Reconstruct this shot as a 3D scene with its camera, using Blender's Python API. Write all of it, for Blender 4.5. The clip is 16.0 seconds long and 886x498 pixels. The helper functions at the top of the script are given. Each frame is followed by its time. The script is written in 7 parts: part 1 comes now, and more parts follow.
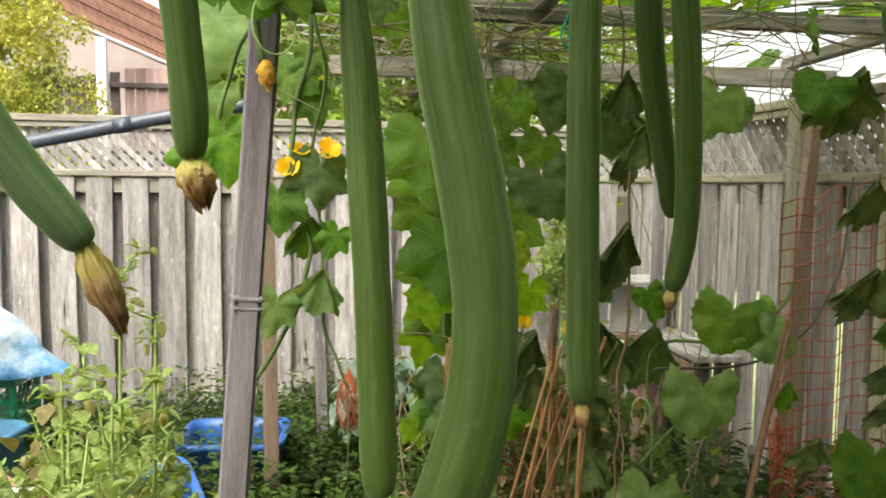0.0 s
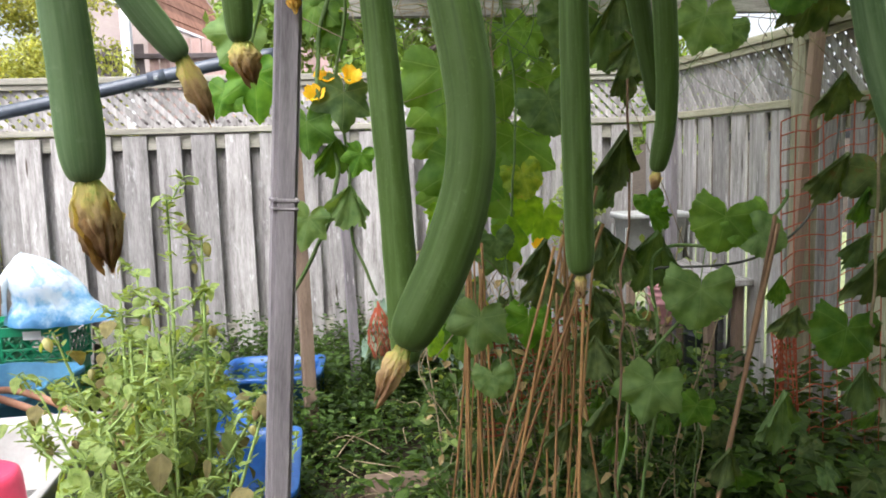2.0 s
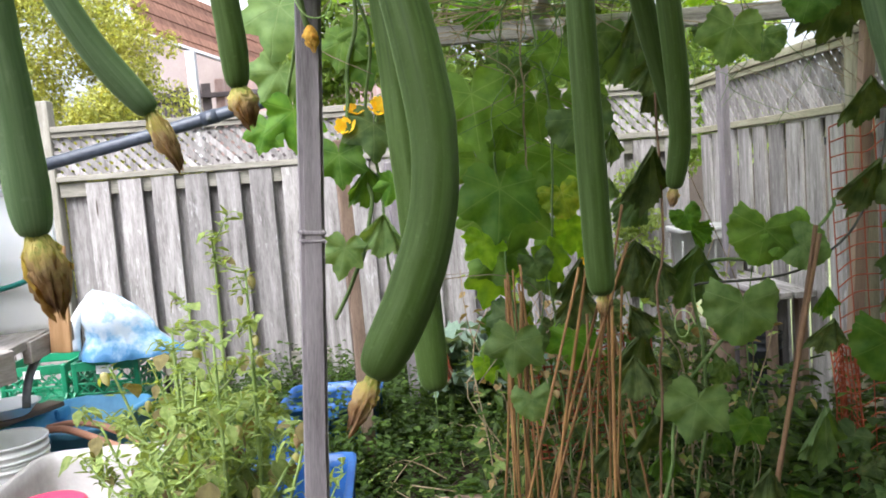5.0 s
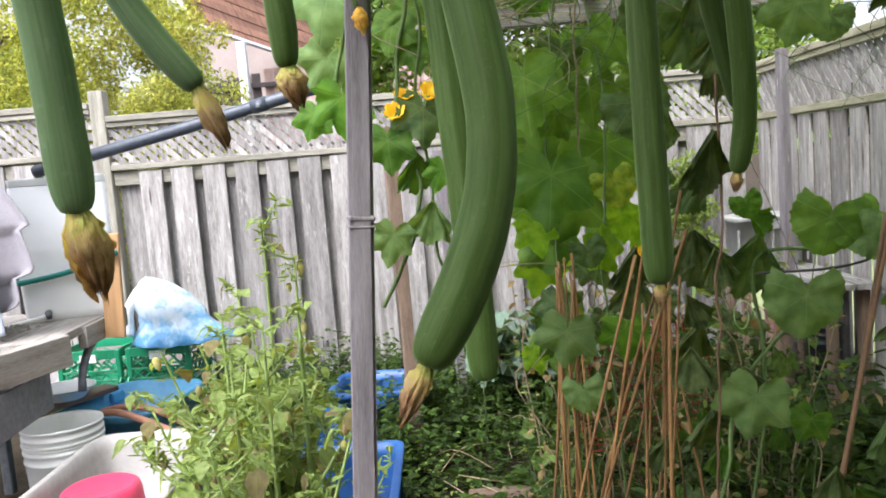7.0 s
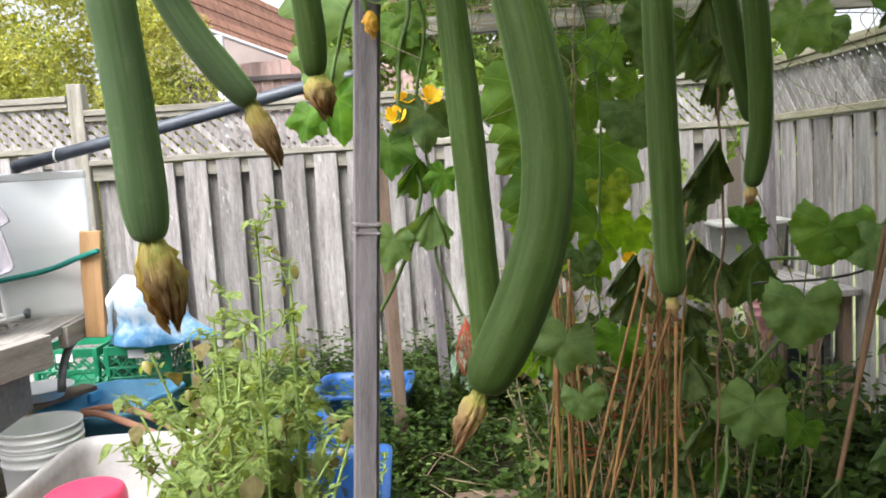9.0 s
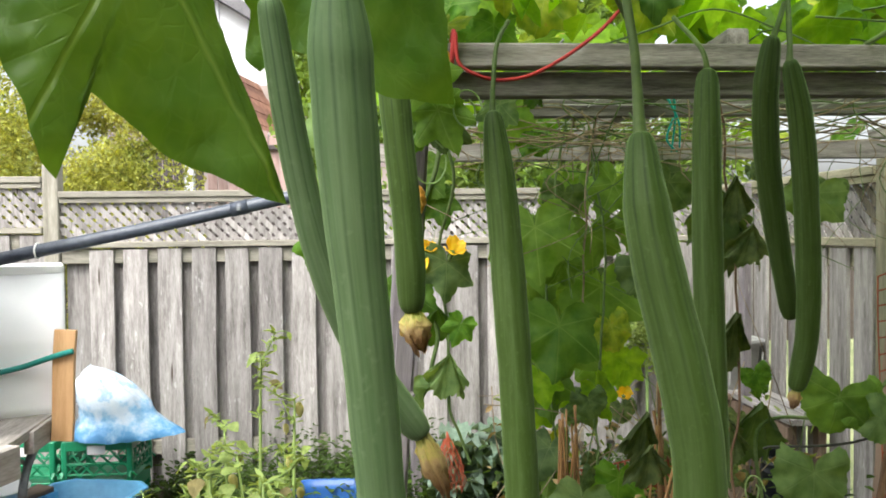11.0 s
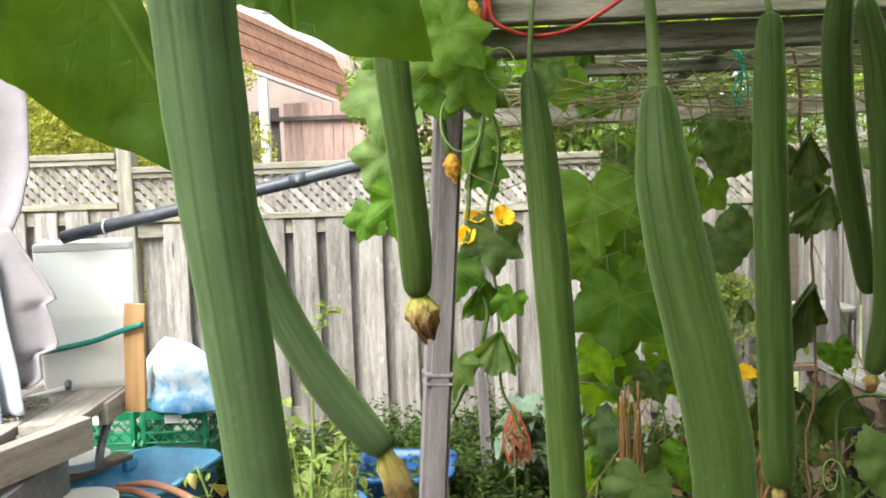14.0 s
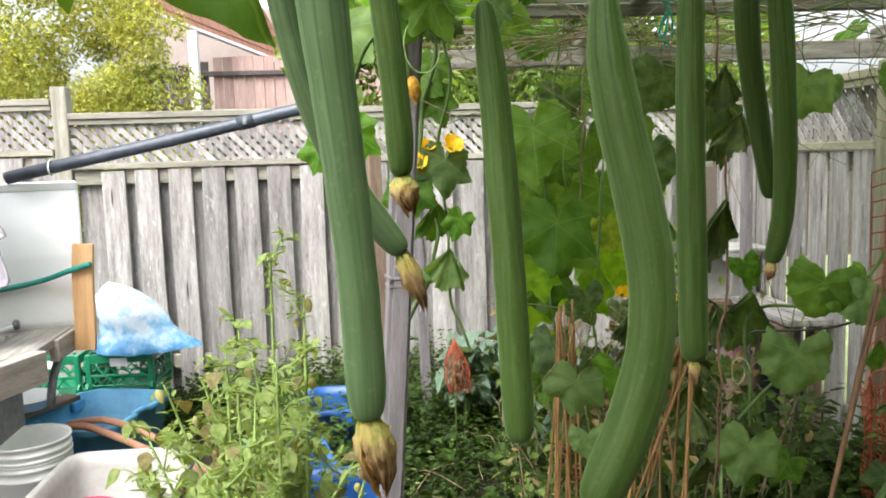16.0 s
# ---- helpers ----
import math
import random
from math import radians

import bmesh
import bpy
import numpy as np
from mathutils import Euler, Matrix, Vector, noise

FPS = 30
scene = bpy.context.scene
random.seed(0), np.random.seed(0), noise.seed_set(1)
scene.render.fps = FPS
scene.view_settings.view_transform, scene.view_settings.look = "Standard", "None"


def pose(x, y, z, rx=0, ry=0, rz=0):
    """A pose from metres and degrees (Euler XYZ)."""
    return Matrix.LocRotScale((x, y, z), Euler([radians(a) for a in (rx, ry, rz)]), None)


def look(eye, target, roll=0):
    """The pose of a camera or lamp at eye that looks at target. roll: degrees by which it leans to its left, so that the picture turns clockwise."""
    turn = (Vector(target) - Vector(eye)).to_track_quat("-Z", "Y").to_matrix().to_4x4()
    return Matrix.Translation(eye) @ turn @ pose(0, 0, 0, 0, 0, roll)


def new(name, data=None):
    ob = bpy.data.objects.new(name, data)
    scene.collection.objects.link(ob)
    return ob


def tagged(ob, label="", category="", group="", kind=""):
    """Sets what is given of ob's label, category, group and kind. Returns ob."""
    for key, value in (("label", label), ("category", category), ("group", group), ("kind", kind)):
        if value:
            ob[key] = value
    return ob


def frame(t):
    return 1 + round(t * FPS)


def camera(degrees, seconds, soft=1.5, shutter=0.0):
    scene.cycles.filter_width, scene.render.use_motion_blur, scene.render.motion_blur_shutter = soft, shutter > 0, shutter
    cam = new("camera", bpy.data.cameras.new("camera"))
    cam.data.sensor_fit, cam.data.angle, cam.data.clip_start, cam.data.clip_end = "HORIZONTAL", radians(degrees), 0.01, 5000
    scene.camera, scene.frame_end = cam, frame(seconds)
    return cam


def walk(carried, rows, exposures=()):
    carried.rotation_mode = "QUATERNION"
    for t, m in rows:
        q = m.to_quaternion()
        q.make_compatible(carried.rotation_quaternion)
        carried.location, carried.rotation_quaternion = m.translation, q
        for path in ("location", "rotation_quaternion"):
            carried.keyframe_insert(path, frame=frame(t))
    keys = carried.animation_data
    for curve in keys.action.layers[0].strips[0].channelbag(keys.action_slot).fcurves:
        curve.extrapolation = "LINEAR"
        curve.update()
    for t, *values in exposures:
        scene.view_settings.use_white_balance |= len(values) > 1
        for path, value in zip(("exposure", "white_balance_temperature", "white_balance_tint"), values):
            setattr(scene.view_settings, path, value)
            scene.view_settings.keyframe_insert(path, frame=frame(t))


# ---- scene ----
cam = camera(58.4, 16.0, 1.8)
PATH = [
    (0, (0.1804, 0.4055, 1.476), (0.4794, 2.376, 1.309), 0.65),
    (0.5, (0.1468, 0.3779, 1.438), (0.4072, 2.347, 1.206), 1.01),
    (1, (0.1111, 0.2935, 1.398), (0.2761, 2.272, 1.157), 0.24),
    (1.5, (0.1306, 0.2409, 1.381), (0.2649, 2.22, 1.129), -0.91),
    (2, (0.1754, 0.2124, 1.365), (0.4061, 2.183, 1.112), -1.62),
    (2.5, (0.2233, 0.1819, 1.373), (0.505, 2.152, 1.177), -3.52),
    (3, (0.2391, 0.1642, 1.369), (0.5201, 2.136, 1.185), -3.6),
    (3.5, (0.2557, 0.1553, 1.365), (0.5193, 2.13, 1.19), -3.65),
    (4, (0.2619, 0.1714, 1.362), (0.4689, 2.152, 1.182), -3.79),
    (4.2, (0.2643, 0.1748, 1.377), (0.4367, 2.158, 1.18), -3.9),
    (6.5, (0.2642, 0.217, 1.356), (0.2172, 2.208, 1.177), -4.74),
    (7, (0.2564, 0.2224, 1.362), (0.1962, 2.211, 1.155), -4.52),
    (7.5, (0.2431, 0.2148, 1.369), (0.1881, 2.201, 1.145), -4.23),
    (8, (0.2437, 0.2196, 1.367), (0.1934, 2.205, 1.132), -4.04),
    (8.2, (0.243, 0.2232, 1.368), (0.1941, 2.209, 1.132), -4.09),
    (10.3, (0.0475, 0.257, 1.488), (0.1917, 2.248, 1.372), -1.5),
    (10.5, (0.0356, 0.2569, 1.516), (0.183, 2.249, 1.422), -1.14),
    (11, (0.027, 0.269, 1.596), (0.1695, 2.263, 1.54), -0.64),
    (11.5, (0.0304, 0.2683, 1.619), (0.1748, 2.263, 1.573), -0.62),
    (12, (0.0038, 0.289, 1.582), (0.13, 2.282, 1.481), -1.74),
    (12.5, (0.0688, 0.3658, 1.603), (0.0577, 2.361, 1.461), -3.55),
    (13, (0.1179, 0.3776, 1.651), (0.0773, 2.372, 1.513), -2.86),
    (13.5, (0.1189, 0.3809, 1.666), (0.0584, 2.376, 1.537), -2.57),
    (14, (0.1106, 0.3601, 1.603), (0.0478, 2.354, 1.466), -1.92),
    (14.5, (0.0998, 0.3342, 1.578), (0.0409, 2.327, 1.419), -1.71),
    (15, (0.0808, 0.3137, 1.544), (0.0543, 2.305, 1.363), -1.61),
    (15.5, (0.0509, 0.2585, 1.526), (0.1007, 2.246, 1.308), -1.43),
    (16, (0.0503, 0.1874, 1.521), (0.1597, 2.17, 1.285), -1.66),
]
EXPOSURES = [(0.0, 1.62, 7050, 7), (0.6, 1.74, 6750, 6), (1.1, 1.58, 6200, 11), (2.0, 1.60, 6150, 12), (2.6, 1.76, 6250, 13), (4.0, 1.66, 6050, 13), (8.0, 1.61, 6150, 13), (10.5, 1.43, 6500, 8), (11.1, 1.56, 6500, 8), (12.0, 1.62, 6550, 7), (12.5, 1.50, 6600, 7), (13.5, 1.71, 6850, 5), (14.5, 1.72, 6550, 6), (16.0, 1.68, 6400, 8)]
walk(cam, [(t, look(eye, target, roll)) for t, eye, target, roll in PATH], EXPOSURES)


# ---- light: a bright overcast sky ----
world = bpy.data.worlds.new("overcast_sky")
scene.world = world
world.use_nodes = True
wn = world.node_tree
wn.nodes.clear()
sky = wn.nodes.new("ShaderNodeTexSky")
sky.sky_type = "NISHITA"
sky.sun_disc = False
sky.sun_elevation, sky.sun_rotation = radians(53), radians(-153)
sky.air_density, sky.dust_density, sky.ozone_density = 1.0, 6.0, 1.0
pale = wn.nodes.new("ShaderNodeHueSaturation")
pale.inputs["Saturation"].default_value = 0.22
back = wn.nodes.new("ShaderNodeBackground")
back.inputs["Strength"].default_value = 0.15
wout = wn.nodes.new("ShaderNodeOutputWorld")
wn.links.new(sky.outputs[0], pale.inputs["Color"])
wn.links.new(pale.outputs[0], back.inputs["Color"])
wn.links.new(back.outputs[0], wout.inputs["Surface"])

sun = new("sun", bpy.data.lights.new("sun", "SUN"))
sun.data.energy, sun.data.angle, sun.data.color = 0.9, radians(30), (1.0, 0.97, 0.92)
sun.matrix_world = look((-3.0, -6.0, 9.0), (0, 0, 0))

# ---- small builders ----
rng = random.Random(7)


def frame_of(axis, normal):
    """A turn whose local z is axis and local y lies near normal."""
    z = Vector(axis).normalized()
    n = Vector(normal)
    y = n - z * n.dot(z)
    y = y.normalized() if y.length > 1e-5 else z.orthogonal().normalized()
    return Matrix((y.cross(z), y, z)).transposed().to_4x4()


def put(name, me, material, parent=None, m=None, label=""):
    """Links a mesh as one object under its thing."""
    if material is not None and not me.materials:
        me.materials.append(material)
    ob = new(name, me)
    ob.parent = parent
    if m is not None:
        ob.matrix_basis = m
    return tagged(ob, label)


def part(name, bm, material, parent, label="", m=None, smooth=False):
    """Links a bmesh as ONE mesh object under a thing or under a part."""
    me = bpy.data.meshes.new(name)
    bm.normal_update()
    bm.to_mesh(me)
    bm.free()
    if smooth:
        me.polygons.foreach_set("use_smooth", [True] * len(me.polygons))
    return put(name, me, material, parent, m, label)


def thing(name, label, category, m=None, group="", kind=""):
    ob = new(name)
    ob.empty_display_size = 0.05
    if m is not None:
        ob.matrix_basis = m
    return tagged(ob, label, category, group, kind)


def box_bm(sx, sy, sz, centre=(0, 0, 0), bevel=0.0, segments=1):
    bm = bmesh.new()
    bmesh.ops.create_cube(bm, size=1.0)
    bmesh.ops.scale(bm, vec=(sx, sy, sz), verts=bm.verts)
    if bevel:
        bmesh.ops.bevel(bm, geom=bm.edges[:], offset=bevel, segments=segments, affect="EDGES")
    bmesh.ops.translate(bm, vec=centre, verts=bm.verts)
    return bm


def add_box(bm, sx, sy, sz, centre, turn=None, bevel=0.0):
    other = box_bm(sx, sy, sz, bevel=bevel)
    m = Matrix.Translation(centre) @ (turn or Matrix())
    bmesh.ops.transform(other, matrix=m, verts=other.verts)
    me = bpy.data.meshes.new("tmp")
    other.to_mesh(me)
    other.free()
    bm.from_mesh(me)
    bpy.data.meshes.remove(me)


def mesh_of(name, verts, faces, uvs=None, smooth=True):
    me = bpy.data.meshes.new(name)
    me.from_pydata([tuple(v) for v in verts], [], [tuple(f) for f in faces])
    if uvs is not None:
        layer = me.uv_layers.new(name="UVMap")
        loops = np.empty(len(me.loops), dtype=np.int32)
        me.loops.foreach_get("vertex_index", loops)
        layer.data.foreach_set("uv", np.asarray(uvs, dtype=np.float32)[loops].ravel())
    if smooth:
        me.polygons.foreach_set("use_smooth", [True] * len(me.polygons))
    me.update()
    return me


def spline(points, steps):
    """A smooth line through the points (Catmull-Rom)."""
    p = np.array([points[0]] + list(points) + [points[-1]], dtype=float)
    out = []
    for i in range(1, len(p) - 2):
        for k in range(steps):
            t = k / steps
            out.append(0.5 * (2 * p[i] + (p[i + 1] - p[i - 1]) * t + (2 * p[i - 1] - 5 * p[i] + 4 * p[i + 1] - p[i + 2]) * t * t
                              + (3 * p[i] - p[i - 1] - 3 * p[i + 1] + p[i + 2]) * t ** 3))
    out.append(p[-2])
    return np.array(out)


def tube_data(line, radii, sides=8, rib=None, cap=True):
    """Vertices, faces and uvs of a tube along a line; rib(angle, along) scales the radius."""
    line = np.asarray(line, dtype=float)
    n = len(line)
    radii = np.full(n, radii) if np.isscalar(radii) else np.asarray(radii)
    tangent = np.gradient(line, axis=0)
    tangent /= np.linalg.norm(tangent, axis=1)[:, None] + 1e-9
    side = np.cross(tangent[0], (0.0, 1.0, 0.03))
    if np.linalg.norm(side) < 0.1:
        side = np.cross(tangent[0], (1.0, 0.0, 0.0))
    verts, faces, uvs = [], [], []
    length = 0.0
    for i in range(n):
        if i:
            length += np.linalg.norm(line[i] - line[i - 1])
        side = side - tangent[i] * np.dot(side, tangent[i])
        side /= np.linalg.norm(side) + 1e-9
        up = np.cross(tangent[i], side)
        for k in range(sides):
            a = 2 * math.pi * k / sides
            r = radii[i] * (rib(a, i / (n - 1)) if rib else 1.0)
            verts.append(line[i] + r * (math.cos(a) * side + math.sin(a) * up))
            uvs.append((k / sides if k <= sides / 2 else 1 - k / sides, length))
    for i in range(n - 1):
        for k in range(sides):
            a, b = i * sides + k, i * sides + (k + 1) % sides
            faces.append((a, b, b + sides, a + sides))
    if cap:
        faces.append(tuple(range(sides))[::-1])
        faces.append(tuple((n - 1) * sides + k for k in range(sides)))
    return verts, faces, uvs


def joined(chunks):
    verts, faces, uvs = [], [], []
    for v, f, u in chunks:
        o = len(verts)
        verts.extend(v)
        faces.extend(tuple(i + o for i in q) for q in f)
        uvs.extend(u)
    return verts, faces, uvs


def tube(name, line, radii, material, parent=None, sides=8, label="", m=None, cap=True):
    return put(name, mesh_of(name, *tube_data(line, radii, sides, cap=cap)), material, parent, m, label)


# ---- materials ----
def shader(name):
    ma = bpy.data.materials.new(name)
    ma.use_nodes = True
    return ma, ma.node_tree, ma.node_tree.nodes["Principled BSDF"]


def node(nt, kind, **sets):
    n = nt.nodes.new(kind)
    for key, value in sets.items():
        if key in ("operation", "blend_type", "data_type", "feature", "wave_type", "noise_dimensions", "clamp"):
            if key == "operation":
                n.operation = value
            elif key == "blend_type":
                n.blend_type = value
            elif key == "data_type":
                n.data_type = value
            elif key == "feature":
                n.feature = value
        else:
            n.inputs[key].default_value = value
    return n


def ramp(nt, fac, stops):
    r = nt.nodes.new("ShaderNodeValToRGB")
    els = r.color_ramp.elements
    while len(els) < len(stops):
        els.new(0.5)
    for e, (p, c) in zip(els, stops):
        e.position = p
        e.color = (*c, 1) if len(c) == 3 else c
    nt.links.new(fac, r.inputs["Fac"])
    return r.outputs["Color"]


def scaled_coords(nt, stretch, shift=True, uv=False):
    tc = nt.nodes.new("ShaderNodeTexCoord")
    mul = node(nt, "ShaderNodeVectorMath", operation="MULTIPLY")
    mul.inputs[1].default_value = stretch
    nt.links.new(tc.outputs["UV" if uv else "Object"], mul.inputs[0])
    if not shift:
        return mul.outputs[0]
    info = nt.nodes.new("ShaderNodeObjectInfo")
    far = node(nt, "ShaderNodeMath", operation="MULTIPLY")
    far.inputs[1].default_value = 37.0
    nt.links.new(info.outputs["Random"], far.inputs[0])
    add = node(nt, "ShaderNodeVectorMath", operation="ADD")
    nt.links.new(mul.outputs[0], add.inputs[0])
    nt.links.new(far.outputs[0], add.inputs[1])
    return add.outputs[0]


def vary(nt, colour, amount, island=False):
    """Lightness that differs from object to object."""
    if island:
        src = nt.nodes.new("ShaderNodeNewGeometry").outputs["Random Per Island"]
    else:
        src = nt.nodes.new("ShaderNodeObjectInfo").outputs["Random"]
    mr = nt.nodes.new("ShaderNodeMapRange")
    mr.inputs["To Min"].default_value, mr.inputs["To Max"].default_value = 1 - amount, 1 + amount
    nt.links.new(src, mr.inputs["Value"])
    hs = nt.nodes.new("ShaderNodeHueSaturation")
    nt.links.new(mr.outputs[0], hs.inputs["Value"])
    nt.links.new(colour, hs.inputs["Color"])
    return hs.outputs[0]


def bump(nt, height, bsdf, strength, distance=0.01):
    b = node(nt, "ShaderNodeBump", Strength=strength, Distance=distance)
    nt.links.new(height, b.inputs["Height"])
    nt.links.new(b.outputs[0], bsdf.inputs["Normal"])


def mat(name, c1, c2, scale=6.0, fine=60.0, rough=0.6, relief=0.25, metal=0.0, stretch=(1, 1, 1), differ=0.0, spec=0.35, spots=None, island=False, through_light=0.0, scuffs=None):
    """A two-scale surface: broad mottling between two colours, fine grain, relief."""
    ma, nt, bsdf = shader(name)
    co = scaled_coords(nt, stretch)
    broad = node(nt, "ShaderNodeTexNoise", Scale=scale, Detail=5.0, Roughness=0.6)
    grain = node(nt, "ShaderNodeTexNoise", Scale=fine, Detail=4.0, Roughness=0.65)
    for n in (broad, grain):
        nt.links.new(co, n.inputs["Vector"])
    both = node(nt, "ShaderNodeMath", operation="MULTIPLY_ADD")
    both.inputs[1].default_value, both.inputs[2].default_value = 0.45, 0.0
    nt.links.new(grain.outputs["Fac"], both.inputs[0])
    total = node(nt, "ShaderNodeMath", operation="MULTIPLY_ADD")
    total.inputs[1].default_value = 0.75
    nt.links.new(broad.outputs["Fac"], total.inputs[0])
    nt.links.new(both.outputs[0], total.inputs[2])
    colour = ramp(nt, total.outputs[0], [(0.42, c1), (0.78, c2)])
    if spots:
        sp_colour, sp_scale, sp_size = spots
        vo = node(nt, "ShaderNodeTexVoronoi", Scale=sp_scale)
        nt.links.new(co, vo.inputs["Vector"])
        mask = ramp(nt, vo.outputs["Distance"], [(sp_size * 0.5, (1, 1, 1)), (sp_size, (0, 0, 0))])
        mix = node(nt, "ShaderNodeMix", data_type="RGBA")
        nt.links.new(mask, mix.inputs["Factor"])
        nt.links.new(colour, mix.inputs[6])
        mix.inputs[7].default_value = (*sp_colour, 1)
        colour = mix.outputs[2]
    if scuffs:
        wear = node(nt, "ShaderNodeTexNoise", Scale=1.0, Detail=6.0, Roughness=0.7)
        nt.links.new(scaled_coords(nt, (22, 22, 7)), wear.inputs["Vector"])
        worn = node(nt, "ShaderNodeMix", data_type="RGBA")
        nt.links.new(ramp(nt, wear.outputs["Fac"], [(0.60, (0, 0, 0)), (0.70, (0.75, 0.75, 0.75))]), worn.inputs["Factor"])
        nt.links.new(colour, worn.inputs[6])
        worn.inputs[7].default_value = (*scuffs, 1)
        colour = worn.outputs[2]
    if differ:
        colour = vary(nt, colour, differ, island)
    nt.links.new(colour, bsdf.inputs["Base Color"])
    bsdf.inputs["Roughness"].default_value = rough
    bsdf.inputs["Metallic"].default_value = metal
    bsdf.inputs["Specular IOR Level"].default_value = spec
    if relief:
        bump(nt, total.outputs[0], bsdf, relief, 0.004)
    if through_light:
        add_translucence(nt, bsdf, colour, through_light)
    return ma


def add_translucence(nt, bsdf, colour, amount):
    tr = nt.nodes.new("ShaderNodeBsdfTranslucent")
    warm = node(nt, "ShaderNodeMix", data_type="RGBA", blend_type="MULTIPLY")
    warm.inputs["Factor"].default_value = 1.0
    warm.inputs[7].default_value = (1.9, 1.7, 0.55, 1)
    nt.links.new(colour, warm.inputs[6])
    nt.links.new(warm.outputs[2], tr.inputs["Color"])
    mix = nt.nodes.new("ShaderNodeMixShader")
    mix.inputs["Fac"].default_value = amount
    nt.links.new(bsdf.outputs[0], mix.inputs[1])
    nt.links.new(tr.outputs[0], mix.inputs[2])
    nt.links.new(mix.outputs[0], nt.nodes["Material Output"].inputs["Surface"])


def leaf_mat(name, c1, c2, vein, rough=0.5, amount=0.4, differ=0.25, dry=None, net_strength=0.13, relief=0.55):
    """A leaf blade: uv is the blade's plane, veins fan out from the stalk at the origin."""
    ma, nt, bsdf = shader(name)
    tc = nt.nodes.new("ShaderNodeTexCoord")
    sep = nt.nodes.new("ShaderNodeSeparateXYZ")
    nt.links.new(tc.outputs["UV"], sep.inputs[0])
    ang = node(nt, "ShaderNodeMath", operation="ARCTAN2")
    nt.links.new(sep.outputs["X"], ang.inputs[0])
    nt.links.new(sep.outputs["Y"], ang.inputs[1])
    k = node(nt, "ShaderNodeMath", operation="MULTIPLY")
    k.inputs[1].default_value = 3.3
    nt.links.new(ang.outputs[0], k.inputs[0])
    sn = node(nt, "ShaderNodeMath", operation="SINE")
    nt.links.new(k.outputs[0], sn.inputs[0])
    ab = node(nt, "ShaderNodeMath", operation="ABSOLUTE")
    nt.links.new(sn.outputs[0], ab.inputs[0])
    ln = node(nt, "ShaderNodeVectorMath", operation="LENGTH")
    nt.links.new(tc.outputs["UV"], ln.inputs[0])
    dist = node(nt, "ShaderNodeMath", operation="MULTIPLY")
    nt.links.new(ab.outputs[0], dist.inputs[0])
    nt.links.new(ln.outputs["Value"], dist.inputs[1])
    veins = ramp(nt, dist.outputs[0], [(0.008, (1, 1, 1)), (0.05, (0, 0, 0))])
    net = node(nt, "ShaderNodeTexVoronoi", Scale=11.0, feature="DISTANCE_TO_EDGE")
    wob = node(nt, "ShaderNodeTexNoise", Scale=6.0, Detail=2.0)
    nt.links.new(tc.outputs["UV"], wob.inputs["Vector"])
    bent = node(nt, "ShaderNodeVectorMath", operation="MULTIPLY_ADD")
    bent.inputs[1].default_value = (0.16, 0.16, 0.16)
    nt.links.new(wob.outputs["Color"], bent.inputs[0])
    nt.links.new(tc.outputs["UV"], bent.inputs[2])
    nt.links.new(bent.outputs[0], net.inputs["Vector"])
    small = ramp(nt, net.outputs["Distance"], [(0.0, (net_strength,) * 3), (0.09, (0, 0, 0))])
    ch = node(nt, "ShaderNodeMath", operation="MULTIPLY_ADD")
    ch.inputs[1].default_value, ch.inputs[2].default_value = -0.55, 1.0
    nt.links.new(ab.outputs[0], ch.inputs[0])
    chr_ = node(nt, "ShaderNodeMath", operation="MULTIPLY")
    nt.links.new(ch.outputs[0], chr_.inputs[0])
    nt.links.new(ln.outputs["Value"], chr_.inputs[1])
    chf = node(nt, "ShaderNodeMath", operation="MULTIPLY")
    chf.inputs[1].default_value = 47.0
    nt.links.new(chr_.outputs[0], chf.inputs[0])
    chs = node(nt, "ShaderNodeMath", operation="SINE")
    nt.links.new(chf.outputs[0], chs.inputs[0])
    side = ramp(nt, chs.outputs[0], [(0.90, (0, 0, 0)), (1.0, (net_strength,) * 3)])
    both = node(nt, "ShaderNodeMix", data_type="RGBA", blend_type="LIGHTEN")
    both.inputs["Factor"].default_value = 1.0
    nt.links.new(side, both.inputs[6])
    nt.links.new(small, both.inputs[7])
    small = both.outputs[2]
    vmax = node(nt, "ShaderNodeMix", data_type="RGBA", blend_type="LIGHTEN")
    vmax.inputs["Factor"].default_value = 1.0
    nt.links.new(veins, vmax.inputs[6])
    nt.links.new(small, vmax.inputs[7])
    co = scaled_coords(nt, (1, 1, 1))
    no = node(nt, "ShaderNodeTexNoise", Scale=3.5, Detail=3.0)
    nt.links.new(co, no.inputs["Vector"])
    stops = [(0.35, c1), (0.65, c2)]
    if dry:
        stops.append((0.74, dry))
    colour = ramp(nt, no.outputs["Fac"], stops)
    mix = node(nt, "ShaderNodeMix", data_type="RGBA")
    half = node(nt, "ShaderNodeMath", operation="MULTIPLY")
    half.inputs[1].default_value = 0.48
    nt.links.new(vmax.outputs[2], half.inputs[0])
    nt.links.new(half.outputs[0], mix.inputs["Factor"])
    nt.links.new(colour, mix.inputs[6])
    mix.inputs[7].default_value = (*vein, 1)
    colour = vary(nt, mix.outputs[2], differ)
    nt.links.new(colour, bsdf.inputs["Base Color"])
    bsdf.inputs["Roughness"].default_value = rough
    bsdf.inputs["Specular IOR Level"].default_value = 0.18
    bump(nt, vmax.outputs[2], bsdf, relief, 0.004)
    add_translucence(nt, bsdf, colour, amount)
    return ma


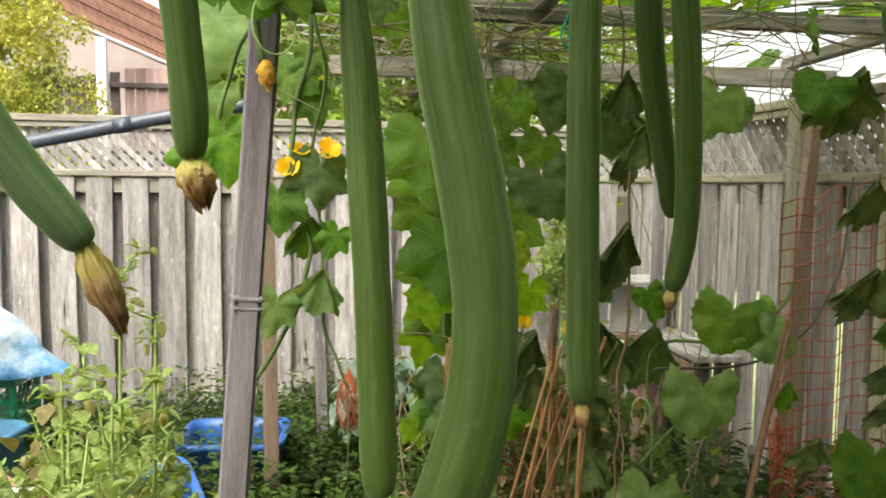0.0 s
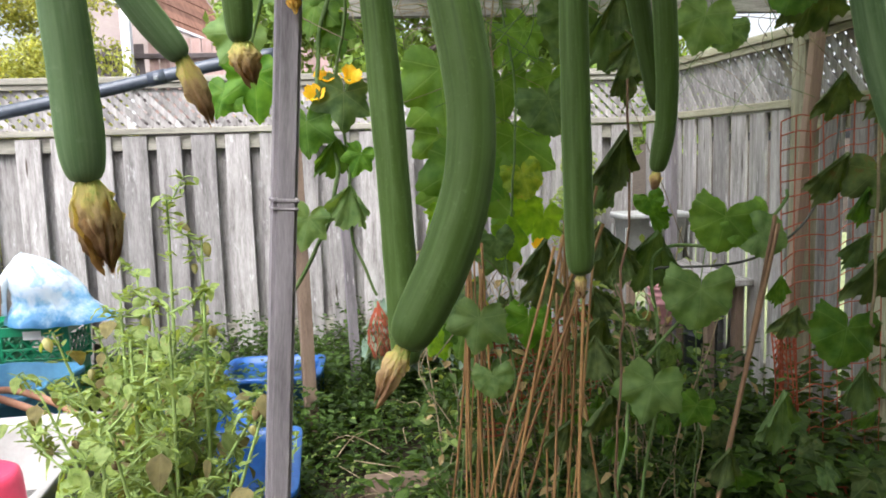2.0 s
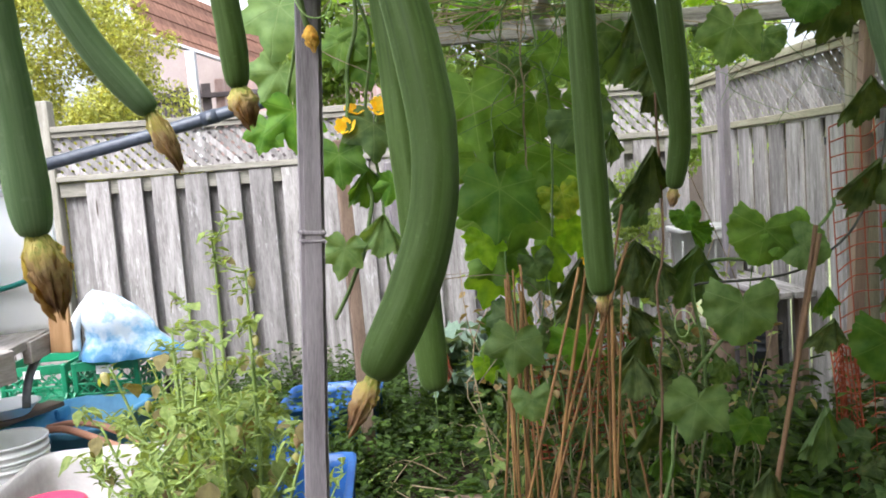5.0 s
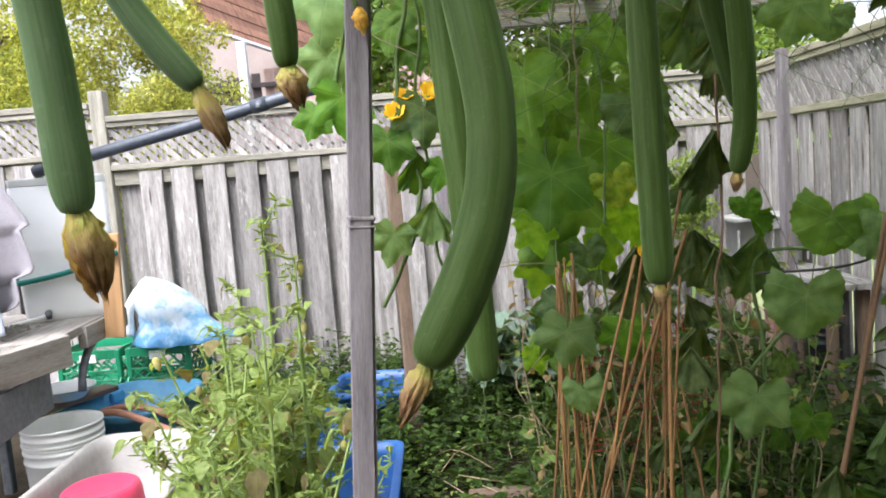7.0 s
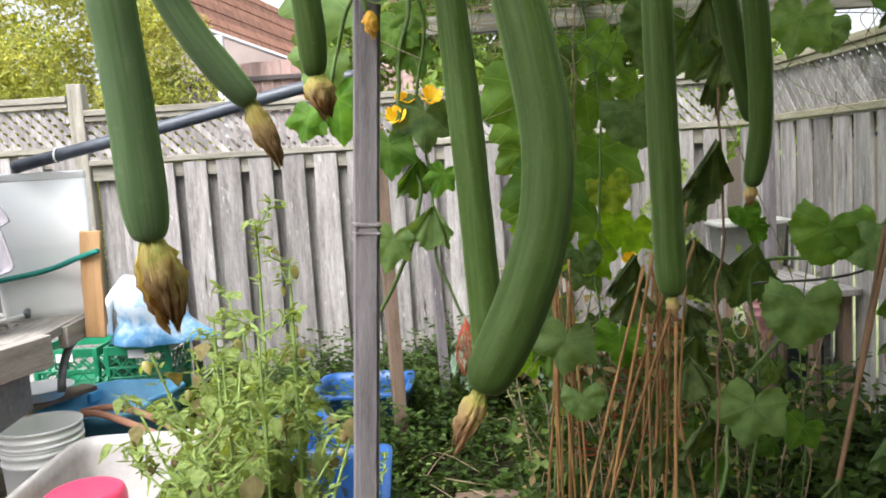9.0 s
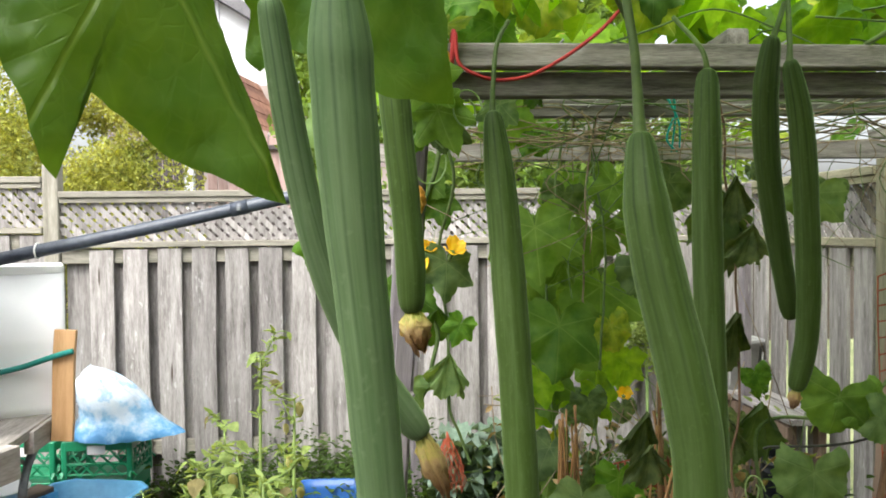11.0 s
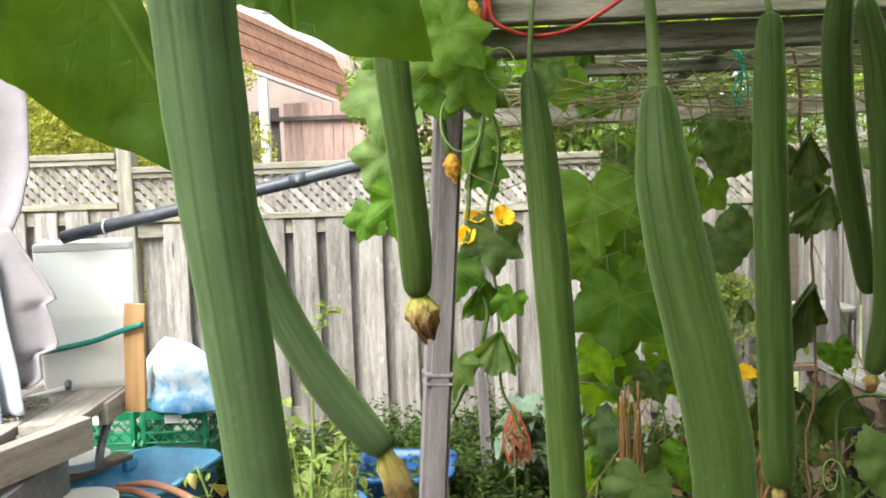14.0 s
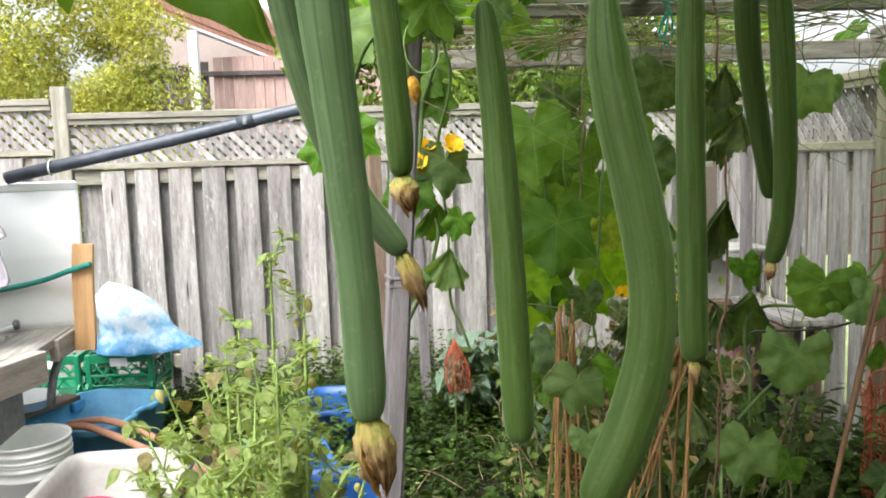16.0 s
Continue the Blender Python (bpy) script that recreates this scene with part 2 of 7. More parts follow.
def gourd_mat(name="gourd_skin", pale=0.0):
    """Green skin with fine dark ribs along the fruit, pale bloom and specks."""
    ma, nt, bsdf = shader(name)
    tc = nt.nodes.new("ShaderNodeTexCoord")
    sep = nt.nodes.new("ShaderNodeSeparateXYZ")
    nt.links.new(tc.outputs["UV"], sep.inputs[0])
    wob = node(nt, "ShaderNodeTexNoise", Scale=9.0, Detail=2.0)
    co = scaled_coords(nt, (1, 1, 1))
    nt.links.new(co, wob.inputs["Vector"])
    sh = node(nt, "ShaderNodeMath", operation="MULTIPLY_ADD")
    sh.inputs[1].default_value = 0.025
    nt.links.new(wob.outputs["Fac"], sh.inputs[0])
    nt.links.new(sep.outputs["X"], sh.inputs[2])
    k = node(nt, "ShaderNodeMath", operation="MULTIPLY")
    k.inputs[1].default_value = math.pi * 10
    nt.links.new(sh.outputs[0], k.inputs[0])
    sn = node(nt, "ShaderNodeMath", operation="SINE")
    nt.links.new(k.outputs[0], sn.inputs[0])
    ab = node(nt, "ShaderNodeMath", operation="ABSOLUTE")
    nt.links.new(sn.outputs[0], ab.inputs[0])
    dark = ramp(nt, ab.outputs[0], [(0.0, (1, 1, 1)), (0.50, (0, 0, 0))])
    brk = node(nt, "ShaderNodeTexNoise", Scale=22.0, Detail=3.0)
    nt.links.new(co, brk.inputs["Vector"])
    gate = ramp(nt, brk.outputs["Fac"], [(0.30, (0.45, 0.45, 0.45)), (0.60, (1.0, 1.0, 1.0))])
    mask = node(nt, "ShaderNodeMix", data_type="RGBA", blend_type="MULTIPLY")
    mask.inputs["Factor"].default_value = 1.0
    nt.links.new(dark, mask.inputs[6])
    nt.links.new(gate, mask.inputs[7])
    st = scaled_coords(nt, (38, 14, 1), uv=True)
    streak = node(nt, "ShaderNodeTexNoise", Scale=1.0, Detail=5.0, Roughness=0.6)
    nt.links.new(st, streak.inputs["Vector"])
    base = ramp(nt, streak.outputs["Fac"], [(0.25, (0.036 + 0.034 * pale, 0.066 + 0.060 * pale, 0.010 + 0.040 * pale)), (0.5, (0.046 + 0.054 * pale, 0.080 + 0.078 * pale, 0.015 + 0.056 * pale)), (0.8, (0.068 + 0.072 * pale, 0.108 + 0.096 * pale, 0.032 + 0.074 * pale))])
    patch_at = scaled_coords(nt, (16, 4, 1), uv=True)
    patch = node(nt, "ShaderNodeTexNoise", Scale=1.0, Detail=3.0, Roughness=0.55)
    nt.links.new(patch_at, patch.inputs["Vector"])
    waxy = ramp(nt, patch.outputs["Fac"], [(0.48, (0, 0, 0)), (0.72, (0.5, 0.5, 0.5))])
    bloomed = node(nt, "ShaderNodeMix", data_type="RGBA")
    nt.links.new(waxy, bloomed.inputs["Factor"])
    nt.links.new(base, bloomed.inputs[6])
    bloomed.inputs[7].default_value = (0.095 + 0.07 * pale, 0.150 + 0.08 * pale, 0.045 + 0.07 * pale, 1)
    mix = node(nt, "ShaderNodeMix", data_type="RGBA")
    fade = nt.nodes.new("ShaderNodeMapRange")
    fade.inputs["From Max"].default_value = 0.30
    fade.inputs["To Min"].default_value, fade.inputs["To Max"].default_value = 1.0 - 0.1 * pale, 0.05 + 0.05 * pale
    nt.links.new(sep.outputs["Y"], fade.inputs["Value"])
    line = node(nt, "ShaderNodeMath", operation="MULTIPLY")
    nt.links.new(mask.outputs[2], line.inputs[0])
    nt.links.new(fade.outputs[0], line.inputs[1])
    nt.links.new(line.outputs[0], mix.inputs["Factor"])
    nt.links.new(bloomed.outputs[2], mix.inputs[6])
    mix.inputs[7].default_value = (0.008 + 0.018 * pale, 0.024 + 0.032 * pale, 0.005 + 0.018 * pale, 1)
    sp = node(nt, "ShaderNodeTexNoise", Scale=160.0, Detail=2.0)
    nt.links.new(co, sp.inputs["Vector"])
    spk = ramp(nt, sp.outputs["Fac"], [(0.62, (0, 0, 0)), (0.75, (0.25, 0.25, 0.25))])
    mix2 = node(nt, "ShaderNodeMix", data_type="RGBA")
    nt.links.new(spk, mix2.inputs["Factor"])
    nt.links.new(mix.outputs[2], mix2.inputs[6])
    mix2.inputs[7].default_value = (0.11 + 0.1 * pale, 0.17 + 0.1 * pale, 0.055 + 0.1 * pale, 1)
    cap = nt.nodes.new("ShaderNodeMapRange")
    cap.inputs["From Max"].default_value = 0.075 + 0.05 * pale
    cap.inputs["To Min"].default_value, cap.inputs["To Max"].default_value = 0.40, 0.0
    nt.links.new(sep.outputs["Y"], cap.inputs["Value"])
    mix3 = node(nt, "ShaderNodeMix", data_type="RGBA")
    nt.links.new(cap.outputs[0], mix3.inputs["Factor"])
    nt.links.new(mix2.outputs[2], mix3.inputs[6])
    mix3.inputs[7].default_value = (0.024 + 0.012 * pale, 0.050 + 0.025 * pale, 0.014 + 0.012 * pale, 1)
    colour = vary(nt, mix3.outputs[2], 0.12)
    nt.links.new(colour, bsdf.inputs["Base Color"])
    bsdf.inputs["Roughness"].default_value = 0.6
    bsdf.inputs["Specular IOR Level"].default_value = 0.2
    bsdf.inputs["Sheen Weight"].default_value = 0.3
    bsdf.inputs["Sheen Roughness"].default_value = 0.35
    bsdf.inputs["Sheen Tint"].default_value = (0.65, 0.95, 0.40, 1)
    lump = node(nt, "ShaderNodeTexNoise", Scale=55.0, Detail=3.0)
    nt.links.new(co, lump.inputs["Vector"])
    both = node(nt, "ShaderNodeMath", operation="MULTIPLY_ADD")
    both.inputs[1].default_value = 0.3
    nt.links.new(streak.outputs["Fac"], both.inputs[0])
    nt.links.new(lump.outputs["Fac"], both.inputs[2])
    bump(nt, both.outputs[0], bsdf, 0.4, 0.004)
    return ma


WOOD = mat("weathered_fence_wood", (0.135, 0.123, 0.116), (0.43, 0.405, 0.392), 3.0, 26.0, 0.85, 0.5, stretch=(9, 9, 0.9), differ=0.28, spec=0.15, spots=((0.06, 0.045, 0.035), 1.6, 0.11), scuffs=(0.60, 0.58, 0.57))
# darker, browner copy of WOOD: shade under the vines set in its colour
WOOD_SIDE = mat("shaded_brown_fence_wood", (0.087, 0.075, 0.057), (0.367, 0.323, 0.254), 3.0, 26.0, 0.85, 0.5, stretch=(9, 9, 0.9), differ=0.38, spec=0.15, spots=((0.062, 0.046, 0.034), 1.6, 0.11), scuffs=(0.46, 0.42, 0.36))
# side fence rails: slightly darker and greener than WOOD_RAIL
WOOD_RAIL_SIDE = mat("greenish_rail_wood", (0.168, 0.158, 0.108), (0.396, 0.372, 0.271), 3.0, 30.0, 0.85, 0.5, stretch=(9, 9, 0.9), differ=0.2, spec=0.15)
WOOD_BEAM = mat("silvered_beam_wood", (0.10, 0.092, 0.080), (0.42, 0.395, 0.355), 4.0, 40.0, 0.85, 0.7, stretch=(12, 12, 1.0), differ=0.25, spec=0.15)
WOOD_TABLE = mat("worn_table_wood", (0.15, 0.135, 0.12), (0.37, 0.34, 0.31), 3.0, 30.0, 0.85, 0.5, stretch=(9, 9, 0.9), differ=0.2, spec=0.15)
WOOD_RAIL = mat("weathered_rail_wood", (0.19, 0.178, 0.145), (0.42, 0.395, 0.335), 3.0, 30.0, 0.85, 0.5, stretch=(9, 9, 0.9), differ=0.2, spec=0.15)
WOOD_DARK = mat("old_grey_beam_wood", (0.11, 0.10, 0.092), (0.40, 0.37, 0.345), 4.0, 40.0, 0.85, 0.7, stretch=(12, 12, 1.0), differ=0.3, spec=0.15)
WOOD_POLE = mat("grey_pole_wood", (0.11, 0.098, 0.104), (0.27, 0.243, 0.255), 3.0, 40.0, 0.8, 0.4, stretch=(10, 10, 0.8), spec=0.2, spots=((0.5, 0.47, 0.46), 4.0, 0.10))
WOOD_FRESH = mat("fresh_pine", (0.42, 0.235, 0.10), (0.60, 0.37, 0.19), 3.0, 30.0, 0.7, 0.25, stretch=(12, 12, 0.8), differ=0.1)
WOOD_CREAM = mat("pale_stake_wood", (0.20, 0.135, 0.10), (0.33, 0.235, 0.18), 3.0, 30.0, 0.75, 0.25, stretch=(12, 12, 0.8), differ=0.1)
CANE = mat("dry_cane", (0.104, 0.053, 0.021), (0.325, 0.175, 0.066), 5.0, 60.0, 0.6, 0.3, stretch=(6, 6, 1.5), differ=0.3)
STICK = mat("brown_stick", (0.11, 0.075, 0.055), (0.25, 0.175, 0.13), 4.0, 50.0, 0.8, 0.5, stretch=(8, 8, 1), differ=0.2)
SOIL = mat("dark_garden_soil", (0.018, 0.014, 0.010), (0.075, 0.058, 0.040), 7.0, 70.0, 0.95, 1.0, spec=0.1)
WHITE_BAG = mat("clear_plastic_film", (0.55, 0.60, 0.64), (0.80, 0.84, 0.86), 9.0, 40.0, 0.25, 0.3, spec=0.6)


def bag_mat():
    """Printed film: blue towards the sack's foot, white patches, blue flecks."""
    ma, nt, bsdf = shader("blue_white_plastic_bag")
    tc = nt.nodes.new("ShaderNodeTexCoord")
    sep = nt.nodes.new("ShaderNodeSeparateXYZ")
    nt.links.new(tc.outputs["Object"], sep.inputs[0])
    no = node(nt, "ShaderNodeTexNoise", Scale=9.0, Detail=7.0, Roughness=0.65)
    nt.links.new(tc.outputs["Object"], no.inputs["Vector"])
    h = node(nt, "ShaderNodeMath", operation="MULTIPLY_ADD")
    h.inputs[1].default_value, h.inputs[2].default_value = 1.6, -0.30
    nt.links.new(sep.outputs["Z"], h.inputs[0])
    add = node(nt, "ShaderNodeMath", operation="ADD")
    nt.links.new(h.outputs[0], add.inputs[0])
    nt.links.new(no.outputs["Fac"], add.inputs[1])
    colour = ramp(nt, add.outputs[0], [(0.24, (0.10, 0.30, 0.56)), (0.36, (0.28, 0.48, 0.68)), (0.48, (0.54, 0.64, 0.74)), (0.62, (0.62, 0.69, 0.76)), (0.69, (0.34, 0.52, 0.70)), (0.78, (0.60, 0.68, 0.76))])
    nt.links.new(colour, bsdf.inputs["Base Color"])
    bsdf.inputs["Roughness"].default_value = 0.25
    fine = node(nt, "ShaderNodeTexNoise", Scale=40.0, Detail=5.0)
    nt.links.new(tc.outputs["Object"], fine.inputs["Vector"])
    bump(nt, fine.outputs["Fac"], bsdf, 0.45, 0.012)
    return ma


BLUE_BAG = bag_mat()
WHITE_TANK = mat("white_plastic_tank", (0.90, 0.91, 0.92), (0.95, 0.95, 0.95), 1.2, 12.0, 0.4, 0.05, spec=0.5)
WHITE_PAIL = mat("white_pail_plastic", (0.82, 0.82, 0.80), (0.90, 0.90, 0.89), 3.0, 30.0, 0.4, 0.05, spec=0.5)
TUB = mat("grimy_white_tub_plastic", (0.307, 0.288, 0.272), (0.448, 0.430, 0.414), 4.0, 30.0, 0.5, 0.1, spec=0.4)
RED = mat("magenta_red_plastic", (0.50, 0.025, 0.075), (0.64, 0.06, 0.13), 4.0, 30.0, 0.4, 0.08, spec=0.5)
TEAL_TOTE = mat("blue_tote_plastic", (0.075, 0.275, 0.493), (0.135, 0.413, 0.650), 4.0, 30.0, 0.4, 0.08, spec=0.5)
BLUE_BIN = mat("cobalt_bin_plastic", (0.011, 0.062, 0.23), (0.024, 0.115, 0.35), 4.0, 40.0, 0.42, 0.08, spec=0.5)
GREEN_CRATE = mat("green_crate_plastic", (0.008, 0.18, 0.08), (0.018, 0.29, 0.14), 4.0, 40.0, 0.4, 0.08, spec=0.5)
BLACK_PIPE = mat("dusty_black_pipe", (0.026, 0.033, 0.048), (0.075, 0.090, 0.118), 5.0, 40.0, 0.42, 0.08, spec=0.5)
HOSE_GREEN = mat("green_hose_rubber", (0.01, 0.16, 0.13), (0.02, 0.23, 0.19), 5.0, 40.0, 0.5, 0.05)
HOSE_BROWN = mat("brown_hose_rubber", (0.25, 0.12, 0.075), (0.38, 0.20, 0.13), 5.0, 40.0, 0.5, 0.05)
METAL_GREY = mat("grey_painted_metal", (0.10, 0.11, 0.12), (0.22, 0.23, 0.25), 5.0, 40.0, 0.5, 0.1, metal=0.3)
CLOTH = mat("lilac_jacket_cloth", (0.23, 0.215, 0.24), (0.34, 0.32, 0.35), 5.0, 180.0, 0.9, 0.3, spec=0.1)
CLOTH_BLUE = mat("pale_blue_lining_cloth", (0.30, 0.35, 0.45), (0.50, 0.54, 0.62), 5.0, 160.0, 0.9, 0.3, spec=0.1)
CLOTH_STRIPE = mat("striped_navy_cloth", (0.06, 0.08, 0.14), (0.42, 0.44, 0.50), 1.0, 4.0, 0.9, 0.2, stretch=(2, 2, 30), spec=0.1)
ROPE_RED = mat("red_rope", (0.30, 0.018, 0.02), (0.50, 0.05, 0.045), 20.0, 120.0, 0.7, 0.5)
TEAL_TIE = mat("teal_string", (0.0, 0.24, 0.20), (0.01, 0.36, 0.30), 20.0, 90.0, 0.6, 0.3)
ORANGE_NET = mat("orange_plastic_net", (0.241, 0.046, 0.020), (0.369, 0.082, 0.036), 9.0, 60.0, 0.6, 0.2)
WHITE_WIRE = mat("pale_string", (0.35, 0.35, 0.32), (0.55, 0.55, 0.5), 9.0, 60.0, 0.7, 0.1)
WIRE = mat("dark_wire", (0.03, 0.03, 0.03), (0.08, 0.075, 0.07), 9.0, 60.0, 0.5, 0.1)
SKIN = gourd_mat()
SKIN_PALE = gourd_mat("waxy_gourd_skin", 1.0)
STEM = mat("green_vine_stem", (0.06, 0.11, 0.03), (0.15, 0.21, 0.075), 12.0, 90.0, 0.6, 0.3, differ=0.2, spec=0.2)
STALK = mat("green_gourd_stalk", (0.050, 0.088, 0.020), (0.11, 0.165, 0.045), 12.0, 90.0, 0.5, 0.3, differ=0.15)
CANE_RED = mat("reddish_cane", (0.095, 0.052, 0.030), (0.22, 0.125, 0.072), 5.0, 60.0, 0.6, 0.3, stretch=(6, 6, 1.5), differ=0.2)
LAWN = mat("mown_lawn", (0.15, 0.18, 0.08), (0.27, 0.29, 0.15), 3.0, 90.0, 0.9, 0.5, spec=0.1)
STEM_PALE = mat("pale_gourd_stalk", (0.17, 0.28, 0.08), (0.30, 0.42, 0.16), 12.0, 90.0, 0.5, 0.3, differ=0.15)
DRYVINE = mat("dry_vine", (0.15, 0.11, 0.065), (0.36, 0.28, 0.18), 12.0, 90.0, 0.85, 0.4, differ=0.3)


def bloom_mat():
    """A withered blossom: green-yellow where it joins the fruit, then tan, brown at the tips."""
    ma, nt, bsdf = shader("withered_blossom")
    tc = nt.nodes.new("ShaderNodeTexCoord")
    sep = nt.nodes.new("ShaderNodeSeparateXYZ")
    nt.links.new(tc.outputs["UV"], sep.inputs[0])
    co = scaled_coords(nt, (60, 60, 60))
    no = node(nt, "ShaderNodeTexNoise", Scale=1.6, Detail=6.0, Roughness=0.7)
    nt.links.new(co, no.inputs["Vector"])
    mid = node(nt, "ShaderNodeMath", operation="MULTIPLY_ADD")
    mid.inputs[1].default_value, mid.inputs[2].default_value = 0.9, -0.45
    nt.links.new(no.outputs["Fac"], mid.inputs[0])
    add = node(nt, "ShaderNodeMath", operation="ADD")
    nt.links.new(sep.outputs["Y"], add.inputs[0])
    nt.links.new(mid.outputs[0], add.inputs[1])
    colour = ramp(nt, add.outputs[0], [(0.02, (0.38, 0.44, 0.10)), (0.22, (0.68, 0.60, 0.24)), (0.46, (0.62, 0.47, 0.25)), (0.74, (0.44, 0.28, 0.15)), (1.0, (0.24, 0.135, 0.075))])
    nt.links.new(colour, bsdf.inputs["Base Color"])
    bsdf.inputs["Roughness"].default_value = 0.85
    bsdf.inputs["Specular IOR Level"].default_value = 0.15
    ridges = node(nt, "ShaderNodeTexNoise", Scale=1.0, Detail=4.0)
    nt.links.new(scaled_coords(nt, (14, 3, 1), uv=True), ridges.inputs["Vector"])
    bump(nt, ridges.outputs["Fac"], bsdf, 0.8, 0.004)
    add_translucence(nt, bsdf, colour, 0.3)
    return ma


DRY_BLOOM = bloom_mat()
OCHRE_BLOOM = mat("ochre_petal", (0.42, 0.24, 0.035), (0.80, 0.53, 0.10), 60.0, 160.0, 0.8, 0.5, through_light=0.3)
YELLOW = mat("yellow_petal", (0.80, 0.44, 0.015), (0.92, 0.68, 0.06), 24.0, 80.0, 0.6, 0.3, through_light=0.35)
LEAF_A = leaf_mat("luffa_leaf", (0.048, 0.115, 0.018), (0.088, 0.172, 0.030), (0.149, 0.240, 0.065), amount=0.5)
LEAF_NEAR = leaf_mat("big_luffa_leaf", (0.052, 0.115, 0.018), (0.083, 0.157, 0.028), (0.164, 0.254, 0.076), rough=0.42, amount=0.5, differ=0.05, net_strength=0.11, relief=0.7)
# LEAF_M and LEAF_GLOW: lighter copies of LEAF_A, backlight brightness put into their colours
LEAF_M = leaf_mat("curtain_luffa_leaf", (0.093, 0.185, 0.029), (0.153, 0.272, 0.046), (0.251, 0.360, 0.109), amount=0.40)
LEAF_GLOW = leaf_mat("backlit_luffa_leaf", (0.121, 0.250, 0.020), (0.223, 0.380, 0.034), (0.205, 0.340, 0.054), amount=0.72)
LEAF_H = leaf_mat("smooth_squash_leaf", (0.089, 0.154, 0.051), (0.146, 0.223, 0.082), (0.182, 0.257, 0.111), rough=0.6, amount=0.4)
LEAF_B = leaf_mat("luffa_leaf_bright", (0.056, 0.150, 0.014), (0.112, 0.240, 0.024), (0.186, 0.300, 0.061))
LEAF_C = leaf_mat("luffa_leaf_grey", (0.054, 0.099, 0.035), (0.107, 0.168, 0.065), (0.175, 0.231, 0.111), rough=0.65)
LEAF_D = leaf_mat("leaf_yellowing", (0.14, 0.22, 0.02), (0.30, 0.36, 0.03), (0.34, 0.38, 0.10), dry=(0.36, 0.22, 0.06))
LEAF_W = leaf_mat("wilted_leaf", (0.047, 0.075, 0.027), (0.113, 0.150, 0.055), (0.176, 0.215, 0.091), rough=0.75, amount=0.25, dry=(0.138, 0.111, 0.043))
WEED = mat("weed_leaf", (0.021, 0.046, 0.006), (0.061, 0.110, 0.014), 9.0, 60.0, 0.6, 0.2, differ=0.5, island=True, through_light=0.35)
WEED_PALE = mat("pale_weed_leaf", (0.13, 0.195, 0.05), (0.25, 0.32, 0.10), 9.0, 60.0, 0.6, 0.2, differ=0.3, island=True, through_light=0.4)
HUSK = mat("papery_husk", (0.26, 0.27, 0.11), (0.46, 0.42, 0.22), 20.0, 90.0, 0.7, 0.3, differ=0.25, through_light=0.4)
HUSK_BROWN = mat("brown_husk", (0.16, 0.11, 0.05), (0.30, 0.22, 0.11), 20.0, 90.0, 0.8, 0.3, differ=0.25, through_light=0.2)
KALE = mat("kale_leaf", (0.10, 0.165, 0.12), (0.24, 0.32, 0.25), 9.0, 60.0, 0.6, 0.4, differ=0.25, through_light=0.2)
TREE_YELLOW = mat("autumn_tree_leaf", (0.138, 0.190, 0.037), (0.489, 0.484, 0.136), 1.5, 12.0, 0.7, 0.1, differ=0.45, island=True, through_light=0.4)
TREE_GREEN = mat("far_tree_leaf", (0.10, 0.18, 0.035), (0.26, 0.36, 0.08), 1.2, 12.0, 0.7, 0.1, differ=0.4, island=True, through_light=0.4)
BARK = mat("tree_bark", (0.05, 0.04, 0.03), (0.14, 0.115, 0.09), 6.0, 40.0, 0.9, 0.8, stretch=(3, 3, 0.6))
STUCCO = mat("pinkish_stucco", (0.306, 0.248, 0.230), (0.396, 0.333, 0.308), 1.5, 40.0, 0.9, 0.2)
SIDING = mat("white_house_siding", (0.66, 0.67, 0.70), (0.78, 0.79, 0.81), 1.0, 20.0, 0.7, 0.1)
SHINGLE = mat("grey_roof_shingle", (0.10, 0.10, 0.11), (0.22, 0.21, 0.22), 2.0, 30.0, 0.9, 0.4)
CEDAR = mat("reddish_cedar_boards", (0.15, 0.07, 0.045), (0.36, 0.19, 0.13), 3.0, 25.0, 0.8, 0.4, stretch=(1, 6, 6), differ=0.25)
DECK_DARK = mat("dark_deck_screen", (0.05, 0.04, 0.04), (0.12, 0.10, 0.10), 4.0, 40.0, 0.85, 0.2)
PLANTER = mat("grey_stone_planter", (0.26, 0.26, 0.25), (0.42, 0.42, 0.40), 5.0, 60.0, 0.85, 0.3)
BLACK_POT = mat("black_plastic_pot", (0.012, 0.014, 0.018), (0.03, 0.033, 0.04), 5.0, 40.0, 0.5, 0.1)
PINK_POT = mat("faded_pink_plastic", (0.33, 0.14, 0.16), (0.45, 0.24, 0.25), 5.0, 40.0, 0.5, 0.1)
LEAF_ROOF = mat("canopy_leaf", (0.093, 0.210, 0.008), (0.186, 0.340, 0.015), 9.0, 60.0, 0.55, 0.2, differ=0.35, island=True, through_light=0.6)
BRICK_WALL = mat("brown_brick_wall", (0.16, 0.09, 0.065), (0.30, 0.18, 0.13), 4.0, 40.0, 0.9, 0.4)
PINK_BOARD = mat("faded_pink_boards", (0.30, 0.19, 0.17), (0.46, 0.33, 0.30), 3.0, 25.0, 0.85, 0.3, stretch=(6, 6, 1), differ=0.2)

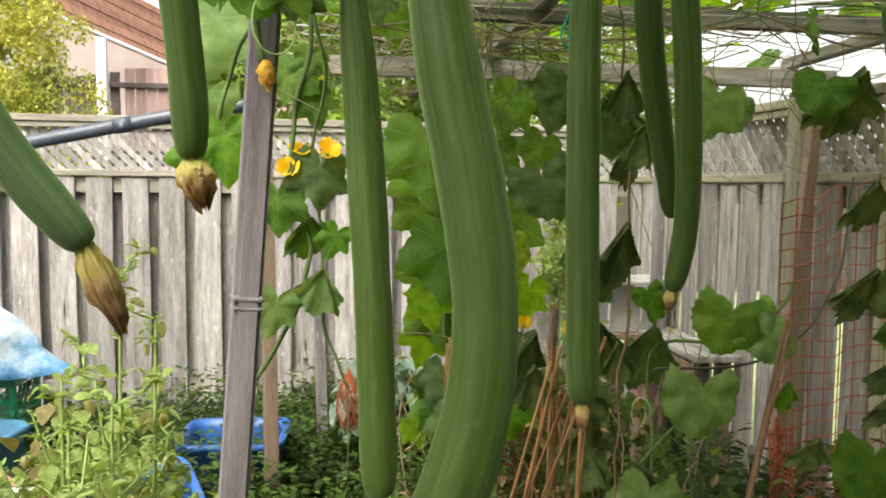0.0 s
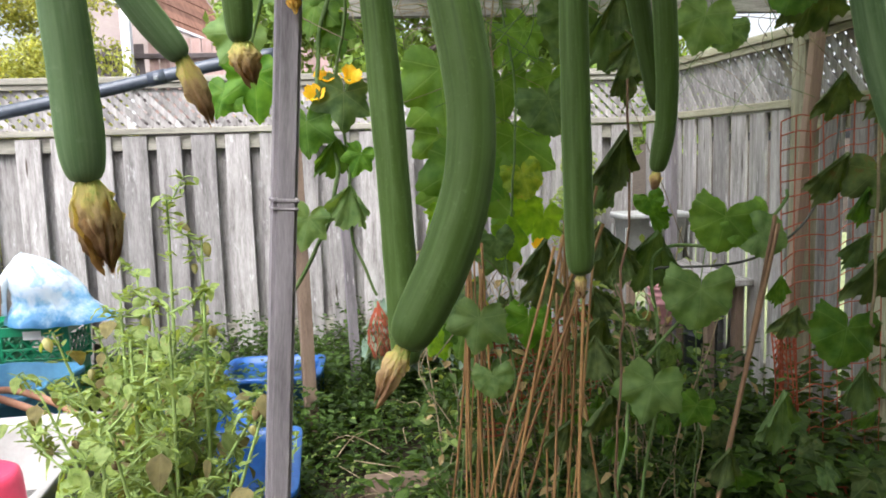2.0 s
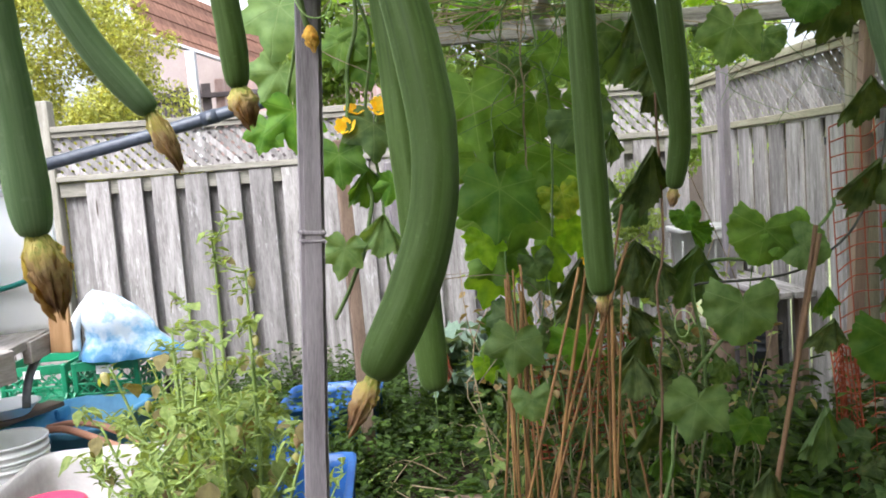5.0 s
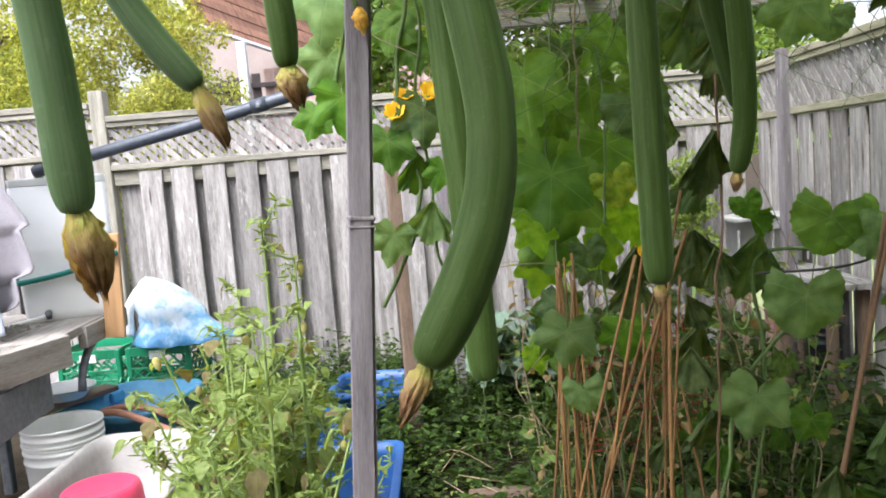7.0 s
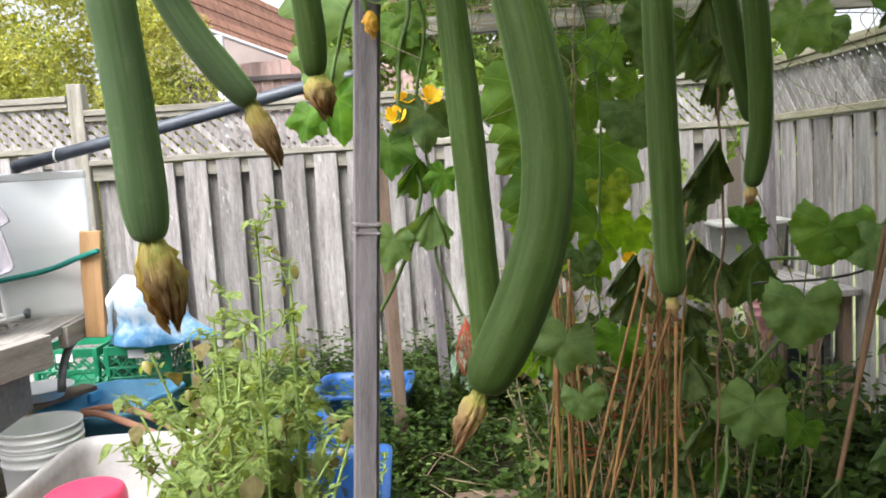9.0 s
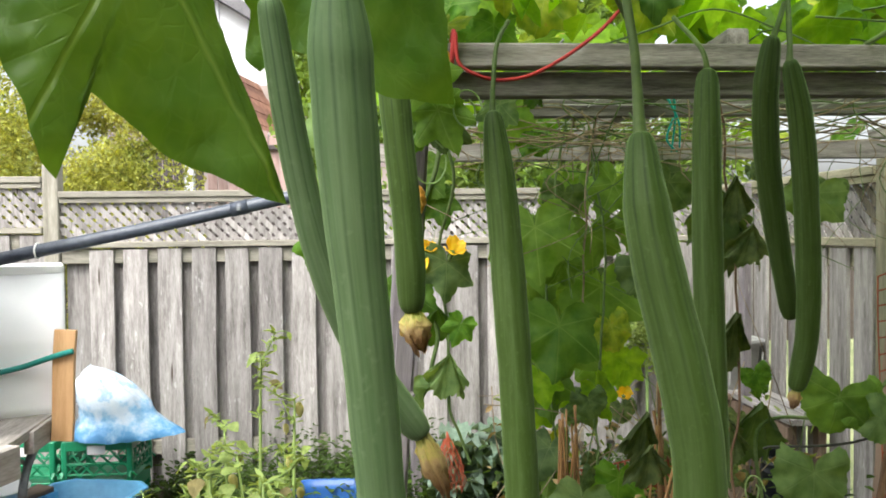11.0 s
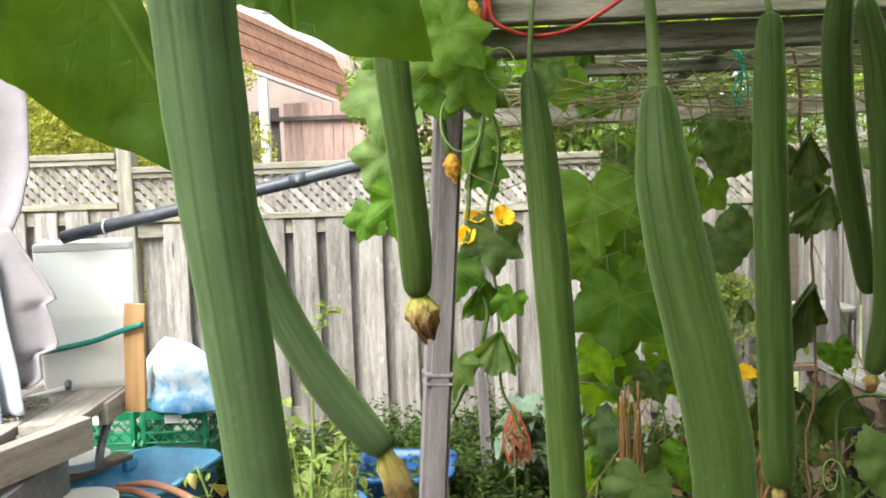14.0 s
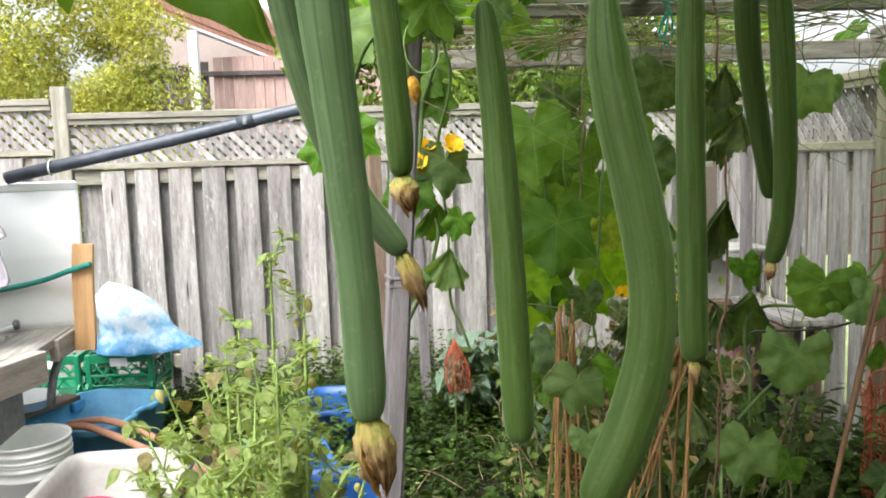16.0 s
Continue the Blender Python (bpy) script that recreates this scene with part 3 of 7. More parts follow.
# ---- ground ----
def ground_sheet():
    steps = np.sinh(np.linspace(-1, 1, 121) * 6.2) / math.sinh(6.2) * 600
    verts, faces = [], []
    for y in steps:
        for x in steps:
            near = math.exp(-((x * x + (y - 3) ** 2) / 60))
            h = (noise.noise((x * 1.3, y * 1.3, 0)) * 0.035 + noise.noise((x * 5, y * 5, 3)) * 0.012) * near
            verts.append((x, y + 2.5, h - 0.01))
    n = len(steps)
    for j in range(n - 1):
        for i in range(n - 1):
            a = j * n + i
            faces.append((a, a + 1, a + n + 1, a + n))
    ob = put("ground", mesh_of("ground", verts, faces), SOIL)
    return tagged(ob, "dark damp garden soil between weeds", "ground", kind="structure")


ground_sheet()


# ---- unseen plain wall, added behind the path to hold back sky light ----
tagged(part("wall_south", box_bm(5.4, 0.2, 3.6, (1.5, -2.2, 1.8)), BRICK_WALL, None), "unseen plain brown wall added behind the path to block light", "wall", kind="structure")


# ---- fences ----
BOARDS = {}


def board_mesh(w, t, h, seed):
    key = (round(w, 3), round(t, 3), round(h, 3), seed)
    if key not in BOARDS:
        r = random.Random(seed)
        bm = box_bm(w, t, h, (0, 0, h / 2), 0.003)
        cuts = [e for e in bm.edges if abs(e.verts[0].co.z - e.verts[1].co.z) > h * 0.8]
        bmesh.ops.subdivide_edges(bm, edges=cuts, cuts=5, use_grid_fill=True)
        a, b = r.uniform(-1, 1), r.uniform(-1, 1)
        for v in bm.verts:
            s = v.co.z / h
            v.co.x += 0.004 * a * math.sin(s * 5 + b * 3)
            v.co.y += 0.006 * b * (s - 0.5) ** 2 + 0.003 * a * (v.co.x / w) * s
        me = bpy.data.meshes.new("board")
        bm.to_mesh(me)
        bm.free()
        BOARDS[key] = me
    return BOARDS[key]


def slat_mesh(h, w, t, lean, lo=0.0, hi=1.0):
    """A slanting lattice slat; lo and hi cut it short where the panel ends."""
    key = ("slat", round(h, 3), lean, round(lo, 2), round(hi, 2))
    if key not in BOARDS:
        ww = w * 1.414 / 2
        v = [(x + s * h * lean, y, s * h) for s in (lo, hi) for y in (0, t) for x in (-ww, ww)]
        f = [(0, 1, 3, 2), (4, 6, 7, 5), (0, 4, 5, 1), (2, 3, 7, 6), (0, 2, 6, 4), (1, 5, 7, 3)]
        BOARDS[key] = mesh_of("lattice_slat", v, f, smooth=False)
    return BOARDS[key]


def fence(label, m, panels, posts, phase, pitch=0.199, plank=None, rail=None, backed=True):
    """panels: (x0, x1, lift). Local y points away from the garden."""
    th = thing("wooden_fence", label, "fence", m)
    r = random.Random(11)
    plank, rail = plank or WOOD, rail or WOOD_RAIL
    for x, top in posts:
        part("post", box_bm(0.09, 0.09, top, (0, 0, top / 2), 0.005), rail, th, m=pose(x, 0.035, 0))
    for x0, x1, lift in panels:
        w, mid = x1 - x0, (x0 + x1) / 2
        zr, zc = 1.49 + lift, 1.83 + lift
        along = lambda z, y: pose(mid, y, z, 0, 90, 0)
        part("cap_rail", box_bm(0.038, 0.105, w, bevel=0.004), rail, th, m=along(zc - 0.019, 0.03))
        part("top_strip", box_bm(0.03, 0.02, w, bevel=0.003), rail, th, m=along(zc - 0.055, 0.0))
        part("lattice_rail", box_bm(0.036, 0.10, w, bevel=0.004), rail, th, m=along(zr + 0.02, 0.03))
        part("rail", box_bm(0.088, 0.036, w, bevel=0.004), rail, th, m=along(zr - 0.048, 0.032))
        part("rail", box_bm(0.088, 0.036, w, bevel=0.004), rail, th, m=along(0.28, 0.032))
        k0 = math.ceil((x0 - phase) / pitch)
        x = phase + k0 * pitch
        if x - x0 > 0.06:
            put("board", board_mesh(0.141, 0.018, zr - 0.02, 3), plank, th, pose(x0 + 0.078, 0.068, 0.02))
        while x + 0.14 < x1 + 0.02:
            put("board", board_mesh(0.141, 0.018, zr - 0.03, r.randrange(6)), plank, th, pose(x + 0.07, 0, 0.03 - r.random() * 0.012, 0, 0, r.uniform(-0.6, 0.6)))
            if backed and x + 0.24 < x1:
                put("board", board_mesh(0.141, 0.018, zr - 0.02, 6 + r.randrange(4)), plank, th, pose(x + 0.17, 0.068, 0.02, 0, 0, r.uniform(-0.6, 0.6)))
            x += pitch
        zl, h = zr + 0.038, zc - zr - 0.076
        for k in range(int((w + h) / 0.068) + 1):
            x = x0 - h + 0.02 + k * 0.068
            lo, hi = max(0.0, (x0 - x) / h), min(1.0, (x1 - x) / h)
            if hi - lo > 0.06:
                put("lattice_slat", slat_mesh(h, 0.024, 0.007, 1, lo, hi), plank, th, pose(x, 0.021 + r.random() * 0.001, zl))
            x += h
            lo, hi = max(0.0, (x - x1) / h), min(1.0, (x - x0) / h)
            if hi - lo > 0.06:
                put("lattice_slat", slat_mesh(h, 0.032, 0.007, -1, lo, hi), plank, th, pose(x, 0.012 + r.random() * 0.001, zl))
    return th


fence("weathered grey board fence with a lattice top along the far side", pose(0, 5.13, 0),
      [(-4.4, -2.005, 0.09), (-1.905, 2.06, 0.0)], [(-1.955, 1.99)], -1.738)
fence("weathered grey board fence with a lattice top along one side", pose(2.06, 5.09, 0, 0, 0, -90),
      [(0.0, 1.67, 0.0), (1.76, 2.235, 0.0), (2.325, 4.9, 0.0)], [(1.715, 1.86), (2.28, 1.95), (4.95, 1.95)], 0.02, 0.187, WOOD_SIDE, WOOD_RAIL_SIDE, False)


# ---- trees and house beyond the fence ----
def leaf_cloud(name, centres, count, size, spread, material, seed, parent=None, label=""):
    """Many small folded leaves scattered round clump centres (x, y, z, r)."""
    r = np.random.RandomState(seed)
    c = np.array(centres)
    pick = r.choice(len(c), count, p=(c[:, 3] ** 2) / (c[:, 3] ** 2).sum())
    d = r.normal(size=(count, 3))
    d /= np.linalg.norm(d, axis=1)[:, None]
    p = c[pick, :3] + d * c[pick, 3][:, None] * (r.uniform(0.25, 1.0, count) ** 0.6)[:, None] * spread
    u = r.normal(size=(count, 3))
    u /= np.linalg.norm(u, axis=1)[:, None]
    w = np.cross(u, r.normal(size=(count, 3)))
    w /= np.linalg.norm(w, axis=1)[:, None]
    s = (size * r.uniform(0.6, 1.35, count))[:, None]
    q = np.cross(u, w)
    verts = np.stack([p - u * s, p + w * s * 0.45 + q * s * 0.15, p + u * s, p - w * s * 0.45 + q * s * 0.15], 1).reshape(-1, 3)
    idx = np.arange(count * 4).reshape(-1, 4)
    faces = np.concatenate([idx[:, [0, 1, 2]], idx[:, [0, 2, 3]]])
    me = bpy.data.meshes.new(name)
    me.from_pydata(verts.tolist(), [], faces.tolist())
    return put(name, me, material, parent, label=label)


def tree(label, x, y, height, clumps, material, count, size, seed, kind_name="tree"):
    r = random.Random(seed)
    th = thing(kind_name, label, "tree", pose(x, y, 0))
    top = height * 0.75
    line = spline([(0, 0, -0.1), (0.05, 0.02, top * 0.4), (-0.04, 0.05, top)], 6)
    tube("trunk", line, np.linspace(0.09, 0.03, len(line)), BARK, th, 10)
    for i in range(7):
        a, z = r.uniform(0, 6.28), r.uniform(0.25, 0.8) * top
        reach = r.uniform(0.5, 1.0) * height * 0.28
        limb = spline([(0, 0, z), (math.cos(a) * reach * 0.5, math.sin(a) * reach * 0.5, z + 0.25 * reach), (math.cos(a) * reach, math.sin(a) * reach, z + 0.7 * reach)], 5)
        tube("limb", limb, np.linspace(0.035, 0.01, len(limb)), BARK, th, 6)
    leaf_cloud("crown", clumps, count, size, 1.0, material, seed, th)
    return th


def clumps_in(r, x0, x1, y0, y1, z0, z1, n, small, big):
    return [(r.uniform(x0, x1), r.uniform(y0, y1), r.uniform(z0, z1), r.uniform(small, big)) for _ in range(n)]


r = random.Random(5)
tree("dense yellow-green shrubby tree behind the fence", -4.6, 7.6, 3.2, clumps_in(r, -2.2, 1.9, -0.5, 0.6, 0.5, 2.9, 60, 0.25, 0.5) + clumps_in(r, 1.6, 2.7, -0.4, 0.5, 0.4, 2.15, 22, 0.2, 0.36) + clumps_in(r, 1.3, 2.6, -0.2, 0.6, 1.7, 3.3, 30, 0.14, 0.3), TREE_YELLOW, 130000, 0.023, 3)
tree("tall yellowing tree behind the fence", -5.6, 9.5, 4.6, clumps_in(r, -1.8, 2.2, -0.7, 0.7, 1.6, 4.3, 55, 0.3, 0.6), TREE_YELLOW, 60000, 0.033, 4)
tree("green leafy tree behind the fence", 0.7, 8.4, 4.4, clumps_in(r, -1.6, 1.9, -0.6, 0.6, 0.8, 4.0, 40, 0.25, 0.6), TREE_GREEN, 26000, 0.055, 5)
tree("green leafy tree behind the fence corner", 2.7, 9.2, 4.6, clumps_in(r, -1.3, 1.2, -0.8, 0.8, 1.0, 4.3, 36, 0.3, 0.6), TREE_GREEN, 22000, 0.055, 6)


def house():
    th = thing("neighbour_house", "white and pinkish neighbour house with a cedar porch roof", "house", pose(-2.9, 13.0, 0))
    part("wall", box_bm(5.0, 0.25, 4.3, (0.3, 2.6, 2.15)), STUCCO, th, "pinkish stucco wall")
    part("upper_wall", box_bm(3.0, 0.25, 2.4, (-0.4, 2.9, 5.5)), SIDING, th, "white siding upper wall")
    gable = bmesh.new()
    p = [gable.verts.new(v) for v in ((-2.3, 2.5, 7.2), (1.5, 2.5, 4.9), (1.5, 3.3, 4.9), (-2.3, 3.3, 7.2), (-2.3, 2.5, 7.45), (1.6, 2.5, 5.1), (1.6, 3.3, 5.1), (-2.3, 3.3, 7.45))]
    for f in ((0, 1, 5, 4), (1, 2, 6, 5), (2, 3, 7, 6), (3, 0, 4, 7), (4, 5, 6, 7), (3, 2, 1, 0)):
        gable.faces.new([p[i] for i in f])
    part("gable_roof", gable, SHINGLE, th, "grey shingled gable")
    win = part("window", box_bm(0.62, 0.06, 0.8, (-0.5, 2.75, 5.6), 0.01), SIDING, th)
    part("pane", box_bm(0.48, 0.02, 0.66, (-0.5, 2.71, 5.6)), DECK_DARK, win)
    # board roof of the porch, its lower edge running away from the garden
    edge, rise = Vector((0.57, 1.5, -0.14)).normalized(), Vector((-0.3, 0.5, 0.8))
    rise = (rise - edge * rise.dot(edge)).normalized()
    corner = Vector((-0.37, -1.55, 3.62))
    porch = part("porch_roof", box_bm(0.07, 0.05, 4.2, (0, 0, 2.1), 0.01), SIDING, th, "reddish cedar board roof with a white gutter", Matrix.Translation(corner - rise * 0.06) @ frame_of(edge, edge.cross(rise)))
    for i in range(8):
        put("roof_board", board_mesh(0.165, 0.03, 4.2, 20 + i % 3), CEDAR, porch, porch.matrix_basis.inverted() @ Matrix.Translation(corner + rise * (0.02 + i * 0.155) + edge.cross(rise) * 0.012 * (i % 2)) @ frame_of(edge, edge.cross(rise)))
    part("porch_post", box_bm(0.12, 0.12, 3.25, (0.31, -1.85, 1.625), 0.01), SIDING, th, "white porch post")
    part("far_wall", box_bm(3.4, 0.15, 3.3, (2.3, 1.9, 1.65)), STUCCO, th, "pale wall under the porch")
    scr = part("screen_rail", box_bm(3.6, 0.05, 0.08, (0.6, 0.4, 2.92), 0.01), DECK_DARK, th)
    for i in range(17):
        put("screen_board", board_mesh(0.15, 0.02, 1.25, 30), PINK_BOARD, scr, pose(0.12 + i * 0.165, 0.46, 1.95 - 0.012 * (i - 4) ** 2 * 0.1))
    for i in range(9):
        put("dark_board", board_mesh(0.15, 0.02, 0.9, 31), DECK_DARK, scr, pose(-1.42 + i * 0.165, 0.46, 2.02 + 0.025 * i))
    part("deck_skirt", box_bm(3.8, 0.06, 1.9, (0.6, 0.5, 1.0)), DECK_DARK, th)
    return th


house()

# ---- the plot beyond the side fence ----
lawn = bmesh.new()
bmesh.ops.create_grid(lawn, x_segments=24, y_segments=24, size=1.0)
for v in lawn.verts:
    v.co = Vector((7.4 + v.co.x * 5.0, 3.0 + v.co.y * 7.5, 0.03 + 0.02 * noise.noise((v.co.x * 6, v.co.y * 6, 1))))
tagged(part("lawn", lawn, LAWN, None), "mown green lawn beyond the side fence", "lawn", kind="structure")
# pale wall added so that the gaps of the side fence look bright
tagged(part("wall_east", box_bm(0.25, 13.0, 3.2, (9.5, 3.0, 1.6)), SIDING, None), "pale siding wall added beyond the side fence to brighten its gaps", "wall", kind="structure")

# ---- pergola: beams, pole and stakes ----
pergola = thing("pergola", "old grey timber pergola carrying the gourd vines", "pergola")


def bar(name, a, b, w, t, material, parent, seed=0, normal=(0, -1, 0), label=""):
    """A squared timber from a to b: w across, t along the normal."""
    a, b = Vector(a), Vector(b)
    m = Matrix.Translation(a) @ frame_of(b - a, normal)
    me = board_mesh(w, t, (b - a).length, 40 + seed).copy()
    me.materials.clear()
    return put(name, me, material, parent, m, label)


bar("beam", (0.14, 1.815, 1.87), (2.05, 1.815, 1.875), 0.048, 0.038, WOOD_BEAM, pergola, 0)
bar("beam", (0.13, 1.775, 1.917), (2.05, 1.775, 1.922), 0.046, 0.036, WOOD_BEAM, pergola, 1)
bar("beam", (0.0, 3.1, 1.86), (2.03, 3.1, 1.865), 0.065, 0.036, WOOD_DARK, pergola, 2)
bar("beam", (0.3, 2.5, 1.93), (2.03, 2.5, 1.93), 0.05, 0.036, WOOD_DARK, pergola, 3)
bar("rafter", (1.9, 1.85, 1.97), (1.9, 3.2, 1.93), 0.045, 0.04, WOOD_DARK, pergola, 4, (0, 0, 1))
bar("rafter", (0.75, 1.85, 1.975), (0.75, 3.2, 1.92), 0.045, 0.04, WOOD_DARK, pergola, 5, (0, 0, 1))

pole = thing("garden_pole", "grey weathered pole with a ring joint, upright in the bed", "pole")
pm = Matrix.Translation((-0.050, 1.83, -0.05)) @ frame_of((0.074, -0.01, 1.0), (0.25, -1, 0))
part("shaft", box_bm(0.049, 0.046, 2.15, (0, 0, 1.075), 0.008, 2), WOOD_POLE, pole, m=pm)
part("joint_ring", box_bm(0.054, 0.050, 0.012, (0, 0, 1.325), 0.004), WOOD_POLE, pole, m=pm)
part("joint_ring", box_bm(0.052, 0.049, 0.006, (0, 0, 1.308), 0.002), WOOD_POLE, pole, m=pm)


def stake(name, label, a, b, w, t, material, seed):
    th = thing(name, label, "stake")
    bar("shaft", a, b, w, t, material, th, seed, (0.3, -1, 0))
    return th


stake("wooden_stake", "reddish brown wooden stake standing in the bed", (-0.03, 3.72, -0.05), (-0.05, 3.70, 1.55), 0.055, 0.045, STICK, 10)
stake("wooden_stake", "grey wooden stake standing by the far fence", (0.18, 4.5, -0.05), (0.14, 4.5, 1.45), 0.05, 0.04, WOOD_POLE, 11)
stake("wooden_stake", "grey weathered post standing near the fence corner", (1.85, 4.2, -0.05), (1.854, 4.185, 1.80), 0.048, 0.046, WOOD_POLE, 12)
stake("wooden_stake", "pale leaning stake propped against the side fence", (1.95, 3.29, -0.02), (1.985, 3.12, 1.84), 0.06, 0.03, WOOD_CREAM, 13)


# ---- left corner: table, tank, crates, pails ----
def table():
    th = thing("work_table", "weathered plank work table on metal legs", "table", pose(-1.30, 3.05, 0, 0, 0, 4.5))
    for i in range(6):
        put("plank", board_mesh(0.185, 0.036, (0.8, 1.25, 1.8, 1.9, 1.9, 1.9)[i], 60 + i % 3), WOOD_TABLE, th, pose(-0.14 - i * 0.19, 0.9, 0.80, 90, 0, 0))
    put("edge_board", board_mesh(0.12, 0.06, 1.15, 63), WOOD_TABLE, th, pose(0.0, 0.13, 0.775, 0, 0, -21) @ pose(0, 0, 0, 90, 0, 0) @ pose(0, 0, 0, 0, 0, 90))
    put("edge_board", board_mesh(0.09, 0.038, 0.5, 64), WOOD_TABLE, th, pose(-0.05, 0.92, 0.765, 90, 0, 0) @ pose(0, 0, 0, 0, 0, 90))
    for x, y in ((-0.6, 0.75), (-0.6, -0.75), (-1.05, 0.75), (-1.05, -0.75)):
        part("leg", box_bm(0.045, 0.045, 0.78, (x, y, 0.39), 0.006), METAL_GREY, th)
    arc = [(-0.1 + 0.02, 0.74 - 0.32 * math.sin(a), 0.52 + 0.22 * math.cos(a)) for a in np.linspace(0, 1.5, 8)]
    tube("brace", arc, 0.018, METAL_GREY, th, 8)
    part("side_panel", box_bm(0.02, 0.55, 0.16, (-0.1, -0.1, 0.62), 0.004), METAL_GREY, th)
    back = th.matrix_basis.inverted()
    for shift in (0.0, 0.11, 0.22):
        bar("lower_shelf", back @ Vector((-1.830 - shift, 3.597, 0.385)), back @ Vector((-1.593 - shift, 4.109, 0.385)), 0.10, 0.024, STICK, th, 16, (0, 0, 1), "dark lower shelf board")
    return th


table()


def rounded_prism(name, outline, levels, material, parent, label="", cap_low=True, cap_top=True, m=None):
    """Stacks scaled copies of a closed outline: levels are (z, scale x, scale y)."""
    n = len(outline)
    verts = [(x * sx, y * sy, z) for z, sx, sy in levels for x, y in outline]
    faces = []
    for i in range(len(levels) - 1):
        for k in range(n):
            a, b = i * n + k, i * n + (k + 1) % n
            faces.append((a, b, b + n, a + n))
    if cap_low:
        faces.append(tuple(range(n))[::-1])
    if cap_top:
        faces.append(tuple((len(levels) - 1) * n + k for k in range(n)))
    me = mesh_of(name, verts, faces)
    return put(name, me, material, parent, m, label)


def squircle(a, b, power=5.0, n=40):
    out = []
    for k in range(n):
        t = 2 * math.pi * k / n
        c, s = math.cos(t), math.sin(t)
        out.append((a * math.copysign(abs(c) ** (2 / power), c), b * math.copysign(abs(s) ** (2 / power), s)))
    return out


def tank():
    th = thing("water_tank", "white plastic water tank strapped to a plank on the table", "water tank", pose(-1.603, 3.859, 0.805, 0, 0, 23))
    body = squircle(0.197, 0.2, 13)
    rounded_prism("body", body, [(0.0, 0.86, 0.88), (0.012, 0.92, 0.95), (0.05, 0.95, 0.98), (0.30, 1.0, 1.0), (0.315, 1.012, 1.012), (0.34, 1.012, 1.012), (0.355, 1, 1), (0.61, 1.0, 1.0)], WHITE_TANK, th)
    rounded_prism("lid", body, [(0.612, 1.0, 1.0), (0.616, 1.0, 1.0), (0.632, 1.0, 1.0), (0.640, 1.0, 1.0), (0.643, 0.995, 0.995), (0.644, 0.98, 0.98), (0.644, 0.9, 0.9)], WHITE_TANK, th)
    tap = tube("tap", [(-0.09, -0.19, 0.05), (-0.09, -0.225, 0.05), (-0.09, -0.24, 0.035)], 0.015, METAL_GREY, th, 10)
    tube("spout", [(-0.10, -0.235, 0.04), (-0.27, -0.30, 0.02)], 0.010, WHITE_PAIL, tap, 8)
    return th


tank()
q = random.Random(17)
chips = bmesh.new()
for i in range(260):
    add_box(chips, q.uniform(0.008, 0.026), q.uniform(0.004, 0.010), 0.004, (q.gauss(-1.66, 0.05), q.gauss(3.33, 0.10), 0.822 + q.uniform(0.0, 0.018)), Matrix.Rotation(q.uniform(0, 3.1), 4, "Z") @ Matrix.Rotation(q.uniform(-0.5, 0.5), 4, "X"))
tagged(part("wood_chips", chips, WOOD_RAIL, None), "pale wood chips strewn over the work table", "wood chips", kind="stuff")
prop = thing("prop_plank", "orange-brown pine plank standing upright beside the tank", "plank")
bar("plank", (-1.335, 3.66, 0.72), (-1.308, 3.665, 1.185), 0.088, 0.022, WOOD_FRESH, prop, 14)
strap = thing("garden_hose", "green hose strapped round the white tank", "hose")
tube("hose", spline([(-1.27, 3.63, 1.10), (-1.36, 3.64, 1.075), (-1.5, 3.655, 1.03), (-1.65, 3.60, 1.005), (-1.735, 3.575, 1.0), (-1.80, 3.66, 1.0), (-1.83, 3.80, 1.0)], 6), 0.012, HOSE_GREEN, strap, 10)

pipe = thing("drain_pipe", "dusty black plastic pipe sloping down to the tank", "pipe")
pl = [(-1.60, 3.66, 1.475), (-1.46, 3.66, 1.505), (-0.9, 3.66, 1.617), (-0.37, 3.66, 1.730), (-0.1, 3.66, 1.775)]
tube("pipe_body", spline(pl, 4), 0.027, BLACK_PIPE, pipe, 18)
tube("coupling", [(-0.62, 3.66, 1.677), (-0.55, 3.66, 1.692)], 0.0305, BLACK_PIPE, pipe, 18)
tube("cable_tie", [(-1.413, 3.66 + 0.031 * math.sin(a), 1.515 + 0.031 * math.cos(a)) for a in np.linspace(0, 6.28, 20)], 0.004, WHITE_PAIL, pipe, 6, "white cable tie")
part("bolt", box_bm(0.02, 0.02, 0.02, (-0.585, 3.632, 1.68), 0.004), METAL_GREY, pipe)


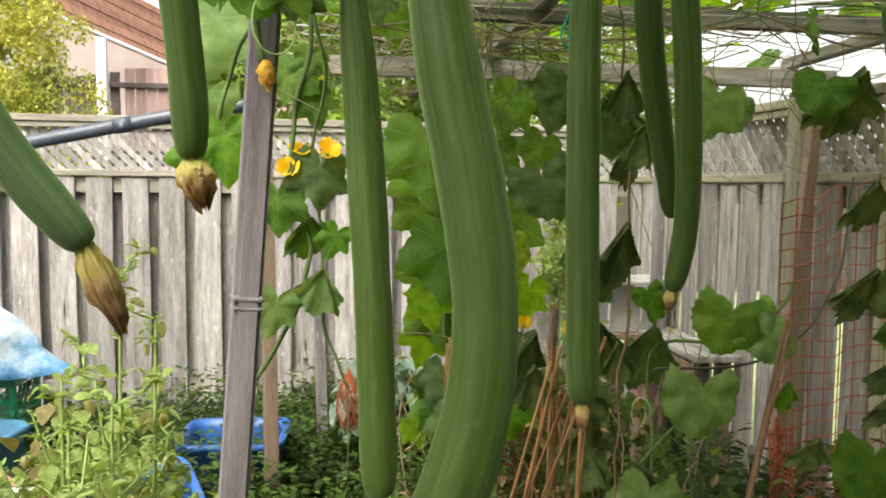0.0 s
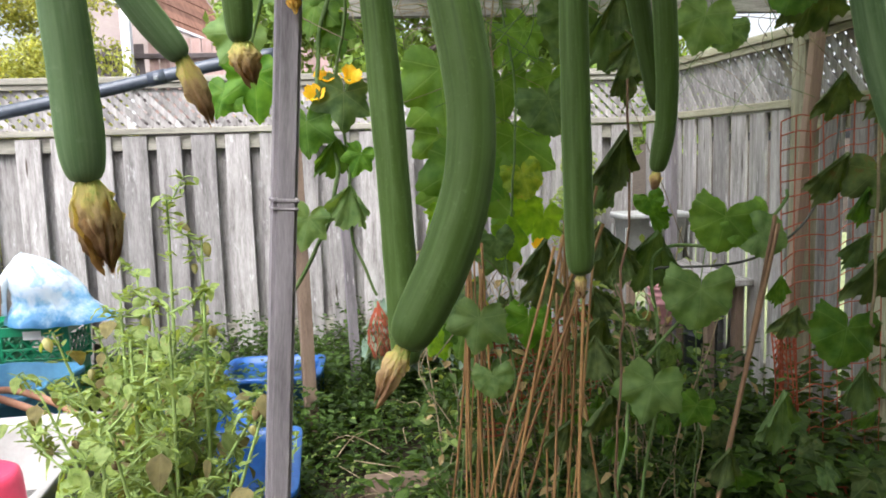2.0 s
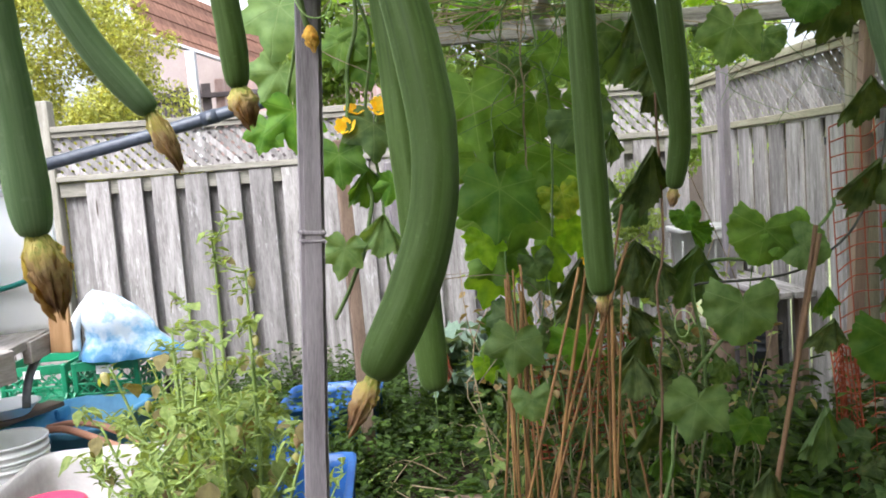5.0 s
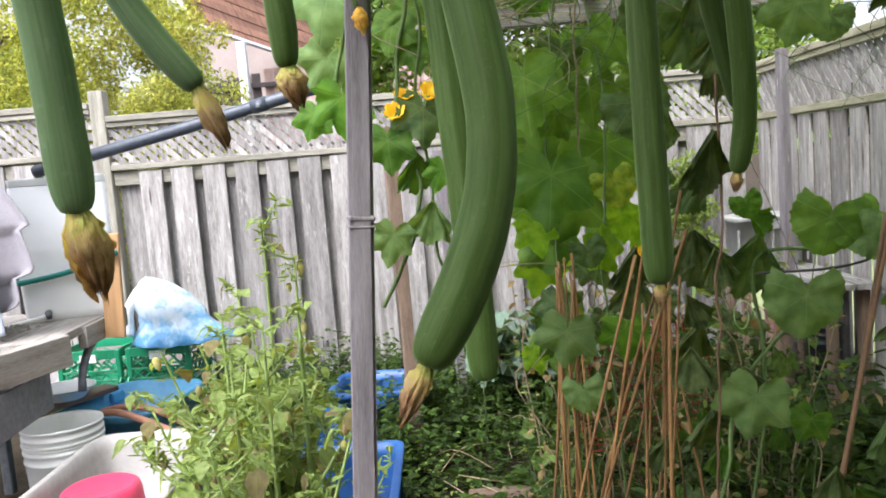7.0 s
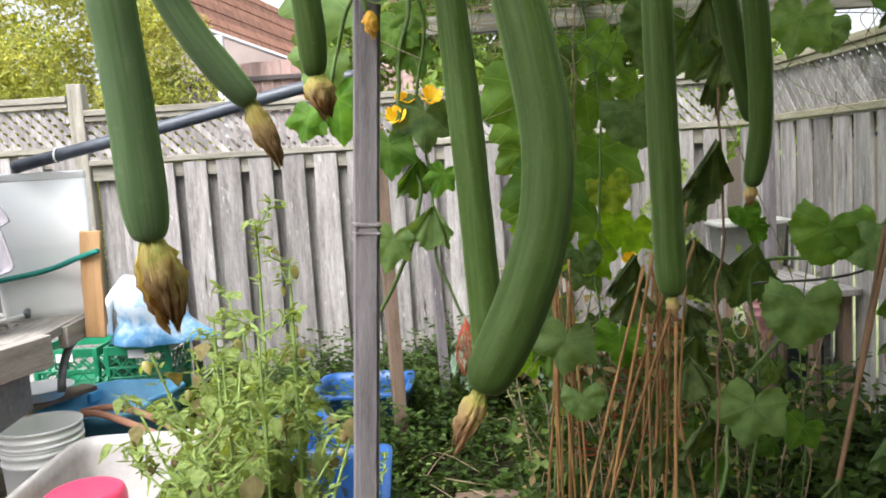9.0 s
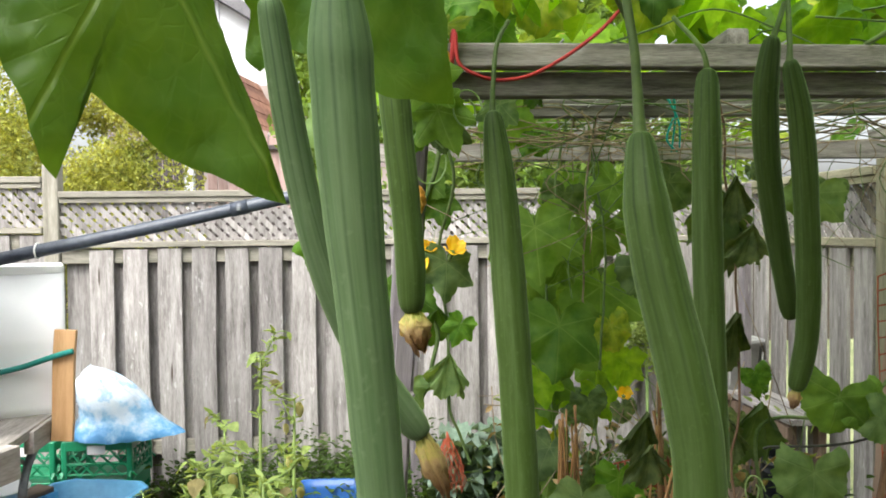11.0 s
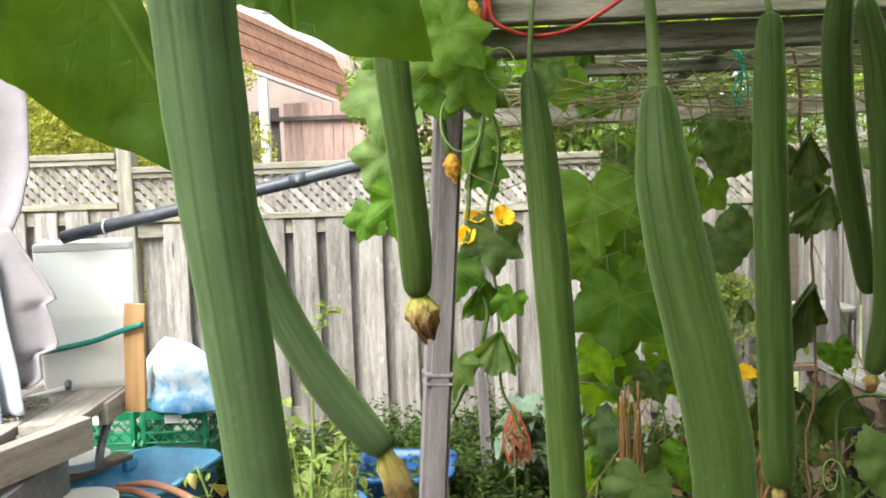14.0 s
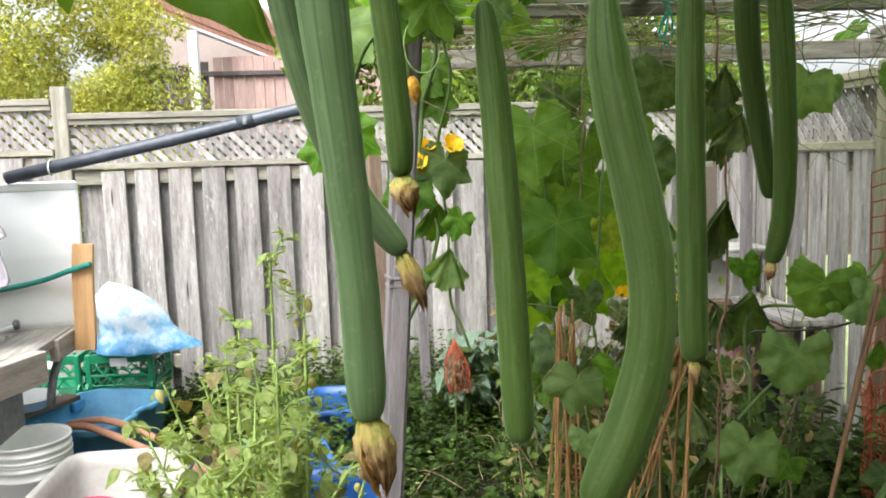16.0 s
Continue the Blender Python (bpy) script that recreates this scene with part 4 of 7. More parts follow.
def crate(label, x, y, z, turn):
    th = thing("plastic_crate", label, "crate", pose(x, y, z, 0, 0, turn), "stacked green crates")
    w, d, h = 0.36, 0.36, 0.25
    for sx in (-1, 1):
        for sy in (-1, 1):
            part("corner", box_bm(0.03, 0.03, h, (sx * (w / 2 - 0.015), sy * (d / 2 - 0.015), h / 2), 0.005), GREEN_CRATE, th)
    for horizontal in (0, 1):
        for s in (-1, 1):
            side = part("side_frame", box_bm(0.02, 0.02, 0.02, (0, s * (d / 2 - 0.012), 0.012) if not horizontal else (s * (w / 2 - 0.012), 0, 0.012)), GREEN_CRATE, th)
            size = (w - 0.05, 0.012) if not horizontal else (0.012, d - 0.05)
            c = (0, s * (d / 2 - 0.008)) if not horizontal else (s * (w / 2 - 0.008), 0)
            for z0, hh in ((0.225, 0.05), (0.13, 0.012), (0.02, 0.04), (0.075, 0.01)):
                part("rail", box_bm(size[0], size[1], hh, (c[0], c[1], z0), 0.002), GREEN_CRATE, side)
            for k in range(9):
                o = -0.14 + k * 0.035
                t = Matrix.Rotation(radians(45 if k % 2 else -45), 4, "Y" if not horizontal else "X")
                cc = (o, c[1], 0.125) if not horizontal else (c[0], o, 0.125)
                part("bar", box_bm(0.008 if not horizontal else 0.010, 0.010 if not horizontal else 0.008, 0.17), GREEN_CRATE, side, m=Matrix.Translation(cc) @ t)
            if not horizontal and s < 0:
                part("tag", box_bm(0.09, 0.004, 0.045, (0.0, c[1] - 0.010, 0.205)), WHITE_PAIL, side, "blank white tag")
    part("floor_grid", box_bm(w - 0.04, d - 0.04, 0.012, (0, 0, 0.02)), GREEN_CRATE, th)
    return th


for x, lab in ((-1.50, "green plastic crate stacked under a plastic bag"), (-1.89, "green plastic crate beside the table")):
    crate(lab, x, 4.66, 0.0, 2)
    crate(lab, x + 0.01, 4.655, 0.252, 0)


def bag():
    th = thing("plastic_bag", "crumpled blue and white plastic sack slumped on a crate", "bag", pose(-1.40, 4.60, 0.505))
    n, m_, verts, faces = 64, 34, [], []
    for i in range(m_):
        s = i / (m_ - 1)
        z = 0.36 * s
        a = 0.245 * (1 - s ** 1.5) ** 0.62 * (0.92 + 0.08 * math.cos(s * 9)) + 0.006
        for k in range(n):
            t = 2 * math.pi * k / n
            c, sn = math.cos(t), math.sin(t)
            crease = abs(noise.noise((c * 2.0, sn * 2.0, s * 2.2))) * 0.13 + abs(noise.noise((c * 4, sn * 4, s * 4 + 4))) * 0.09
            f = 1.10 - crease
            skew = 0.06 * math.sin(t * 2 + 1) * (1 - s) + 0.30 * max(0.0, c) ** 6 * (1 - s) ** 3
            f *= 1 - 0.10 * (1 - s)
            verts.append((a * f * c * (1 + skew) - 0.12 * s * s - 0.03 * s, a * 0.86 * f * sn, max(0.0, z * (1 + 0.10 * noise.noise((c * 2, sn * 2, 7))) + 0.012 * noise.noise((c * 5, sn * 5, s * 6)))))
    for i in range(m_ - 1):
        for k in range(n):
            a, b = i * n + k, i * n + (k + 1) % n
            faces.append((a, b, b + n, a + n))
    put("sack", mesh_of("sack", verts, faces), BLUE_BAG, th)
    tube("gathered_neck", spline([(-0.16, 0.0, 0.33), (-0.19, -0.04, 0.30), (-0.235, -0.09, 0.20), (-0.245, -0.11, 0.06)], 5), np.linspace(0.02, 0.035, 16), WHITE_BAG, th, 10, "clear gathered bag end")
    return th


bag()


def open_bin(name, label, category, m, a, b, h, material, taper=0.84, wall=0.008, lip=0.02, power=6.0, group="", ribs=True):
    """An open tapered bin with a rolled rim."""
    th = thing(name, label, category, m, group)
    o = squircle(a, b, power)
    k, kk = wall / a, wall / b
    levels = [(0.01, taper - k, taper - kk), (0.0, taper - 0.02, taper - 0.02), (0.008, taper, taper), (h - 0.03, 0.97, 0.97), (h - 0.028, 0.97 + lip / a, 0.97 + lip / b), (h - 0.002, 0.985 + lip / a, 0.985 + lip / b), (h, 0.97 + lip / a, 0.97 + lip / b),
              (h, 0.98 - k, 0.98 - kk), (h - 0.05, 0.965 - k, 0.965 - kk), (0.012, taper - k, taper - kk)]
    rounded_prism("shell", o, levels, material, th, cap_low=True, cap_top=True)
    for s in (-1, 1):
        grip = part("grip", box_bm(0.11, 0.016, 0.05, (0, s * (b + lip * 0.55), h - 0.045), 0.006, 2), material, th)
    if ribs:
        for i in range(3):
            for s in (-1, 1):
                part("rib", box_bm(0.012, 0.008, h * 0.62, bevel=0.002), material, th, m=Matrix.Translation(((i - 1) * a * 0.95, s * b * 0.93, h * 0.45)) @ Matrix.Rotation(s * -0.13 * b / 0.3, 4, "X"))
    return th


def pail(label, m, r, h, material, group=""):
    th = thing("pail", label, "bucket", m, group)
    o = [(r * math.cos(t), r * math.sin(t)) for t in np.linspace(0, 2 * math.pi, 36, endpoint=False)]
    rounded_prism("shell", o, [(0, 0.86, 0.86), (0.01, 0.88, 0.88), (h - 0.085, 0.97, 0.97), (h - 0.083, 1.0, 1.0), (h - 0.075, 1.0, 1.0), (h - 0.073, 0.97, 0.97), (h - 0.045, 0.975, 0.975), (h - 0.043, 1.01, 1.01), (h - 0.034, 1.01, 1.01), (h - 0.032, 0.98, 0.98),
                               (h - 0.012, 0.985, 0.985), (h - 0.01, 1.02, 1.02), (h, 1.02, 1.02), (h + 0.002, 0.99, 0.99), (h - 0.01, 0.965, 0.965), (0.03, 0.86, 0.86)], material, th)
    return th


basin = thing("wash_basin", "shallow white plastic basin on the lower shelf of the table", "basin", pose(-1.72, 3.90, 0.398))
rounded_prism("shell", [(math.cos(t), math.sin(t)) for t in np.linspace(0, 2 * math.pi, 40, endpoint=False)], [(0.0, 0.085, 0.085), (0.004, 0.09, 0.09), (0.05, 0.128, 0.128), (0.052, 0.14, 0.14), (0.056, 0.14, 0.14), (0.056, 0.126, 0.126), (0.008, 0.086, 0.086)], WHITE_PAIL, basin)
pail("white plastic pail with ribbed rim on the ground", pose(-1.50, 3.43, 0.0), 0.16, 0.36, WHITE_PAIL, "nested white pails")
pail("white plastic pail nested in another pail", pose(-1.50, 3.43, 0.075), 0.16, 0.345, WHITE_PAIL, "nested white pails")


def tote():
    """An angular tote: cut corners, a stepped ledge inside and moulded lugs along the walls."""
    th = thing("storage_tote", "blue open storage tote with stepped corners on the ground", "tote", pose(-1.43, 3.97, 0.0, 0, 0, -12))
    a, b, h, k = 0.24, 0.31, 0.36, 0.07
    outline = [(a - k, -b), (a, -b + k), (a, -0.06), (a - 0.022, -0.045), (a - 0.022, 0.045), (a, 0.06), (a, b - k), (a - k, b)]
    outline += [(-x, -y) for x, y in outline]
    rounded_prism("shell", outline, [(0.012, 0.79, 0.79), (0.0, 0.80, 0.80), (0.006, 0.82, 0.82), (h * 0.62, 0.90, 0.91), (h * 0.63, 0.93, 0.94), (h - 0.03, 0.95, 0.96), (h - 0.028, 1.03, 1.025), (h - 0.003, 1.04, 1.03), (h, 1.03, 1.025),
                                     (h, 0.94, 0.95), (h * 0.66, 0.92, 0.93), (h * 0.65, 0.84, 0.87), (0.014, 0.78, 0.79)], TEAL_TOTE, th)
    for sx in (-1, 1):
        for y in (-0.17, 0.17):
            part("lug", box_bm(0.03, 0.10, 0.05, (sx * (a * 0.90), y, h - 0.045), 0.006, 2), TEAL_TOTE, th)
    for sy in (-1, 1):
        part("grip", box_bm(0.16, 0.03, 0.035, (0, sy * (b + 0.012), h - 0.02), 0.006, 2), TEAL_TOTE, th)
    return th


tote()
open_bin("plastic_tub", "grimy white plastic tub holding some water", "tub", pose(-0.985, 2.80, 0.0, 0, 0, 2), 0.235, 0.42, 0.42, TUB, 0.86, power=9.0)
red = thing("red_pail", "upturned magenta red plastic pail in the white tub", "bucket", pose(-1.0, 2.70, 0.052))
disc = [(math.cos(t), math.sin(t)) for t in np.linspace(0, 2 * math.pi, 40, endpoint=False)]
rounded_prism("shell", disc, [(0, 0.155, 0.155), (0.01, 0.158, 0.158), (0.02, 0.152, 0.152), (0.33, 0.128, 0.128), (0.352, 0.122, 0.122), (0.36, 0.110, 0.110), (0.356, 0.10, 0.10), (0.355, 0.02, 0.02)], RED, red)
water = rounded_prism("tub_water", squircle(0.195, 0.35, 9), [(0.16, 1, 1), (0.164, 1, 1)], mat("murky_water", (0.03, 0.03, 0.02), (0.08, 0.075, 0.05), 3, 20, 0.08, 0.02, spec=0.6), None, m=pose(-0.985, 2.80, 0.0, 0, 0, 2))
tagged(water, "shallow murky water standing in a tub", "water")
hose = thing("garden_hose", "coiled brown garden hose lying over a tote", "hose")
tube("hose", spline([(-1.46, 3.62, 0.385), (-1.34, 3.60, 0.395), (-1.18, 3.52, 0.37), (-1.0, 3.40, 0.34), (-0.80, 3.33, 0.27), (-0.68, 3.1, 0.1), (-0.66, 2.8, 0.02)], 6), 0.016, HOSE_BROWN, hose, 10)
tube("hose_loop", spline([(-1.44, 3.67, 0.385), (-1.28, 3.66, 0.40), (-1.08, 3.58, 0.36), (-0.86, 3.44, 0.28), (-0.72, 3.36, 0.2), (-0.62, 3.1, 0.03)], 6), 0.016, HOSE_BROWN, hose, 10)
open_bin("recycling_bin", "cobalt blue recycling bin standing among the weeds", "bin", pose(-0.245, 2.79, 0.0, 0, 0, 2), 0.21, 0.29, 0.36, BLUE_BIN, 0.88, power=11.0, group="blue bins in the weeds")
open_bin("recycling_bin", "cobalt blue recycling bin half hidden by weeds", "bin", pose(-0.22, 4.06, 0.0, 0, 0, -3), 0.225, 0.2, 0.33, BLUE_BIN, 0.86, group="blue bins in the weeds")
open_bin("recycling_bin", "cobalt blue bin lying tipped among weeds", "bin", pose(-0.42, 3.42, 0.06, 24, -14, 20), 0.17, 0.2, 0.26, BLUE_BIN, 0.86, group="blue bins in the weeds")


def jacket():
    th = thing("hung_jacket", "lilac grey jacket with a blue lining hung over the table", "jacket", pose(-1.75, 3.26, 0.0))

    def sheet(name, profile, left, y, folds, seed, material, label=""):
        """A hanging cloth: profile gives its edge (z, x) from the top down."""
        nx, nz = 26, 30
        zs = [p[0] for p in profile][::-1]
        xs = [p[1] for p in profile][::-1]
        verts, faces = [], []
        for j in range(nz):
            s = j / (nz - 1)
            z0 = profile[0][0] + (profile[-1][0] - profile[0][0]) * s
            edge = float(np.interp(z0, zs, xs)) - left
            for i in range(nx):
                u = i / (nx - 1)
                z = z0 - 0.10 * s * (1 - u) * math.sin(u * 7 + seed) ** 2
                yy = y + (0.010 + 0.016 * s) * math.sin(u * folds * 1.6 + seed + s * 1.3) + 0.012 * noise.noise((u * 7, s * 3, seed)) - 0.04 * u * (1 - u)
                verts.append((left + edge * u, yy, z))
        for j in range(nz - 1):
            for i in range(nx - 1):
                a = j * nx + i
                faces.append((a, a + 1, a + nx + 1, a + nx))
        ob = put(name, mesh_of(name, verts, faces), material, th, label=label)
        so = ob.modifiers.new("thick", "SOLIDIFY")
        so.thickness = 0.006
        return ob

    sheet("outer_cloth", [(2.27, 0.16), (2.21, 0.215), (2.0, 0.243), (1.75, 0.24), (1.6, 0.205), (1.52, 0.165)], -0.45, 0.03, 9, 1.0, CLOTH)
    sheet("front_flap", [(1.535, 0.165), (1.42, 0.235), (1.33, 0.29), (1.265, 0.33), (1.25, 0.285), (1.08, 0.335), (1.06, 0.255), (0.96, 0.265), (0.93, 0.20)], -0.1, -0.01, 8, 2.4, CLOTH)
    sheet("lining", [(1.46, 0.13), (1.30, 0.155), (1.1, 0.185), (0.9, 0.215), (0.85, 0.22)], -0.3, -0.06, 10, 0.4, CLOTH_BLUE, "pale blue lining")
    sheet("striped_cloth", [(1.35, 0.075), (1.2, 0.09), (0.95, 0.13), (0.80, 0.14)], -0.4, -0.10, 7, 3.0, CLOTH_STRIPE, "navy striped cloth")
    part("post", box_bm(0.06, 0.06, 2.26, (-0.16, 0.14, 1.13), 0.006), WOOD_DARK, th, "wooden post carrying the jacket")
    return th


jacket()

# ---- gourds ----
def gourd_rib(a, s):
    return 1 - (0.003 + 0.030 * math.exp(-8 * s)) * math.cos(10 * a)


def blossom(name, base, way, length, seed, parent, wide=0.5, label="withered brown blossom", m=None, material=None, flare=False):
    """Crumpled petals that hang together from the fruit's end."""
    r = random.Random(seed)
    turn = frame_of(way, (0, -1, 0))
    chunks = []
    for k in range(9):
        a0 = k * 0.9 + r.uniform(-0.2, 0.2)
        reach = length * r.uniform(0.82, 1.05)
        nu, nv = 7, 12
        verts, uvs, faces = [], [], []
        for j in range(nv):
            s = j / (nv - 1)
            if flare:
                swell = length * wide * (0.12 + 0.9 * s ** 1.3)
            else:
                swell = length * wide * (0.20 * (1 - 0.65 * s) + 0.60 * math.sin(math.pi * min(1, s * 0.97)) ** 0.75 * (1 - 0.2 * s))
            for i in range(nu):
                u = i / (nu - 1) - 0.5
                a = a0 + u * 1.5 * (1 - 0.35 * s)
                rr = swell * (1 + 0.5 * noise.noise((a * 2.5, s * 6, seed + k)) + 0.28 * math.sin(u * 11 + k + 5 * s) * s)
                ragged = 1 + 0.35 * s * s * noise.noise((u * 6, k * 3.1, seed)) 
                v = Vector((rr * math.cos(a), rr * math.sin(a), reach * s * ragged + 0.10 * length * noise.noise((a * 4, s * 4, k))))
                verts.append(Vector(base) + turn @ v)
                uvs.append((u, s))
        for j in range(nv - 1):
            for i in range(nu - 1):
                a = j * nu + i
                faces.append((a, a + 1, a + nu + 1, a + nu))
        chunks.append((verts, faces, uvs))
    ob = put(name, mesh_of(name, *joined(chunks)), material or DRY_BLOOM, parent, m, label)
    return ob


def gourd(label, points, radii, bloom=None, stalk=None, seed=0, skin=None, blunt=1.0):
    """A long gourd: points and radii from the stalk end down to the blossom end."""
    th = thing("luffa_gourd", label, "gourd", group="hanging gourds")
    line = spline(points, 16)
    s = np.linspace(0, 1, len(line))
    length = np.linalg.norm(np.diff(line, axis=0), axis=1).sum()
    girth = np.interp(s, np.linspace(0, 1, len(radii)), radii)
    top, foot = s * length / (blunt * radii[0]), (1 - s) * length / radii[-1]
    cap = np.interp(top, [0, 0.12, 0.35, 0.8, 1.4, 2.2], [0.42, 0.60, 0.76, 0.89, 0.97, 1.0]) * np.interp(foot, [0, 0.06, 0.2, 0.5, 0.9, 1.5, 2.4], [0.24, 0.40, 0.56, 0.74, 0.86, 0.95, 1.0])
    wav = 1 + 0.012 * np.sin(s * 21 + seed) + 0.008 * np.sin(s * 47 + seed * 2)
    put("body", mesh_of("body", *tube_data(line, girth * cap * wav, 48, gourd_rib)), skin or SKIN, th)
    way = line[-1] - line[-3]
    way = way / np.linalg.norm(way)
    if bloom:
        blossom("dried_blossom", line[-1] - way * 0.004, Vector(way) + Vector(bloom[1]), bloom[0], seed + 3, th, bloom[2] if len(bloom) > 2 else 0.5)
    if stalk:
        sl = spline([tuple(line[0] - np.array((0, 0, 0.004)))] + list(stalk), 6)
        wide = radii[0] * 0.36 if skin else 0.0056
        tube("stalk", sl, np.interp(np.linspace(0, 1, len(sl)), [0, 0.12, 0.3, 1], [wide * 1.25, wide, wide * 0.8, wide * 0.7]), STEM_PALE if skin else STALK, th, 12)
    return th


gourd("long pale green gourd with a withered blossom, hanging close by", [(0.0039, 0.6725, 1.7225), (0.0062, 0.675, 1.665), (0.0112, 0.6785, 1.59), (0.0182, 0.682, 1.5126), (0.0236, 0.6855, 1.437), (0.0262, 0.6898, 1.350)],
      [0.0105, 0.0170, 0.0164, 0.0146, 0.0134, 0.0129, 0.0131, 0.0132], (0.052, (0.12, 0, 0), 0.33), [(0.003, 0.673, 1.745), (0.001, 0.676, 1.79), (-0.006, 0.69, 1.84), (-0.03, 0.75, 1.89), (-0.06, 0.83, 1.88)], 1, SKIN_PALE, 1.5)
gourd("curved green gourd with a withered blossom, hanging at a slant", [(-0.0473, 0.798, 1.7471), (-0.0421, 0.8068, 1.7033), (-0.0361, 0.8157, 1.6594), (-0.0285, 0.8245, 1.6156), (-0.0178, 0.8333, 1.5717), (-0.0022, 0.8421, 1.5279), (0.0204, 0.8509, 1.4841), (0.053, 0.8598, 1.439)],
      [0.0085, 0.0104, 0.0108, 0.0112, 0.0117, 0.0121, 0.0123], (0.054, (0.05, 0, -0.9), 0.23), [(-0.049, 0.797, 1.775), (-0.05, 0.80, 1.83), (-0.005, 0.91, 1.89)], 2, SKIN_PALE, 0.9)
gourd("short green gourd with a withered blossom near the pole", [(0.030, 1.172, 1.845), (0.0355, 1.1746, 1.7769), (0.0395, 1.1785, 1.7304), (0.0437, 1.1823, 1.6838), (0.0483, 1.1861, 1.6373), (0.0524, 1.19, 1.5908), (0.0551, 1.1938, 1.5443), (0.0557, 1.1979, 1.495)],
      [0.0150, 0.0180, 0.0181, 0.0176, 0.0174, 0.0173, 0.0175, 0.0176], (0.05, (0.2, 0, 0), 0.46), [(0.028, 1.175, 1.88), (0.05, 1.3, 1.98)], 3)
gourd("large thick curved green gourd hanging in front", [(0.2579, 0.9763, 1.6795), (0.2586, 0.9601, 1.6109), (0.2665, 0.9438, 1.5423), (0.2781, 0.9276, 1.4737), (0.2851, 0.9113, 1.4051), (0.2788, 0.8951, 1.3365), (0.2545, 0.8788, 1.2679), (0.2155, 0.8622, 1.199)],
      [0.0118, 0.0206, 0.0228, 0.0228, 0.0220, 0.0219, 0.0229, 0.0228], (0.052, (-0.15, 0, -0.3), 0.27), [(0.256, 0.978, 1.72), (0.25, 0.98, 1.78), (0.225, 1.0, 1.90), (0.125, 1.15, 1.98)], 4, None, 1.2)
gourd("long straight green gourd with dark ribs", [(0.2247, 1.7217, 1.8076), (0.2357, 1.7147, 1.6873), (0.2448, 1.7077, 1.5669), (0.2523, 1.7007, 1.4466), (0.2585, 1.6937, 1.3262), (0.2637, 1.6867, 1.2059), (0.2681, 1.6797, 1.0855), (0.2722, 1.6723, 0.9581)],
      [0.0165, 0.0282, 0.0307, 0.0314, 0.0310, 0.0308, 0.0312, 0.0315], None, [(0.226, 1.722, 1.85), (0.235, 1.73, 1.93), (0.26, 1.75, 1.98)], 5, None, 1.3)
gourd("long slender straight green gourd", [(0.585, 1.6121, 1.8639), (0.5817, 1.6073, 1.7601), (0.5798, 1.6025, 1.6563), (0.5791, 1.5976, 1.5525), (0.5793, 1.5928, 1.4487), (0.58, 1.588, 1.3449), (0.5812, 1.5832, 1.2411), (0.5825, 1.578, 1.1312)],
      [0.0175, 0.0238, 0.0251, 0.0257, 0.0260, 0.0262, 0.0265, 0.0265], (0.045, (0.0, 0, -0.2), 0.3), [(0.575, 1.615, 1.90), (0.55, 1.68, 1.97)], 6, None, 1.2)
gourd("slender curved green gourd, one of a pair", [(0.6407, 1.4916, 1.8921), (0.6421, 1.5133, 1.8257), (0.6509, 1.535, 1.7593), (0.6656, 1.5567, 1.6928), (0.6846, 1.5784, 1.6264), (0.7062, 1.6001, 1.56), (0.7289, 1.6218, 1.4935), (0.7524, 1.6448, 1.4232)],
      [0.0130, 0.0200, 0.0210, 0.0209, 0.0204, 0.0195, 0.0181, 0.0165], None, [(0.655, 1.50, 1.915), (0.69, 1.55, 1.96)], 7, None, 1.2)
gourd("slender curved green gourd, the longer of a pair", [(0.6519, 1.4589, 1.8482), (0.675, 1.4725, 1.7723), (0.6899, 1.4861, 1.6964), (0.7015, 1.4997, 1.6204), (0.7119, 1.5133, 1.5445), (0.7203, 1.5269, 1.4686), (0.7233, 1.5406, 1.3927), (0.7135, 1.555, 1.3123)],
      [0.0120, 0.0190, 0.0199, 0.0200, 0.0198, 0.0193, 0.0184, 0.0170], (0.035, (0, 0, -0.2), 0.36), [(0.655, 1.465, 1.88), (0.68, 1.52, 1.97)], 8, None, 1.3)
gourd("green gourd hanging among wilted leaves by the net", [(0.985, 1.45, 1.74), (1.005, 1.44, 1.64), (1.035, 1.43, 1.49), (1.08, 1.41, 1.335)],
      [0.019, 0.024, 0.0245, 0.025, 0.025], (0.03, (0, 0, -0.2), 0.3), [(0.98, 1.46, 1.80), (0.97, 1.55, 1.95), (0.97, 1.77, 1.945)], 9, SKIN_PALE)


# ---- leaves ----
LEAVES = {}


# how far two broken, one-sided blades reach, by the angle from their tip lobe
NEAR_LOBES = {6: ((-180, 0.05), (-90, 0.12), (-30, 0.18), (-8, 0.50), (-3, 0.82), (-1, 1.06), (3, 1.0), (11, 0.87), (20, 0.77), (32, 0.64), (43, 0.60), (45, 0.90), (50, 0.84), (58, 0.72), (66, 0.65), (90, 0.58), (130, 0.45), (180, 0.05)),
              7: ((-180, 0.10), (-120, 0.40), (-70, 0.50), (-59, 0.54), (-45, 0.68), (-37, 0.84), (-31, 1.06), (-25, 0.99), (-14, 0.90), (-4, 0.79), (8, 0.70), (20, 0.68), (27, 0.84), (34, 0.80), (40, 0.62), (70, 0.50), (130, 0.40), (180, 0.10))}


